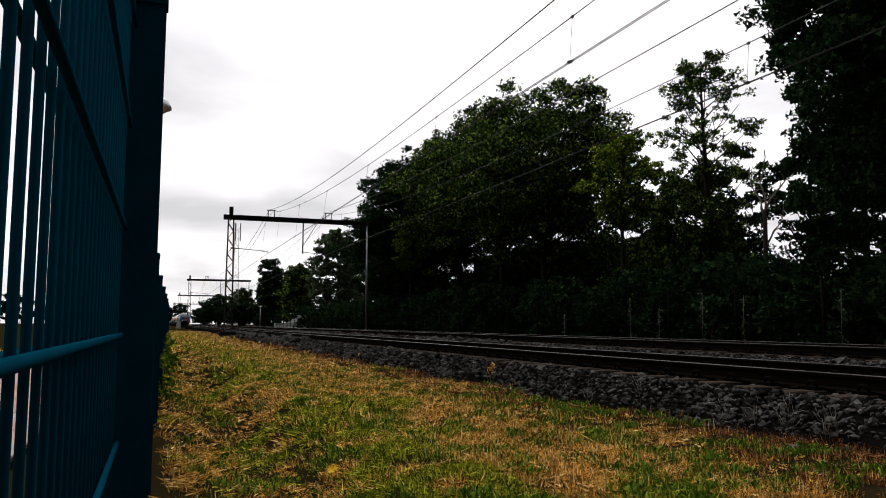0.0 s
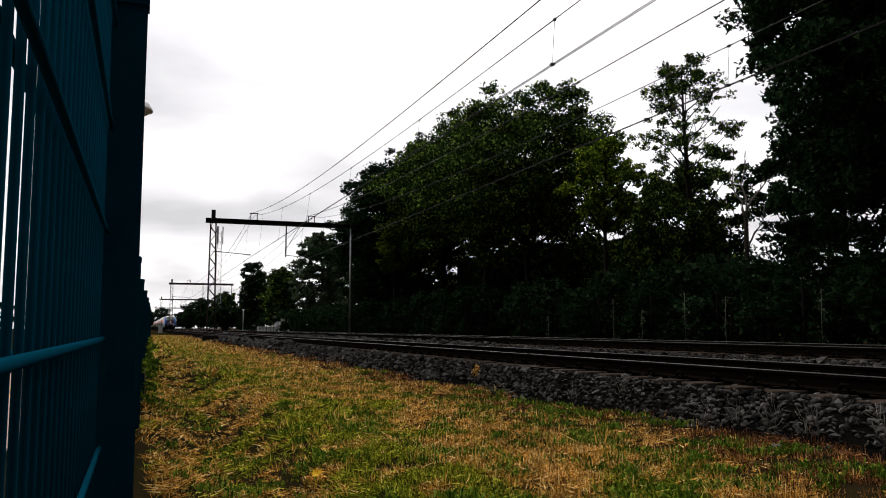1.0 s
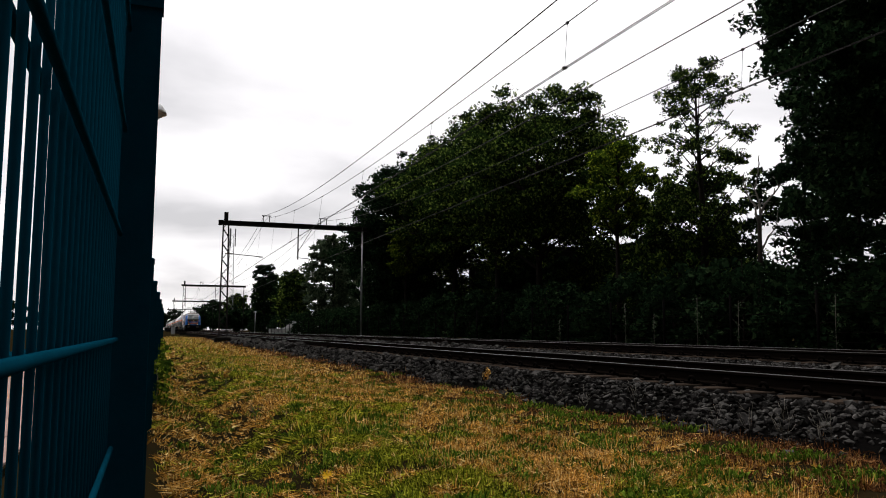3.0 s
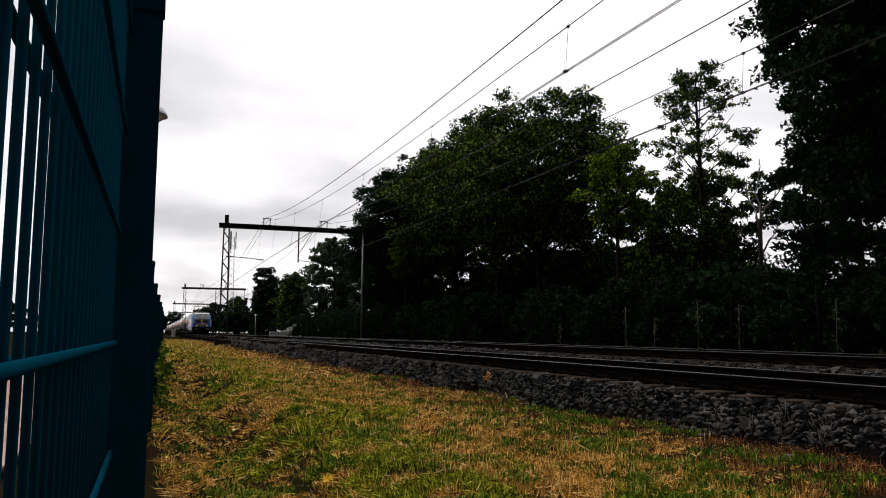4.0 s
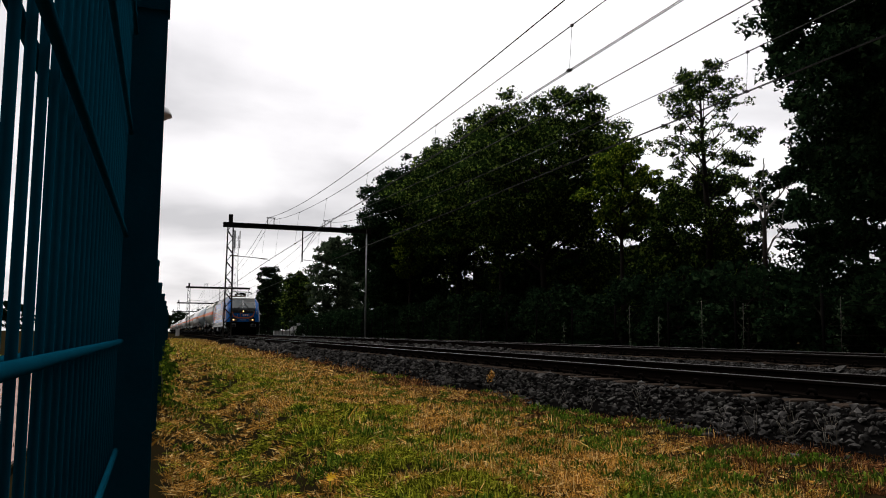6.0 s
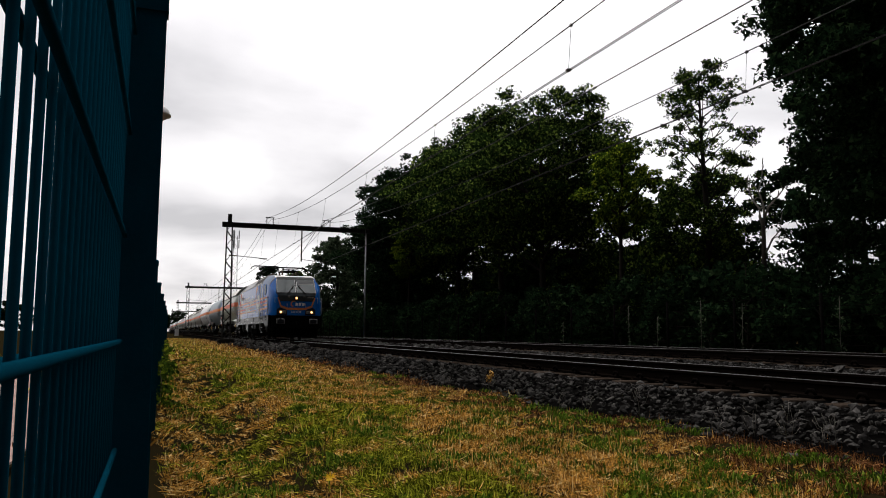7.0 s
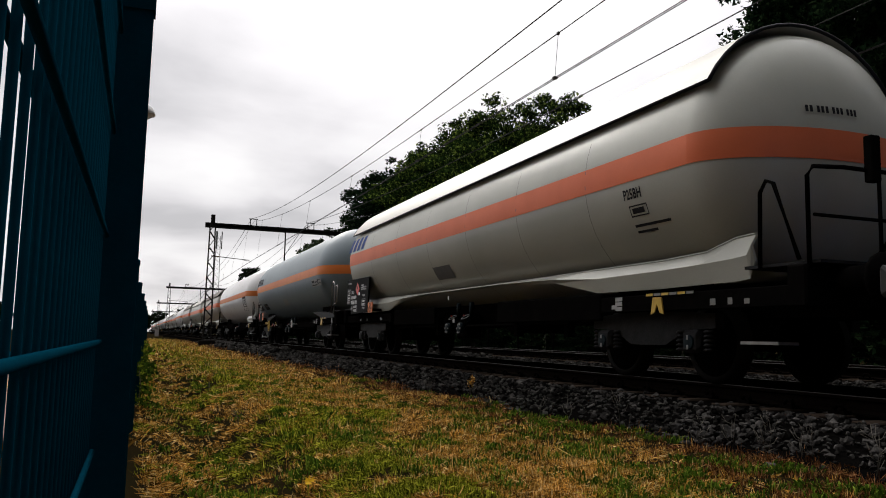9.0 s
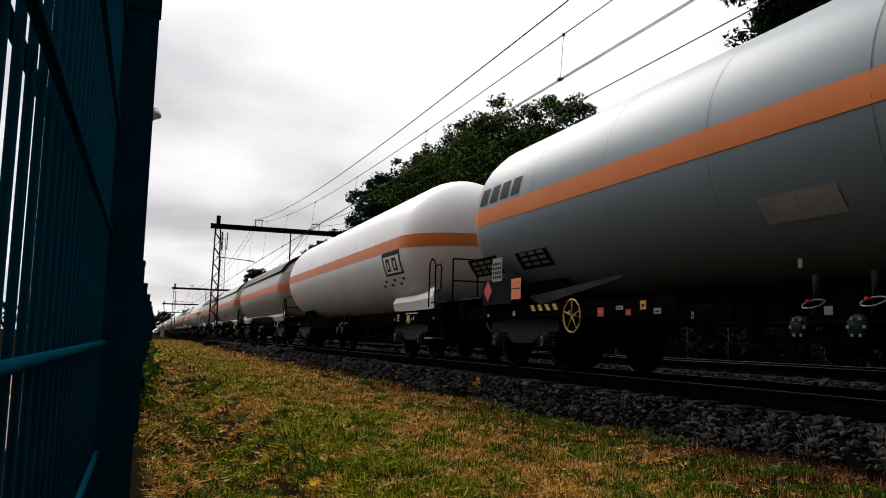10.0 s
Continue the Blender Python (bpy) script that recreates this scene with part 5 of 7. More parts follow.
        if kind:
            lv = Geo()
            lv.loft([[sl(ya + 0.07, 0.18, q), sl(yb - 0.07, 0.18, q), sl(yb - 0.07, 0.85, q), sl(ya + 0.07, 0.85, q)] for q in (0.036, 0.02)], True)
            for j in range(6):
                kk = 0.22 + 0.1 * j
                lv.loft([[sl(ya + 0.07, kk, q), sl(yb - 0.07, kk, q), sl(yb - 0.07, kk + 0.04, q), sl(ya + 0.07, kk + 0.04, q)] for q in (0.05, 0.03)], True)
            part("louvre", lv, PAINT["louvre"], rp)
    rr = Geo()
    for ya, yb, h in ((5.9, 7.6, 0.25), (8.2, 9.8, 0.3), (10.2, 11.4, 0.22)):
        rr.box(-0.75, 0.75, ya, yb, 3.66, 3.67 + h, 0.05)
    rr.tube([(-0.85, 2.9, 3.82), (-0.85, 15.0, 3.82)], 0.025, 6)
    for i in range(13):
        rr.tube([(-0.85, 2.9 + i, 3.66), (-0.85, 2.9 + i, 3.82)], 0.025, 6)
    part("roof_equipment", rr, M["insulator"], o, "red-brown roof pipes and equipment boxes")
    pantograph(o, 2.95, False)
    pantograph(o, 14.0, True)
    # livery on the camera side: stripes, white panel, lettering
    wp = [(16.25, 1.37), (15.72, 2.9), (15.6, 3.16), (13.75, 3.16), (13.5, 3.02), (13.45, 2.75), (13.6, 2.2), (13.95, 1.37)]
    part("white_panel", Geo().slab(wp, -1.4965, -1.47), PAINT["white"], o, "white livery panel")
    stripes = [(0.30, 6.1, 2.32, "orange"), (6.1, 13.0, 2.32, "orange"), (13.0, 17.6, 2.32, "orange"), (0.22, 0.95, 2.12, "orange"), (0.95, 4.4, 2.12, "red"), (4.4, 8.2, 2.12, "orange"),
               (8.2, 12.8, 2.12, "orange"), (13.3, 15.5, 2.15, "purple"), (15.5, 17.4, 2.12, "orange"), (0.15, 1.9, 1.92, "orange"), (1.9, 4.6, 1.92, "purple"), (6.3, 8.6, 1.90, "purple"), (8.6, 11.4, 1.90, "red"),
               (11.4, 14.2, 1.92, "red"), (14.2, 17.3, 1.92, "orange"), (0.10, 4.0, 1.72, "orange"), (5.7, 12.3, 1.72, "orange"), (12.3, 17.2, 1.72, "orange")]
    for k, (ya, yb, z, c) in enumerate(stripes):
        part("stripe", plate(ya, yb, z - 0.052, z + 0.052, -1.4995 - 0.0002 * (k % 3), 0.002, -0.05), PAINT[c], o, c + " livery stripe")
    for ya, z, a, b_ in ((14.75, 2.98, 0.26, 0.17), (15.15, 2.42, 0.30, 0.22), (15.45, 1.72, 0.34, 0.36)):
        pts = [(ya + a * math.copysign(abs(math.cos(t)) ** 0.5, math.cos(t)), z + b_ * math.copysign(abs(math.sin(t)) ** 0.5, math.sin(t))) for t in (2 * math.pi * i / 24 for i in range(24))]
        part("red_patch", Geo().slab(pts, -1.5015, -1.499), PAINT["red"], o, "faded red rounded livery patch")
    arc = Geo()
    for i in range(20):
        a0, a1 = radians(28 + 11 * i), radians(28 + 11 * (i + 1))
        def ring(r, a, w):
            return (-1.5025, 4.95 - r * math.cos(a) * 0.95, 2.42 + r * 1.02 * math.sin(a))
        w0, w1 = 0.12 * math.sin(math.pi * i / 20) + 0.02, 0.12 * math.sin(math.pi * (i + 1) / 20) + 0.02
        arc.add([ring(0.62 - w0, a0, 0), ring(0.62 + w0, a0, 0), ring(0.62 + w1, a1, 0), ring(0.62 - w1, a1, 0)], [(0, 1, 2, 3)])
    part("emblem_arc", arc, PAINT["orange"], o, "orange emblem arc")
    for u, wd, v0, hh in ((0.0, 0.20, 0, 0.82), (0.42, 0.20, 0, 0.82), (0.80, 0.50, 0.48, 0.34), (0.74, 0.50, 0, 0.34), (1.50, 0.24, 0, 0.82)):
        co, f = bars([(0, v0, wd, hh)])
        part("emblem_bar", on_side(co, f, 5.30 - u, 1.77, -1.5045, slant=0.28), PAINT["white"], o, "white slanted emblem bar")
    co, f = bars([(0.30 * i, 0, 0.15 if i != 4 else 0.05, 0.16) for i in range(8)])
    for k in range(len(f)):
        part("caption_bar", on_side(co[4 * k:4 * k + 4], f[:1], 5.2, 1.53, -1.5045, slant=0.15), PAINT["white"], o)
    for word, ya, yb, z, h in (("European", 12.88, 9.5, 2.23, 0.62), ("Together", 9.44, 6.2, 2.02, 0.66), ("Logistics", 11.82, 8.7, 1.58, 0.64)):
        co, f = lettering(word, ya - yb, h)
        part("slogan_word", on_side(co, f, ya, z, -1.5045), PAINT["white"], o, "white bold slogan lettering reading " + word)
    co, f = bars([(0.146 * i + (0.02 if i % 4 == 3 else 0), -0.03 if i % 7 == 5 else 0, 0.088 if i % 4 != 2 else 0.11, (0.105, 0.11, 0.15, 0.105, 0.10)[i % 5]) for i in range(18)])
    for k in range(len(f)):
        part("web_line_bar", on_side(co[4 * k:4 * k + 4], f[:1], 8.43, 1.60, -1.5045), PAINT["white"], o)
    co, f = bars([(0, 0, 0.26, 0.2), (0.34, 0, 0.1, 0.3), (0.5, 0, 0.22, 0.2), (1.26, 0, 0.42, 0.2)])
    part("owner_mark", on_side(co, f, 14.55, 2.62, -1.5015, slant=0.2), PAINT["ink"], o, "dark owner mark bars")
    co, f = bars([(0.84, 0.0, 0.26, 0.2)])
    part("owner_mark", on_side(co, f, 14.55, 2.62, -1.5015), PAINT["red"], o, "red owner mark block")
    for y in (0.98, 17.5):
        co, f = bars([(0, 0, 0.1, 0.09), (0.12, 0, 0.04, 0.14), (0.2, 0, 0.12, 0.09), (0.35, 0, 0.2, 0.09)])
        part("owner_mark", on_side(co, f, y, 1.43, -1.494, slant=0.2), PAINT["white"], o)
    for y, dig in ((1.62, "2"), (16.35, "1")):
        co, f = lettering(dig, 0.09, 0.16)
        part("cab_number", on_side(co, f, y, 1.45, -1.494), PAINT["white"], o)
    co, f = bars([(0.112 * i + 0.05 * (i // 5), 0, 0.07, 0.10) for i in range(18)])
    part("vehicle_number", on_side(co, f, 11.7, 1.19, -1.489), PAINT["white"], o, "white vehicle number bars")
    for y0_ in (4.2, 13.2):
        co, f = bars([(0.15 * i, 0.045 * (i % 3), 0.08, 0.022) for i in range(8)])
        part("data_lines", on_side(co, f, y0_, 1.12, -1.489), PAINT["lens"], o)
    # bogies
    for yc in (4.02, 14.75):
        bg = Geo().box(-1.12, -0.92, yc - 2.0, yc + 2.0, 0.55, 0.82, 0.04)
        bg.box(0.92, 1.12, yc - 2.0, yc + 2.0, 0.55, 0.82, 0.04)
        bg.box(-1.0, 1.0, yc - 0.3, yc + 0.3, 0.45, 0.85)
        bo = part("bogie", bg, PAINT["frame"], o, "dark grey bogie frame")
        for dy in (-1.35, 1.35):
            w = wheelset(o, yc + dy, 0.625, 16, "")
            WHEELS.append((w, yc + dy, 0.625, math.degrees(SPEED / 30 / 0.625)))
            ax = Geo().box(-1.18, -0.95, yc + dy - 0.2, yc + dy + 0.2, 0.45, 0.8, 0.05)
            part("axle_box", ax, PAINT["frame"], bo)
            for q in (-0.36, 0.36):
                sp = Geo()
                for j in range(5):
                    sp.turn([(0.06, 0.62 + 0.055 * j), (0.095, 0.64 + 0.055 * j), (0.06, 0.66 + 0.055 * j)], 10, (-1.05, yc + dy + q, 0), "z")
                part("coil_spring", sp, PAINT["frame"], bo)
        part("damper", Geo().tube([(-1.2, yc - 0.5, 0.66), (-1.2, yc + 0.6, 0.70)], 0.06, 8), PAINT["frame"], bo)
        part("sand_pipe", Geo().tube([(-1.0, yc - 2.0, 0.8), (-0.95, yc - 2.05, 0.3), (-0.78, yc - 1.95, 0.1)], 0.025, 5), PAINT["frame"], bo)
    TRAIN.append((o, 0.0))


make_loco()


# ---- tank wagons ----
def tank_profile(r, y0, y1, head, tail):
    """Turned outline of a tank between y0 and y1 with domed ends of those depths."""
    n = 9
    def dome(depth):
        return [(r * math.sin(math.pi / 2 * i / n) if i else 0.01, depth * (1 - math.cos(math.pi / 2 * i / n))) for i in range(n + 1)]
    return [(q, y0 + d) for q, d in dome(head)], [(q, y1 - d) for q, d in reversed(dome(tail))]


def band(r, zc, y0, y1, head, tail, angle, lift, n=4):
    """A strip of the tank's skin between two angles about the level, along both sides and round both domed ends."""
    g = Geo()
    hs = [r * math.sin(radians(angle * (2 * k / n - 1))) for k in range(n + 1)]
    def x_at(h):
        return math.sqrt(r * r - h * h) + lift
    for s in (-1, 1):
        g.loft([[(s * x_at(h), y, zc + h) for h in hs] for y in (y0 + head, (y0 + y1) / 2, y1 - tail)], closed=False, smooth=True)
    for end, k, head in ((y0, -1, head), (y1, 1, tail)):
        rows = []
        for i in range(25):
            a = math.pi * (i / 24 - 0.5)
            row = []
            for h in hs:
                c = math.sqrt(max(0.0, 1 - (h / r) ** 2))
                row.append((x_at(h) * math.sin(a), end - k * head * (1 - c * math.cos(a)) + k * lift * math.cos(a), zc + h))
            rows.append(row)
        g.loft(rows, closed=False, smooth=True)
    return g


def y25_bogie(parent, yc, keyed):
    g = Geo()
    for s in (-1, 1):
        g.slab([(yc - 1.25, 0.62), (yc - 1.25, 0.78), (yc - 0.5, 0.82), (yc + 0.5, 0.82), (yc + 1.25, 0.78), (yc + 1.25, 0.62), (yc + 0.75, 0.60), (yc + 0.35, 0.42), (yc - 0.35, 0.42), (yc - 0.75, 0.60)], s * 1.06, s * 0.94)
    g.box(-0.95, 0.95, yc - 0.2, yc + 0.2, 0.5, 0.85)
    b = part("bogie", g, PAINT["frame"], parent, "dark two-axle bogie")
    for dy in (-0.9, 0.9):
        w = wheelset(parent, yc + dy, 0.46, 0, "")
        if keyed:
            WHEELS.append((w, yc + dy, 0.46, math.degrees(SPEED / 30 / 0.46) - 45))
        part("axle_box", Geo().box(-1.14, -0.98, yc + dy - 0.15, yc + dy + 0.15, 0.34, 0.60, 0.04), PAINT["frame"], b)
        part("axle_cap", Geo().turn([(0.0, -1.165), (0.08, -1.16), (0.09, -1.13)], 10, (0, yc + dy, 0.46), "x", False), PAINT["teal"], b)
        for q in (-0.055, 0.055):
            part("cap_mark", plate(yc + dy - 0.015, yc + dy + 0.015, 0.46 + q - 0.025, 0.46 + q + 0.025, -1.17), PAINT["lens"], b)
        for q in (-0.24, 0.24):
            sp = Geo()
            for j in range(5):
                sp.turn([(0.045, 0.36 + 0.05 * j), (0.075, 0.375 + 0.05 * j), (0.045, 0.40 + 0.05 * j)], 8, (-1.05, yc + dy + q, 0), "z")
            part("coil_spring", sp, PAINT["frame"], b)
    return b


def handwheel(parent, x, y, z, r, material):
    g = Geo()
    ring = [(x, y + r * math.cos(2 * math.pi * k / 20), z + r * math.sin(2 * math.pi * k / 20)) for k in range(21)]
    g.tube(ring, 0.014, 5, caps=False)
    for k in range(5):
        a = 2 * math.pi * k / 5 + 0.3
        g.tube([(x, y, z), (x, y + r * math.cos(a), z + r * math.sin(a))], 0.011, 4)
    g.tube([(x, y, z), (x + 0.25, y, z)], 0.018, 5)
    part("handwheel", g, PAINT[material], parent, material + " handwheel")


def make_wagon(offset, L, kind, keyed):
    spec = {"cream": (1.49, 2.56, "cream", "shield", "coral", "pale cream gas tank wagon with sun shield and orange band"),
            "slate": (1.50, 2.60, "slate", "", "rail_orange", "blue-grey gas tank wagon with an orange band"),
            "bright": (1.56, 2.65, "bright", "", "rail_orange", "bright white gas tank wagon with an orange band"),
            "beige": (1.50, 2.58, "beige", "dirty", "coral", "grey-beige tank wagon under a soiled dark sun shield")}[kind]
    r, zc, paint, shield, bandc, label = spec
    o = thing("tank_wagon", label, "tank wagon", "tank wagons", m=pose(TRACK_X, 0, 0))
    y0, head = (1.12, 0.84) if kind in ("cream", "beige") else (1.38, 1.36)
    a, b = tank_profile(r, y0, L - 0.77, head, 1.0)
    prof = a + [(r, a[-1][1] + (b[0][1] - a[-1][1]) * k / 8) for k in range(1, 8)] + b
    tk = part("tank", Geo().turn(prof, 48, (0, 0, zc)), PAINT[paint], o, "cylindrical pressure tank with domed ends")
    st = math.degrees(math.asin((0.165 if kind in ("cream", "beige") else 0.145) / r))
    part("orange_band", band(r, zc, y0, L - 0.77, head, 1.0, st, 0.005), PAINT[bandc], tk, "orange band round the tank")
    if shield:
        sh = Geo()
        sp = [(r, y) for y in (1.72, 2.4, L / 2, L - 2.2, L - 1.55)]
        angs = [28 + 124 * k / 16 for k in range(17)]
        sh.loft([[(-(q + 0.075) * math.cos(radians(t)), y, zc + (q + 0.075) * math.sin(radians(t))) for t in angs] for q, y in sp], closed=False, smooth=True)
        sh.loft([[(-(q + 0.05) * math.cos(radians(t)), y, zc + (q + 0.05) * math.sin(radians(t))) for t in angs] for q, y in sp], closed=False, smooth=True)
        sd = part("sun_shield", sh, PAINT[shield], o, "sheet metal sun shield over the tank")
        ed = Geo()
        for t in (28, 152):
            c, s = math.cos(radians(t)), math.sin(radians(t))
            ed.tube([(-(r + 0.062) * c, 1.72, zc + (r + 0.062) * s), (-(r + 0.062) * c, L - 1.55, zc + (r + 0.062) * s)], 0.022, 5)
        for y in (1.72, L - 1.55):
            ed.tube([(-(r + 0.062) * math.cos(radians(t)), y, zc + (r + 0.062) * math.sin(radians(t))) for t in angs], 0.024, 5)
        part("shield_edge", ed, PAINT["ink"], sd)
    for k in range(1, 7):
        y = y0 + head + (L - 1.77 - y0 - head) * k / 7
        g = Geo()
        ring = [(-(r + 0.006) * math.cos(radians(t)), zc + (r + 0.006) * math.sin(radians(t))) for t in range(-75, 29 if shield else 91, 8)]
        g.loft([[(x, y + d, z) for x, z in ring] for d in (-0.005, 0.005)], closed=False, smooth=True)
        part("weld_seam", g, PAINT["seam"], tk)
    # frame, saddles and platforms
    sill = {"cream": "cream", "beige": "cream", "slate": "skirt", "bright": "bright"}[kind]
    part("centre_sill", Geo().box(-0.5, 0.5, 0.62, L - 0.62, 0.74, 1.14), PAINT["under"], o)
    for s in (-1, 1):
        if kind == "slate":
            g = Geo().slab([(0.9, 0.95), (1.4, 1.16), (3.2, 1.25), (5.2, 1.27), (3.4, 1.0)], s * 1.1, s * 1.06)
            part("side_skirt", Geo().slab([(L - 3.6, 1.02), (L - 3.2, 1.16), (L - 5.8, 1.34), (L - 5.9, 1.3)], s * 1.2, s * 1.16), PAINT[sill], o, "folded steel skirt under the tank")
        else:
            # a folded sheet: top edge at the tank, fold line, bottom edge, thinning out towards the middle
            st_ = [(1.33, 1.58, 1.46, 1.30), (1.40, 1.58, 1.36, 1.12), (1.62, 1.57, 1.34, 1.10), (2.1, 1.46, 1.32, 1.10), (2.9, 1.43, 1.30, 1.09), (4.3, 1.425, 1.29, 1.10), (5.5, 1.415, 1.355, 1.30), (7.2, 1.405, 1.385, 1.365)]
            st_ += [(L - 0.15 - y, a, b, c) for y, a, b, c in reversed(st_)]
            g = Geo()
            if kind == "bright":
                st_ = st_[:6]
            g.loft([[(s * 1.12, y, a), (s * 1.20, y, b), (s * 1.15, y, c), (s * 1.12, y, c), (s * 1.17, y, b), (s * 1.09, y, a)] for y, a, b, c in st_], True)
            part("skirt_rim", Geo().tube([(s * 1.12, y, a) for y, a, b, c in st_], 0.014, 5), PAINT[sill], o)
        part("side_skirt", g, PAINT[sill], o, "folded steel skirt under the tank")
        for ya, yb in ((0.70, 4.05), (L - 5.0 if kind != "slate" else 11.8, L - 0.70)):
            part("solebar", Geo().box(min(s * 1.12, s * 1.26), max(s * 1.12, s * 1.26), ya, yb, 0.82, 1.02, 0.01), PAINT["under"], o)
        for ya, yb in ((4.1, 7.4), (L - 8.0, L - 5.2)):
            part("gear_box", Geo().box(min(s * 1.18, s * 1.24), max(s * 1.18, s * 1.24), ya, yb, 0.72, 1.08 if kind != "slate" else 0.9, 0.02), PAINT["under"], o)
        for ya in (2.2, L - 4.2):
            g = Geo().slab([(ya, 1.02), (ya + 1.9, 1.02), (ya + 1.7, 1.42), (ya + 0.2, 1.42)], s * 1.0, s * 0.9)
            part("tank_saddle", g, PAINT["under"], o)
    rng = random.Random(int(offset))
    for k in range(9):
        y = rng.choice((0.9, L - 4.9)) + rng.uniform(0, 3.2)
        part("label_plate", plate(y, y + rng.uniform(0.04, 0.12), 0.86, 0.86 + rng.uniform(0.04, 0.10), -1.266), PAINT["lens"], o)
    for q in range(3):
        part("label_plate", plate(3.55, 3.70, 0.84 + 0.06 * q, 0.89 + 0.06 * q, -1.266), PAINT["lens"], o)
    for q in range(4 if kind == "slate" else 0):
        ya = L - 4.3 + 0.24 * q
        part("warning_strip", Geo().slab([(ya, 0.92), (ya + 0.11, 0.92), (ya + 0.19, 1.015), (ya + 0.08, 1.015)], -1.272, -1.262), PAINT["yellow"], o, "slanted yellow warning stripe")
    for q in range(6):
        part("warning_strip", plate(2.15 + 0.15 * q, 2.28 + 0.15 * q, 1.0, 1.03, -1.27), PAINT["yellow" if q % 2 else "lens"], o, "yellow and pale warning strip")
    part("brake_lever", Geo().slab([(2.68, 0.78), (2.72, 0.98), (2.88, 0.98), (2.92, 0.78), (2.85, 0.80), (2.80, 0.90), (2.75, 0.80)], -1.285, -1.268), PAINT["yellow"], o, "yellow brake change-over lever")
    for e, k in ((0.62, -1), (L - 0.62, 1)):
        part("headstock", Geo().box(-1.33, 1.33, min(e - 0.12, e + 0.12), max(e - 0.12, e + 0.12), 0.80, 1.2, 0.02), PAINT["under"], o)
        part("end_platform", Geo().box(-1.25, 1.25, min(e + k * 0.22, e - k * 0.75), max(e + k * 0.22, e - k * 0.75), 1.205, 1.235), PAINT["frame"], o)
        for s in (-1, 1):
            bf = part("buffer", Geo().turn([(0.14, e), (0.14, e + k * 0.36), (0.10, e + k * 0.37), (0.10, e + k * 0.53), (0.24, e + k * 0.55), (0.24, e + k * 0.59), (0.01, e + k * 0.61)], 14, (s * 0.875, 0, 1.05)), PAINT["under"], o)
            if k < 0 and kind in ("slate", "beige"):
                part("buffer_sleeve", Geo().turn([(0.155, e + k * 0.13), (0.165, e + k * 0.14), (0.165, e + k * 0.40), (0.10, e + k * 0.405)], 14, (s * 0.875, 0, 1.05)), PAINT["sleeve"], bf, "worn orange-yellow buffer sleeve")
        part("coupling", Geo().tube([(0, e, 1.0), (0, e + k * 0.4, 0.98), (0, e + k * 0.58, 0.86)], 0.05, 6), PAINT["under"], o)
        part("brake_hose", Geo().tube([(-0.35, e + k * 0.1, 0.95), (-0.36, e + k * 0.3, 0.7), (-0.3, e + k * 0.42, 0.6)], 0.025, 5), PAINT["rubber"], o)
    # end ladder and rails at the front corner, rail colour by kind
    pale_rail = kind in ("slate", "bright")
    rails = []
    if pale_rail:
        rails.append(Geo().tube([(-1.28, 1.42, 1.12), (-1.28, 1.38, 2.03), (-1.28, 1.32, 2.12), (-1.28, 1.2, 2.15), (-1.28, 1.08, 2.09), (-1.28, 1.02, 1.98), (-1.28, 1.01, 1.12)], 0.017, 6))
        rails.append(Geo().tube([(-1.28, 1.02, 1.98), (-1.28, 0.72, 2.0), (-1.28, 0.66, 1.95), (-1.28, 0.68, 1.5), (-1.28, 0.74, 1.45), (-1.28, 1.01, 1.45)], 0.014, 6))
        rails.append(Geo().tube([(-1.28, 1.32, 0.48), (-1.28, 1.25, 1.0)], 0.017, 6))
    else:
        rails.append(Geo().tube([(-1.28, 1.12, 1.2), (-1.28, 1.10, 1.95), (-1.28, 1.02, 2.06), (-1.28, 0.92, 2.02), (-1.28, 0.62, 1.25)], 0.022, 6))
        rails.append(Geo().tube([(-1.28, 0.50, 1.2), (-1.28, 0.50, 2.02), (-1.25, 0.46, 2.10), (-0.9, 0.44, 2.12), (0.9, 0.44, 2.12), (0.95, 0.44, 2.05), (0.95, 0.44, 1.2)], 0.022, 6))
        rails.append(Geo().tube([(-0.45, 0.44, 1.2), (-0.45, 0.44, 2.12)], 0.02, 6))
        rails.append(Geo().tube([(-1.25, 0.46, 1.65), (0.95, 0.44, 1.65)], 0.018, 6))
        rails.append(Geo().box(-0.62, -0.5, 0.36, 0.46, 2.0, 2.45, 0.01))
    if kind == "bright":
        for x in (-1.1, -0.55, 0.0, 0.55, 1.1):
            rails.append(Geo().tube([(x, 0.46, 1.2), (x, 0.46, 2.1)], 0.018, 6))
        for z in (1.65, 2.1):
            rails.append(Geo().tube([(-1.1, 0.46, z), (1.1, 0.46, z)], 0.018, 6))
    for one_rail in rails:
        part("grab_rail", one_rail, M["galv"] if kind == "slate" else PAINT["under"], o, "bent tubular grab rail")
    stp = Geo().box(-1.4, -1.15, 0.78, 1.28, 0.45, 0.48)
    part("foot_step", stp, M["galv"], o)
    y25_bogie(o, 3.3, keyed)
    y25_bogie(o, L - 2.7, keyed)
    # brake gear and valves under the middle
    un = Geo()
    un.tube([(-0.6, 6.2, 0.75), (-0.6, 8.0, 0.75)], 0.2, 10)
    un.box(-0.9, -0.55, 9.6, 10.1, 0.45, 0.95, 0.03)
    un.tube([(-0.95, 4.8, 0.7), (-0.95, L - 4.8, 0.68)], 0.03, 5)
    for y in (5.4, 7.1, 10.9, 12.6):
        un.tube([(-0.95, y, 0.68), (-0.8, y, 1.1)], 0.025, 5)
        un.box(-1.02, -0.9, y - 0.06, y + 0.06, 0.5, 0.86)
    part("brake_gear", un, PAINT["under"], o)
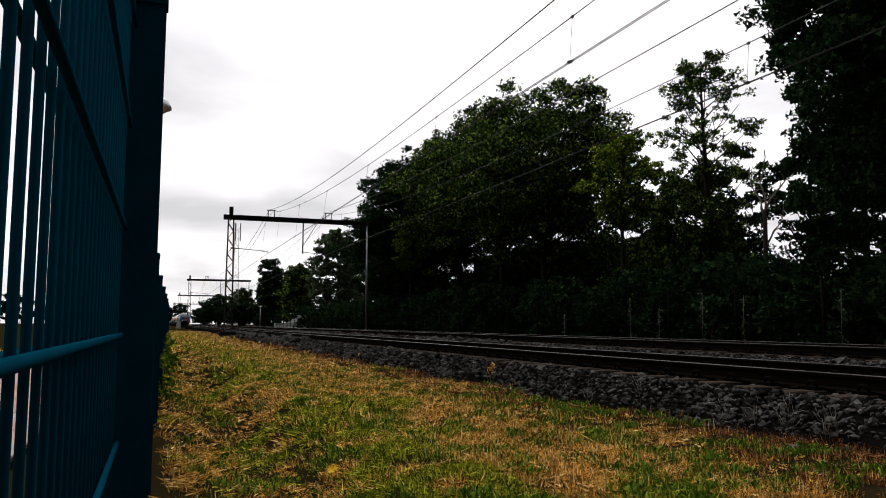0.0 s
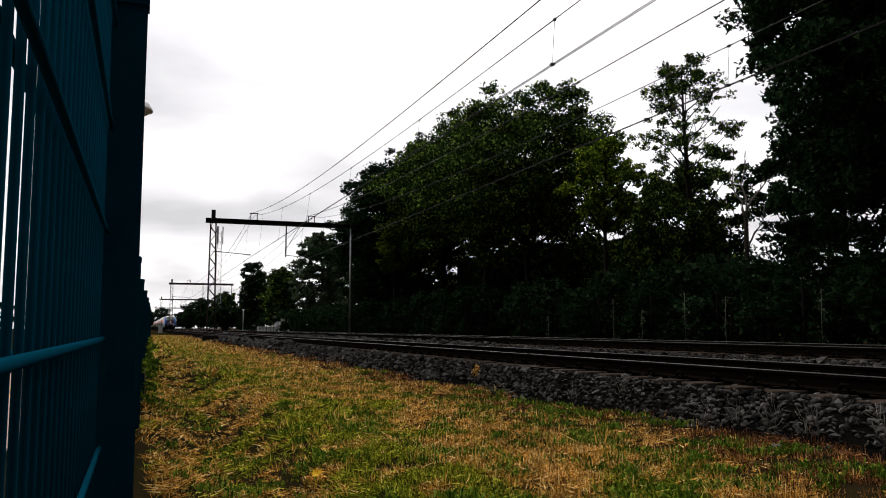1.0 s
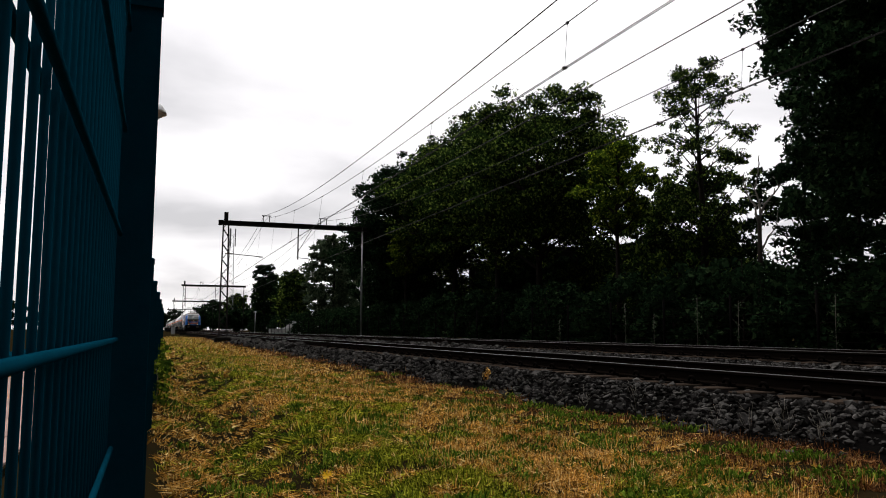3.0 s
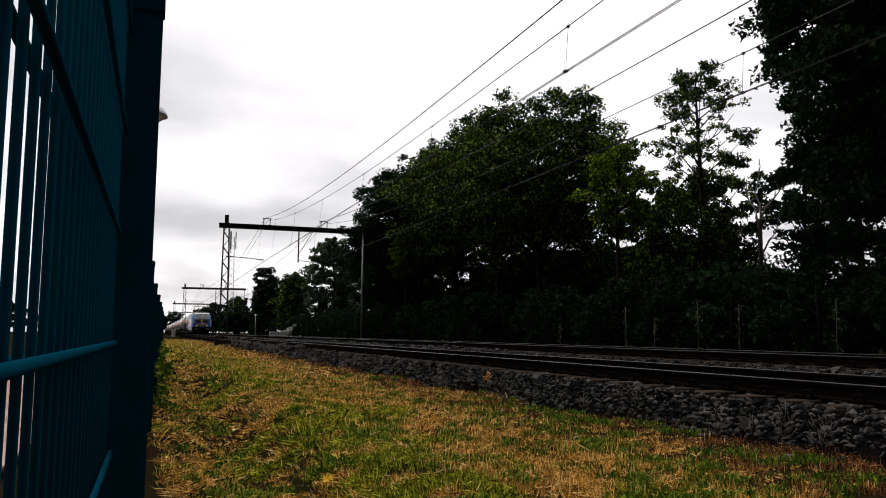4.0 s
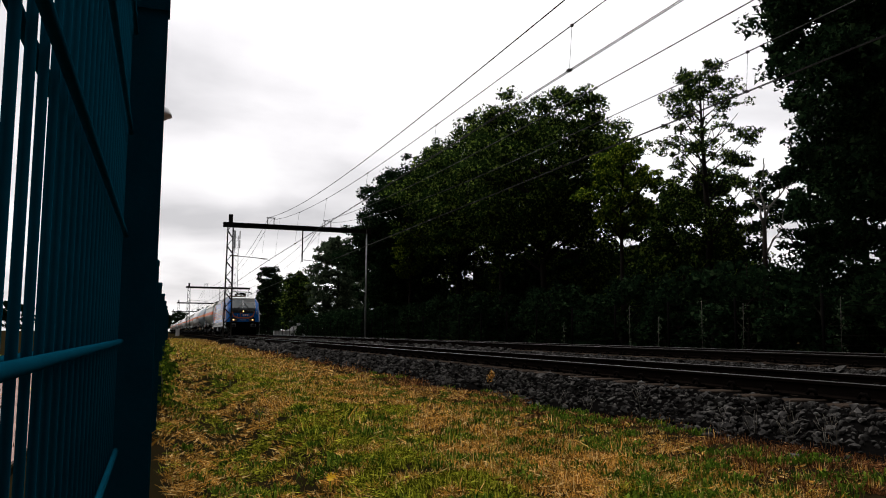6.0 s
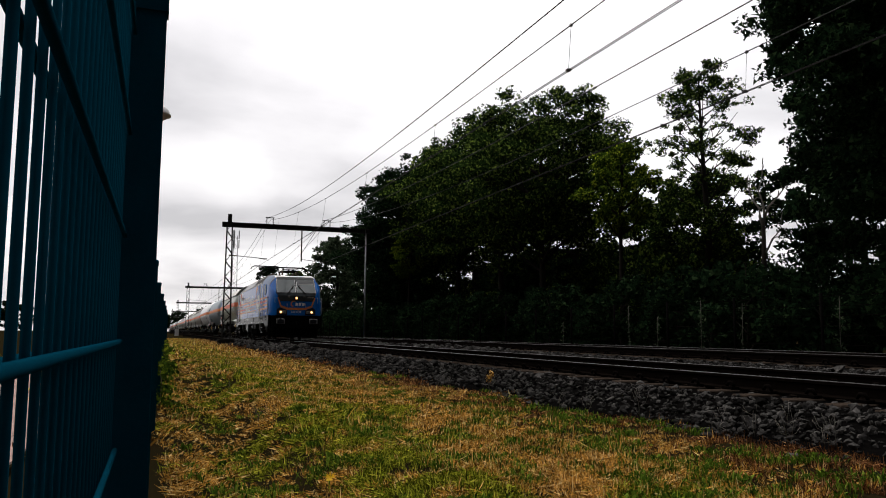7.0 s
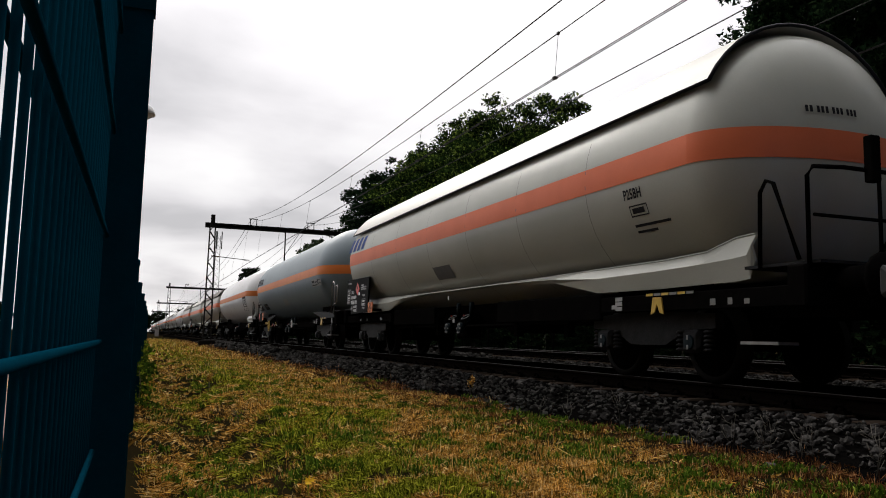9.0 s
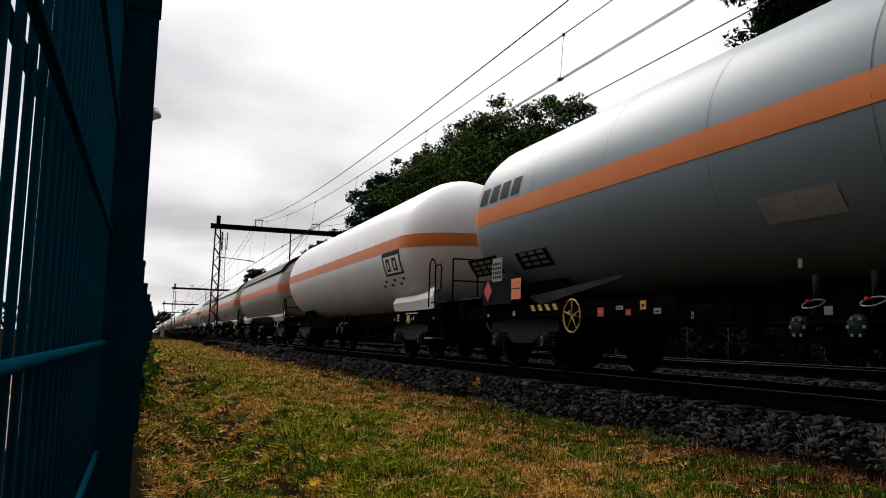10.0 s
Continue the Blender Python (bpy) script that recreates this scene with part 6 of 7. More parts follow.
    for y in (L / 2 - 0.06, L / 2 + 0.60):
        v = Geo().tube([(-0.95, y, 1.15), (-0.95, y, 0.85), (-1.12, y, 0.66)], 0.05, 8)
        v.turn([(0.0, -1.21), (0.11, -1.21), (0.11, -1.15), (0.05, -1.14)], 12, (0, y, 0.64), "x")
        vp = part("discharge_valve", v, PAINT["teal"], o, "dark teal discharge flange")
        for a in range(6):
            c, s = math.cos(a * 1.047), math.sin(a * 1.047)
            part("flange_bolt", Geo().box(-1.225, -1.21, y + 0.085 * c - 0.014, y + 0.085 * c + 0.014, 0.64 + 0.085 * s - 0.014, 0.64 + 0.085 * s + 0.014), PAINT["lens"], vp)
        tl = [(-1.12 + 0.07 * math.sin(a * 0.524), y - 0.1 + 0.12 * math.cos(a * 0.524), 0.86 + 0.045 * math.sin(a * 0.524)) for a in range(13)]
        part("valve_wheel", Geo().tube(tl, 0.009, 5, caps=False), PAINT["lens"], vp)
        part("wheel_knob", Geo().tube([(-1.12, y - 0.02, 0.89), (-1.14, y - 0.08, 0.885)], 0.016, 6), PAINT["red"], vp)
    part("valve_tag", plate(L / 2 + 0.2, L / 2 + 0.3, 0.75, 0.83, -1.2), PAINT["lens"], o)
    part("valve_tag", plate(L / 2 + 0.54, L / 2 + 0.59, 1.2, 1.29, -1.2), PAINT["lens"], o)
    # data board, hazard plates, lettering
    if kind == "cream":
        bo = part("data_board", Geo().slab([(15.04, 1.08), (16.75, 1.05), (16.76, 1.34), (17.19, 1.34), (17.19, 2.02), (14.91, 2.0)], -1.44, -1.40), PAINT["board"], o, "black data board with white lettering bars")
        def frame_bars(u, v, w, h, d=0.012):
            return [(u, v, w, d), (u, v + h - d, w, d), (u, v + d, d, h - 2 * d), (u + w - d, v + d, d, h - 2 * d)]
        for u, v, w, h in ((0.03, 0.605, 0.31, 0.095), (0.03, 0.41, 0.31, 0.18), (0.03, 0.295, 0.31, 0.10), (0.68, 0.06, 0.40, 0.17), (1.58, 0.20, 0.37, 0.19)):
            inner = [(u + 0.04 + 0.075 * i, v + 0.03, 0.045, h - 0.06) for i in range(int((w - 0.06) / 0.075))] if h < 0.12 else [(u + 0.04, v + 0.03 + 0.08 * i, w - 0.1, 0.04) for i in range(2)]
            part("board_frame", on_side(*bars(frame_bars(u, v, w, h) + inner), 17.19, 1.05, -1.4425), PAINT["lens"], bo)
        part("board_number", on_side(*bars([(0.08 * i + (0.05 if i > 3 else 0), 0, 0.055, 0.10) for i in range(7)]), 16.72, 1.325, -1.4425), PAINT["lens"], bo)
        part("board_number", on_side(*bars([(0.075 * i + (0.03 if i > 1 else 0), 0, 0.05, 0.085) for i in range(7)]), 16.71, 1.47, -1.4425), PAINT["lens"], bo)
        part("web_line", on_side(*bars([(0.045 * i, -0.012 if i % 5 == 2 else 0, 0.03, 0.03) for i in range(10)]), 17.12, 1.90, -1.4425), PAINT["lens"], bo)
        for row in range(3):
            part("load_table", on_side(*bars([(0.09 * i, 0, 0.065, 0.035) for i in range(3 if row == 2 else 6)]), 15.69, 1.68 + 0.055 * row, -1.4425), PAINT["lens"], bo)
        for txt, y, z, w, h in (("33", 16.71, 1.61, 0.10, 0.085), ("RIV", 16.58, 1.61, 0.15, 0.085), ("Zags", 16.75, 1.165, 0.19, 0.11), ("Propan", 15.54, 1.495, 0.24, 0.075), ("Propan", 15.53, 1.15, 0.23, 0.075)):
            co, f = lettering(txt, w, h)
            part("board_lettering", on_side(co, f, y, z, -1.4425), PAINT["lens"], bo, "pale lettering reading " + txt)
        part("small_notice", Geo().box(-1.4435, -1.441, 15.83, 15.95, 1.55, 1.63), PAINT["white"], bo)
        part("hazard_diamond", Geo().slab([(16.07, 1.56), (15.87, 1.73), (16.07, 1.90), (16.27, 1.73)], -1.444, -1.441), PAINT["red"], bo, "red hazard diamond")
        part("flame_sign", Geo().slab([(16.03, 1.72), (16.02, 1.76), (16.07, 1.82), (16.12, 1.76), (16.11, 1.72)], -1.4465, -1.4445), PAINT["ink"], bo)
        hz = part("hazard_plate", Geo().slab([(14.53, 1.06), (14.94, 1.06), (14.94, 1.32), (14.53, 1.32)], -1.45, -1.435), PAINT["plate"], o, "orange hazard plate with black figures")
        for txt, z, w in (("23", 1.205, 0.15), ("1077", 1.075, 0.33)):
            co, f = lettering(txt, w, 0.10)
            part("figures", on_side(co, f, 14.735 + w / 2, z, -1.454), PAINT["ink"], hz, "black figures " + txt)
        part("divider", plate(14.53, 14.94, 1.185, 1.196, -1.454), PAINT["ink"], hz)
        part("plate_bracket", Geo().box(-1.435, -1.15, 14.65, 14.85, 1.10, 1.16), PAINT["under"], o)
        for i in range(4):
            co, f = strip(0, 0, 0.28, 0.36, 6)
            part("emblem_bar", on_side(co, f, 17.0 - 0.42 * i, 2.78, r=r, zc=zc, slant=0.35), PAINT["navy"], tk, "blue slanted emblem bar")
        co, f = lettering("P25BH", 0.36, 0.13)
        part("type_code", on_side(co, f, 3.22, 2.18, r=r, zc=zc), PAINT["ink"], tk, "black type lettering P25BH")
        co, f = bars([(0, 0.0, 0.36, 0.015), (0, 0.12, 0.36, 0.015), (0, 0, 0.015, 0.135), (0.345, 0, 0.015, 0.135), (0.05, 0.035, 0.24, 0.065), (0, -0.12, 0.7, 0.03), (0, -0.19, 0.4, 0.028)])
        part("capacity_mark", on_side(co, f, 3.16, 1.97, r=r, zc=zc), PAINT["ink"], tk)
        co, f = bars([(0.052 * i + 0.03 * ((i + 1) // 3), 0, 0.034, 0.075) for i in range(11)])
        def head_y(x, z):
            return y0 + head * (1 - math.sqrt(max(0.0, 1 - (x * x + (z - zc) ** 2) / r ** 2))) - 0.012
        part("end_number", Geo().add([(-0.56 + u, head_y(-0.56 + u, 2.90 + v), 2.90 + v) for u, v in co], f), PAINT["ink"], tk)
        part("notice_patch", on_side(*strip(0, 0, 0.95, 0.25, 5), 10.4, 1.64, r=r, zc=zc), PAINT["seam"], tk, "pale faded notice patch")
    if kind == "slate":
        for i in range(4):
            co, f = strip(0, 0, 0.3, 0.3, 5)
            part("emblem_bar", on_side(co, f, 17.1 - 0.42 * i, 2.80, r=r, zc=zc, slant=0.1), PAINT["ink"], tk, "dark emblem bar")
        sg = part("data_label", on_side(*strip(0, 0, 1.5, 0.24, 4), 3.8, 2.10, r=r, zc=zc), PAINT["label"], tk, "pale data label")
        part("label_lettering", on_side(*bars([(0.06, 0.13, 0.4, 0.07), (0.56, 0.12, 0.3, 0.04), (0.92, 0.06, 0.16, 0.16), (1.16, 0.07, 0.28, 0.03), (1.16, 0.18, 0.28, 0.03), (0.06, 0.03, 0.8, 0.03)]), 3.8, 2.10, r=r + 0.002, zc=zc), PAINT["ink"], tk)
        for k in range(2):
            part("notice_patch", on_side(*strip(0.49 * k, 0, 0.48, 0.25, 5), 10.42, 1.66, r=r, zc=zc), PAINT["label"], tk, "pale notice patch")
        for ya, yb, za, zb in ((16.7, 18.0, 1.62, 1.92), (14.9, 16.0, 1.62, 1.88)):
            part("data_panel", on_side(*strip(0, 0, yb - ya, zb - za, 6), yb, za, r=r, zc=zc), PAINT["board"], tk, "black data panel")
            part("panel_lettering", on_side(*bars([(0.15 + 0.3 * (i % 3), 0.04 + 0.08 * (i // 3), 0.22, 0.045) for i in range(9)]), yb, za, r=r + 0.002, zc=zc), PAINT["lens"], tk)
        bd = part("card_board", Geo().box(-1.36, -1.33, 16.0, 17.2, 1.05, 1.5, 0.01), PAINT["board"], o)
        part("data_card", plate(16.35, 16.75, 1.45, 1.85, -1.38), PAINT["label"], o, "pale data card")
        part("card_lettering", on_side(*bars([(0.03 + 0.09 * (i % 4), 0.04 + 0.075 * (i // 4), 0.07, 0.045) for i in range(16)]), 16.75, 1.46, -1.3835), PAINT["ink"], o)
        part("hazard_plate", plate(15.65, 16.0, 1.12, 1.46, -1.37), PAINT["plate"], bd, "orange hazard plate")
        part("divider", plate(15.65, 16.0, 1.285, 1.30, -1.3735), PAINT["ink"], bd)
        part("hazard_diamond", Geo().slab([(16.95, 1.12), (16.77, 1.30), (16.95, 1.48), (17.13, 1.30)], -1.372, -1.368), PAINT["red"], bd, "red hazard diamond")
        handwheel(o, -1.32, 14.1, 0.82, 0.235, "yellow")
        handwheel(o, -1.2, 8.8, 0.88, 0.14, "white")
        for y, z, w, h, c in ((13.35, 0.80, 0.16, 0.12, "red"), (12.9, 0.88, 0.16, 0.05, "label"), (12.72, 0.80, 0.12, 0.08, "red"), (12.4, 0.87, 0.12, 0.11, "yellow"), (12.1, 0.81, 0.14, 0.07, "label"), (11.5, 0.74, 0.04, 0.08, "lens")):
            part("label_plate", plate(y, y + w, z, z + h, -1.265), PAINT[c], o)
            part("label_mark", plate(y + w * 0.25, y + w * 0.75, z + h * 0.3, z + h * 0.6, -1.2685), PAINT["label" if c == "red" else "ink"], o)
        hh = Geo().turn([(0.30, 0.3), (0.30, 0.0), (0.265, -0.015), (0.255, 0.0), (0.02, 0.01)], 24, (-0.34, 1.37, 2.06))
        mh = part("manhole", hh, PAINT["under"], tk, "dark round manhole ring on the tank end")
        part("manhole_handle", Geo().tube([(-0.49, 1.37, 2.08), (-0.49, 1.33, 2.04), (-0.19, 1.33, 2.04), (-0.19, 1.37, 2.08)], 0.012, 5), PAINT["lens"], mh)
    if kind == "bright":
        part("pictogram_frame", on_side(*strip(0, 0, 1.45, 0.56, 7), 4.25, 1.95, r=r, zc=zc), PAINT["ink"], tk, "black framed pictogram")
        part("pictogram_ground", on_side(*strip(0.12, 0.05, 1.21, 0.4, 5), 4.25, 1.95, r=r + 0.002, zc=zc), PAINT["white"], tk)
        for u, wd in ((0.26, 0.30), (0.76, 0.34)):
            part("pictogram", on_side(*strip(u, 0.10, wd, 0.30, 5), 4.25, 1.95, r=r + 0.004, zc=zc), PAINT["ink"], tk)
            part("pictogram_core", on_side(*strip(u + wd * 0.3, 0.15, wd * 0.4, 0.17, 5), 4.25, 1.95, r=r + 0.006, zc=zc), PAINT["white"], tk)
        part("small_marks", on_side(*bars([(0.35 * i, 0.1 * (i % 2), 0.2, 0.05) for i in range(6)]), 4.9, 1.72, r=r, zc=zc), PAINT["ink"], tk)
    return o


SEQ = [("cream", 18.5), ("slate", 18.9), ("bright", 19.4), ("beige", 18.5)]
FIRST, at_y = {}, 18.75
for kind, L in SEQ:
    FIRST[kind] = (make_wagon(at_y, L, kind, True), L)
    TRAIN.append((FIRST[kind][0], at_y))
    at_y += L
for kind in ("cream", "beige", "bright", "cream", "beige", "cream", "bright", "slate", "cream", "beige", "bright", "cream", "cream", "beige", "bright", "cream", "slate", "cream"):
    ob, L = FIRST[kind]
    TRAIN.append((copy_thing(ob, pose(TRACK_X, 0, 0)), at_y))
    at_y += L


# ---- ballast stones ----
def bed_z(x):
    pts = bed_profile()
    return np.interp(x, [p[0] for p in pts], [p[1] for p in pts])


def make_stones():
    rng = np.random.default_rng(3)
    zones = [(4.2, 5.62, 2.6, 9, 0.053, 0.0245), (4.2, 5.62, 9, 16, 0.057, 0.0262), (4.25, 5.62, 16, 32, 0.078, 0.037), (4.3, 5.62, 32, 70, 0.14, 0.08),
             (5.62, 8.35, 4.5, 18, 0.10, 0.034), (8.3, 9.65, 5, 22, 0.064, 0.029), (8.3, 9.65, 22, 60, 0.13, 0.065), (9.65, 12.2, 8, 24, 0.14, 0.036), (4.2, 5.62, -3, 2.6, 0.11, 0.045), (5.62, 9.65, -3, 4.5, 0.2, 0.05)]
    P, S = [], []
    for x0, x1, y0, y1, d, s in zones:
        # loosely packed: one stone to a cell, the near-black bed as shade in the gaps, and a few lying on top
        gx, gy = np.meshgrid(np.arange(x0, x1, d), np.arange(y0, y1, d))
        x, y = gx.ravel() + rng.uniform(-0.42, 0.42, gx.size) * d, gy.ravel() + rng.uniform(-0.42, 0.42, gx.size) * d
        n = len(x)
        keep = ((x > 4.55 + 0.18 * np.sin(y * 1.7) + rng.normal(0, 0.09, n)) | (rng.random(n) < 0.12)) & (rng.random(n) < 0.66)
        x, y = x[keep], y[keep]
        z = bed_z(x) + rng.uniform(-0.2, 1.3, len(x)) * s + np.where((x > 5.5) & (x < 8.4), -0.05, 0.0) + np.where(x > 9.65, -0.04, 0.0)
        P.append(np.stack([x, y, z], 1))
        S.append(s * rng.lognormal(-0.04, 0.34, len(x)))
    P, S = np.concatenate(P), np.concatenate(S)
    n = len(P)
    # a knocked-about twenty-sided lump, flattened
    gr = (1 + 5 ** 0.5) / 2
    ico = np.array([(-1, gr, 0), (1, gr, 0), (-1, -gr, 0), (1, -gr, 0), (0, -1, gr), (0, 1, gr), (0, -1, -gr), (0, 1, -gr), (gr, 0, -1), (gr, 0, 1), (-gr, 0, -1), (-gr, 0, 1)]) / 1.7
    v = ico[None] * rng.uniform(0.5, 1.35, (n, 1, 3)) * rng.uniform(0.58, 1.28, (n, 12, 1))
    q = rng.normal(size=(n, 4))
    q /= np.linalg.norm(q, axis=1)[:, None]
    w, a, b, c = q.T
    R = np.stack([1 - 2 * (b * b + c * c), 2 * (a * b - c * w), 2 * (a * c + b * w), 2 * (a * b + c * w), 1 - 2 * (a * a + c * c), 2 * (b * c - a * w),
                  2 * (a * c - b * w), 2 * (b * c + a * w), 1 - 2 * (a * a + b * b)], 1).reshape(n, 3, 3)
    v = np.einsum("nij,nkj->nki", R, v)
    v[:, :, 2] *= 0.75
    v = v * S[:, None, None] + P[:, None, :]
    f = np.array([(0, 11, 5), (0, 5, 1), (0, 1, 7), (0, 7, 10), (0, 10, 11), (1, 5, 9), (5, 11, 4), (11, 10, 2), (10, 7, 6), (7, 1, 8),
                  (3, 9, 4), (3, 4, 2), (3, 2, 6), (3, 6, 8), (3, 8, 9), (4, 9, 5), (2, 4, 11), (6, 2, 10), (8, 6, 7), (9, 8, 1)])
    F = (np.arange(n)[:, None, None] * 12 + f[None]).reshape(-1, 3)
    ob = new("ballast_stones", np_mesh("ballast_stones", v.reshape(-1, 3), F, M["stone"], False))
    tagged(ob, "loose angular grey ballast stones beside the sleepers", "ballast", kind="stuff")


make_stones()


# ---- grass ----
def vnoise(x, y, s, seed):
    """Smooth value noise on arrays."""
    r = np.random.default_rng(seed).random((64, 64))
    u, v = x * s, y * s
    i, j = np.floor(u).astype(int), np.floor(v).astype(int)
    a, b = u - i, v - j
    a, b = a * a * (3 - 2 * a), b * b * (3 - 2 * b)
    g = lambda p, q: r[p % 64, q % 64]
    return (g(i, j) * (1 - a) + g(i + 1, j) * a) * (1 - b) + (g(i, j + 1) * (1 - a) + g(i + 1, j + 1) * a) * b


def make_grass():
    """Clumps of blades leaning outwards, the clump choosing straw, green or rust-brown, with bare gaps between."""
    rng = np.random.default_rng(9)
    pools = {"straw": [], "grass": [], "rust_grass": []}
    zones = [(0.0, 4.9, 3.4, 7.0, 1050, 18, 0.0062, 0.030, 0.020), (-0.05, 4.9, 7.0, 14.0, 560, 15, 0.0096, 0.030, 0.026), (-0.05, 5.0, 14.0, 30.0, 150, 12, 0.018, 0.042, 0.045),
             (-0.05, 5.2, 30.0, 95.0, 34, 10, 0.045, 0.065, 0.12), (-5.0, -0.2, -6.0, 30.0, 16, 8, 0.03, 0.10, 0.1), (-0.15, 4.9, -6.0, 3.4, 45, 11, 0.018, 0.055, 0.045)]
    for x0, x1, y0, y1, d, per, w, h, sig in zones:
        m = int((x1 - x0) * (y1 - y0) * d)
        cx, cy = rng.uniform(x0, x1, m), rng.uniform(y0, y1, m)
        toe = 4.5 + 0.25 * np.sin(cy * 1.3) + 0.2 * vnoise(cx, cy, 1.1, 4)
        patch = vnoise(cx, cy * 0.8, 1.5, 1) * 0.45 + vnoise(cx, cy, 3.7, 2) * 0.55
        greenish = patch + 0.07 * np.clip((cy - 10) / 12, 0, 1) + 0.15 * np.exp(-((cx - 1.35 - 0.02 * cy) / 0.65) ** 2) - 0.05 * (cx < 0.5) - 0.15 * np.clip((cx - 2.6) / 1.0, 0, 1) + rng.normal(0, 0.07, m)
        rusty = (cx - toe) * 0.5 + 0.46 + 0.16 * np.clip((7.5 - cy) / 3, 0, 1) * (cx > 2.2) + rng.normal(0, 0.2, m) + 0.35 * (vnoise(cx, cy, 1.6, 6) - 0.5) + 0.26 * np.exp(-((cx - 0.55) / 0.5) ** 2)
        ccls = np.where(rusty > 0.12, 2, np.where(greenish > np.where(cx > 1.9, 0.655, 0.60), 1, 0))
        keep = (cx < toe + rng.normal(0, 0.15, m)) & ~((vnoise(cx, cy, 3.0, 7) < np.where(cx < 1.15, 0.61, np.where(cx > 3.0, 0.46, 0.36))) & (rng.random(m) < 0.75))
        keep &= ~((cx < 0.98) & (vnoise(cx, cy * 0.7, 2.1, 8) < 0.50) & (rng.random(m) < 0.40))
        keep &= ~((cx > 3.4 + 0.3 * np.sin(cy * 0.9)) & (rng.random(m) < 0.62))
        cx, cy, ccls = cx[keep], cy[keep], ccls[keep]
        big = rng.lognormal(0.0, 0.42, len(cx))
        flat = rng.random(len(cx)) < np.where(cx < 1.1, 0.45, 0.09)
        n = len(cx) * per
        rep = lambda a: np.repeat(a, per)
        ox, oy = rng.normal(0, sig, n) * rep(big), rng.normal(0, sig, n) * rep(big)
        x, y, cls = rep(cx) + ox, rep(cy) + oy, rep(ccls)
        cz = np.array([ground_z(a, b) if b < 90 else GROUND_Z for a, b in zip(cx.tolist(), cy.tolist())])
        zg = rep(cz)
        ln = h * rep(big) * rng.uniform(0.45, 1.5, n) * np.where(cls == 1, 0.8, 1.0)
        lying = rep(flat) & (rng.random(n) < 0.8) | (rng.random(n) < 0.07)
        out = np.hypot(ox, oy) / (sig * rep(big))
        tilt = np.where(lying, rng.uniform(1.1, 1.5, n), np.clip(0.12 + 0.3 * out + rng.normal(0, 0.32, n), 0, 1.45))
        ln = np.where(lying, ln * 1.25, ln)
        comb = rep(rng.uniform(0, 6.283, len(cx)))
        az = np.where(lying, comb + rng.normal(0, 0.5, n), np.arctan2(oy, ox) + rng.normal(0, 0.6, n))
        dx, dy, dz = np.sin(tilt) * np.cos(az), np.sin(tilt) * np.sin(az), np.cos(tilt)
        fa = rng.uniform(0, 6.283, n)
        wd = w * 0.5 * rng.uniform(0.6, 1.5, n)
        base = np.stack([x, y, zg + np.where(lying, 0.025 * rng.random(n), -0.005)], 1)
        side = np.stack([np.cos(fa) * wd, np.sin(fa) * wd, np.where(lying, wd, 0)], 1)
        tip = base + np.stack([dx, dy, dz], 1) * ln[:, None]
        tri = np.stack([base - side, base + side, tip], 1)
        for k, name in enumerate(("straw", "grass", "rust_grass")):
            pools[name].append(tri[cls == k])
    for name, label in (("straw", "dry straw-coloured mown grass"), ("grass", "short green grass among the straw"), ("rust_grass", "rust-brown withered grass beside the ballast")):
        t = np.concatenate(pools[name])
        ob = new("grass", np_mesh("grass", t.reshape(-1, 3), np.arange(len(t) * 3).reshape(-1, 3), M[name]))
        tagged(ob, label, "grass", kind="stuff")


make_grass()


# ---- weeds, stems and the yellow flower ----
def weed_leaves(g, seed, n, h, spread, w, x, y):
    rng = random.Random(seed)
    z = ground_z(x, y)
    for _ in range(n):
        a, t = rng.uniform(0, 6.283), rng.uniform(0.25, 1.1)
        bx, by = x + rng.gauss(0, spread * 0.4), y + rng.gauss(0, spread * 0.4)
        l = h * rng.uniform(0.5, 1.2)
        d = (math.sin(t) * math.cos(a), math.sin(t) * math.sin(a), math.cos(t))
        s = (-math.sin(a) * w * rng.uniform(0.6, 1.3), math.cos(a) * w, 0)
        m = [bx + d[0] * l * 0.55, by + d[1] * l * 0.55, z + d[2] * l * 0.6]
        e = [bx + d[0] * l, by + d[1] * l, z + d[2] * l * 0.75]
        g.add([(bx, by, z - 0.01), (m[0] - s[0], m[1] - s[1], m[2]), e, (m[0] + s[0], m[1] + s[1], m[2])], [(0, 1, 2, 3)])


WEEDS = [(60, 0.10, 0.12, 0.005), (36, 0.075, 0.09, 0.010), (80, 0.08, 0.20, 0.006)]
TUFTS = Geo()


def plant_weed(k, x, y, turn):
    weed_leaves(TUFTS, int(turn * 100), *WEEDS[k], x, y)


rng_w = random.Random(17)
KNOWN = [(0, 1.917, 8.05), (0, 2.481, 4.69), (1, 1.781, 8.66), (2, 1.25, 5.35), (0, 1.5, 5.0), (2, 1.05, 9.3), (1, 1.1, 5.9), (2, 1.9, 5.6), (0, 3.0, 5.6), (1, 3.35, 6.4), (1, 2.4, 7.0),
         (2, 2.7, 10.5), (1, 1.35, 8.2), (2, 0.75, 10.2), (1, 0.45, 7.6), (0, 3.4, 4.9), (2, 1.4, 12.0)]
for k, x, y in KNOWN:
    plant_weed(k, x, y, rng_w.uniform(0, 360))
for _ in range(380):
    y = 3.4 + 24 * rng_w.random() ** 1.5
    plant_weed(rng_w.randrange(3), min(4.4, max(0.15, rng_w.gauss(1.9, 1.1))), y, rng_w.uniform(0, 360))
for _ in range(90):
    plant_weed(rng_w.randrange(3), rng_w.uniform(3.0, 4.5), 4.0 + 7.5 * rng_w.random() ** 1.3, rng_w.uniform(0, 360))
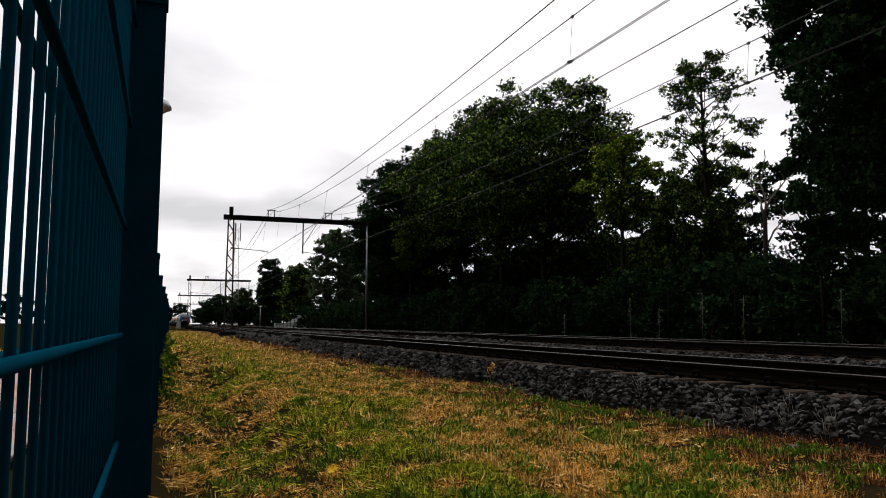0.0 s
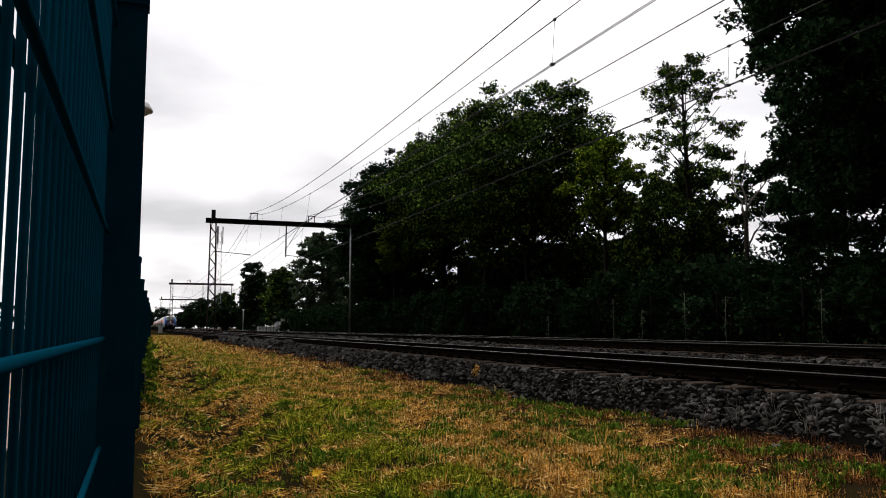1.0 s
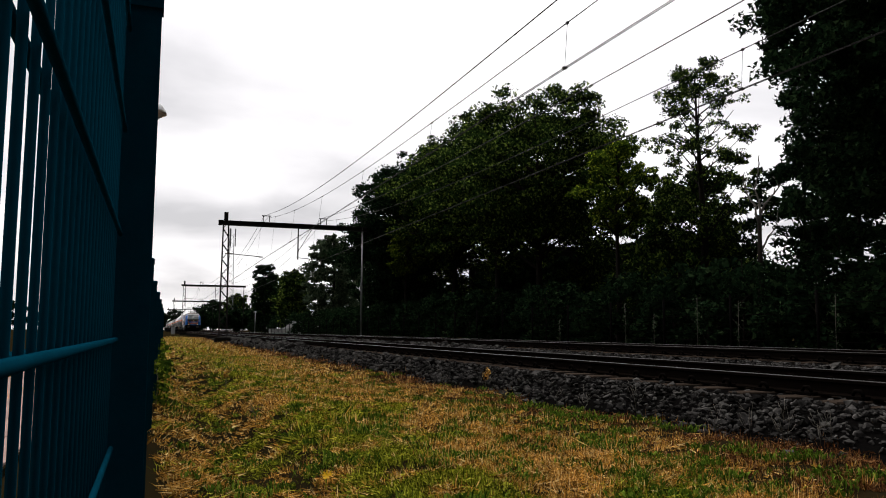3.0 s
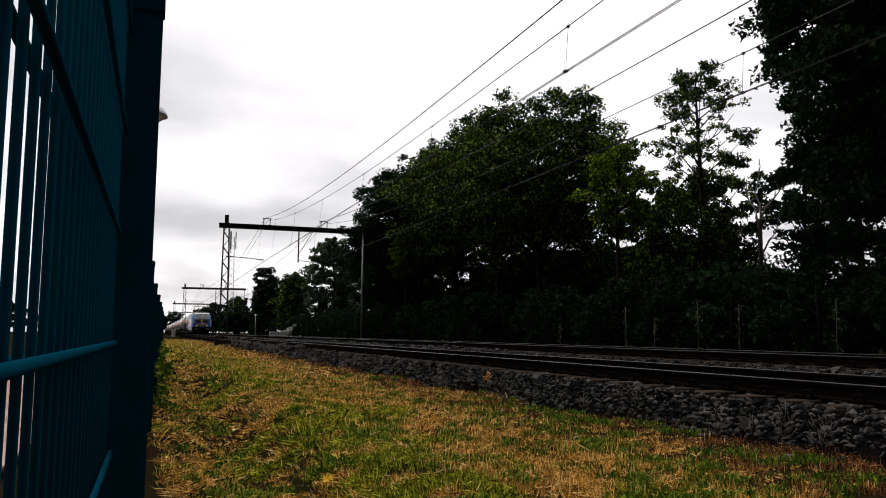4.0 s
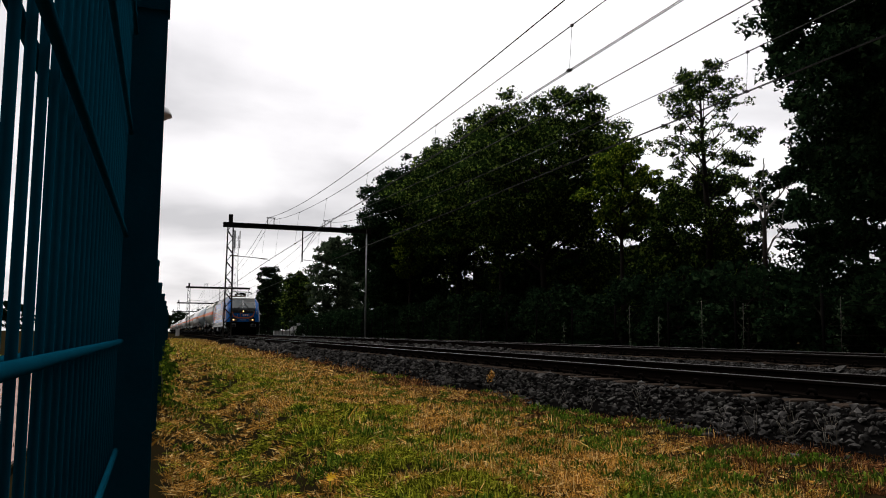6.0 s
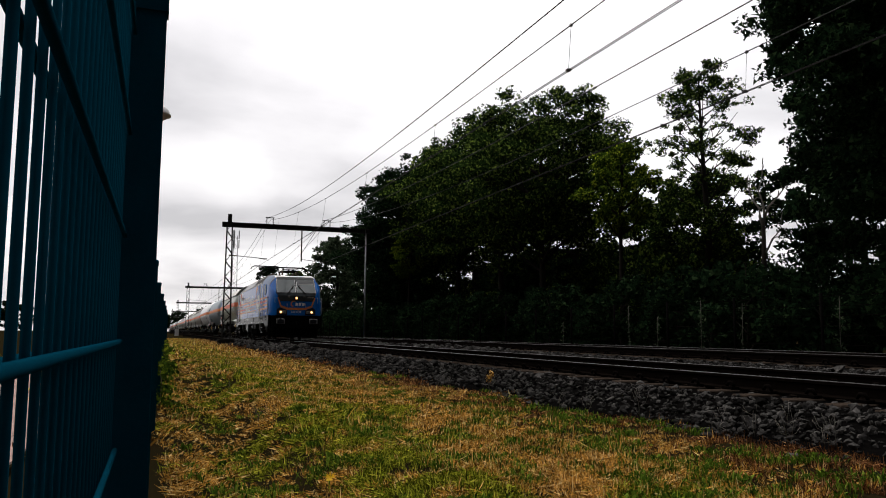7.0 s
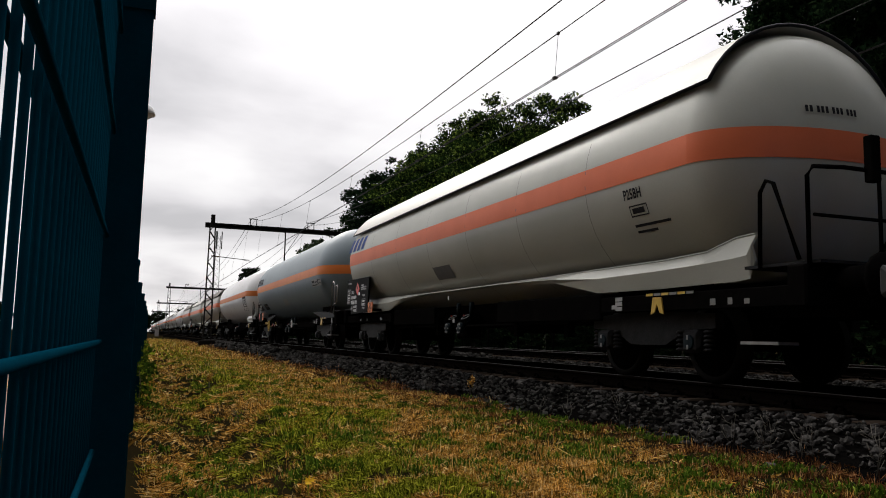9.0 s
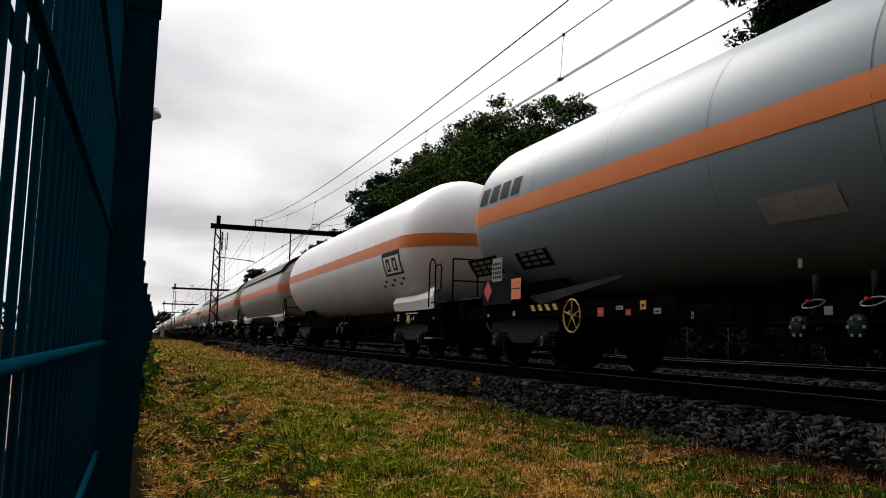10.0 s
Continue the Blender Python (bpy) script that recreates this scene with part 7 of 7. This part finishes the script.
tagged(new("weed_tufts", mesh_of("weed_tufts", TUFTS, M["weed"])), "small fresh green weed tufts in the dry grass", "weeds", kind="stuff")


def make_flower(x, y):
    f = thing("yellow_flower", "yellow dandelion-like flower in the dry grass", "flower", m=pose(x, y, ground_z(x, y)))
    part("stem", Geo().tube([(0, 0, 0), (0.01, 0, 0.09)], 0.003, 5), M["weed"], f)
    rng = random.Random(6)
    for i in range(9):
        a, l, w = 2 * math.pi * i / 9 + rng.uniform(-0.2, 0.2), rng.uniform(0.028, 0.044), rng.uniform(0.006, 0.010)
        c, s, up = math.cos(a), math.sin(a), rng.uniform(0.0, 0.02)
        g = Geo().add([(0, 0, 0), (l * 0.55 * c + w * s, l * 0.55 * s - w * c, up * 0.6), (l * c, l * s, up), (l * 0.55 * c - w * s, l * 0.55 * s + w * c, up * 0.6)], [(0, 1, 2, 3)])
        part("petal", g, M["flower"], f, "", pose(0.01, -0.01, 0.085, 34, -12, 0))


make_flower(0.918, 5.255)


def make_stalk(x, y, h, seed, head):
    rng = random.Random(seed)
    s = thing("dry_stalk", "withered brown weed stalk beside the ballast", "weed", "dry stalks", m=pose(x, y, ground_z(min(x, 4.4), y)))
    g = Geo()
    g.tube([(0, 0, 0), (rng.uniform(-0.04, 0.04), rng.uniform(-0.04, 0.04), h * 0.6), (rng.uniform(-0.08, 0.08), 0, h)], [0.004, 0.003, 0.002], 4)
    part("stem", g, M["dead"], s)
    for k in range(7):
        z = h * rng.uniform(0.2, 0.95)
        a = rng.uniform(0, 6.283)
        part("twig", Geo().tube([(0, 0, z), (0.05 * math.cos(a), 0.05 * math.sin(a), z + 0.02), (0.09 * math.cos(a), 0.09 * math.sin(a), z + rng.uniform(0.02, 0.12))], 0.002, 3), M["dead"], s)
    if head:
        v, f = leaves([(0, 0, h * 0.85), (0.02, 0, h * 0.95)], [0.06, 0.05], 40, 0.018, np.random.default_rng(seed), 1.4)
        part("seed_head", np_mesh("seed_head", v, f, M["straw"]), None, s)


for k, (x, y, h, hd) in enumerate(((4.35, 10.9, 0.30, True), (0.95, 9.0, 0.22, False), (1.0, 13.5, 0.3, True), (4.3, 12.5, 0.22, False), (4.45, 9.0, 0.25, False), (4.5, 6.2, 0.24, False), (4.6, 5.5, 0.28, False),
                                  (4.55, 5.0, 0.3, False), (4.7, 4.6, 0.28, False), (4.4, 5.3, 0.26, False), (4.6, 5.9, 0.22, False), (4.5, 7.4, 0.3, False), (4.35, 8.2, 0.2, False), (4.65, 5.2, 0.2, False), (4.45, 4.4, 0.3, False))):
    make_stalk(x, y, h, 40 + k, hd)


def make_creeper(y, n, top, seed):
    rng = random.Random(seed)
    c = thing("creeper", "green creeper growing up the fence foot", "climbing plant", "creepers on the fence", m=pose(-0.03, y, GROUND_Z))
    cs = [(rng.uniform(-0.05, 0.16), rng.uniform(-0.4, 0.4), rng.uniform(0.0, top)) for _ in range(n)]
    v, f = leaves(cs, [0.07] * n, 9, 0.034, np.random.default_rng(seed), 1.0)
    part("leaves", np_mesh("leaves", v, f, M["leaf_yellow"]), None, c)
    part("stem", Geo().tube([(0, 0, 0), (0.02, 0.05, top * 0.5), (-0.02, 0, top)], 0.005, 4), M["dead"], c)


for k, (y, n, top) in enumerate(((10.5, 26, 0.5), (12.5, 34, 0.6), (15.5, 40, 0.7), (18.5, 40, 0.75))):
    make_creeper(y, n, top, 70 + k)


# ---- the train runs past ----
def motions():
    for ob, offset in TRAIN:
        walk(ob, [(t, pose(TRACK_X, loco_y(t) + offset, 0)) for t in (0.0, 1.5, 3.0, 4.0, 5.0, 5.5, 6.0, 6.5, 7.0, 7.5, 7.75, 8.0, 8.25, 8.5, 9.0, 9.5, 10.0)])
    for ob, y, r, turn in WHEELS:
        walk(ob, [(k / 30, pose(0, y, r) @ Matrix.Rotation(radians(turn * k), 4, "X")) for k in range(301)])


motions()
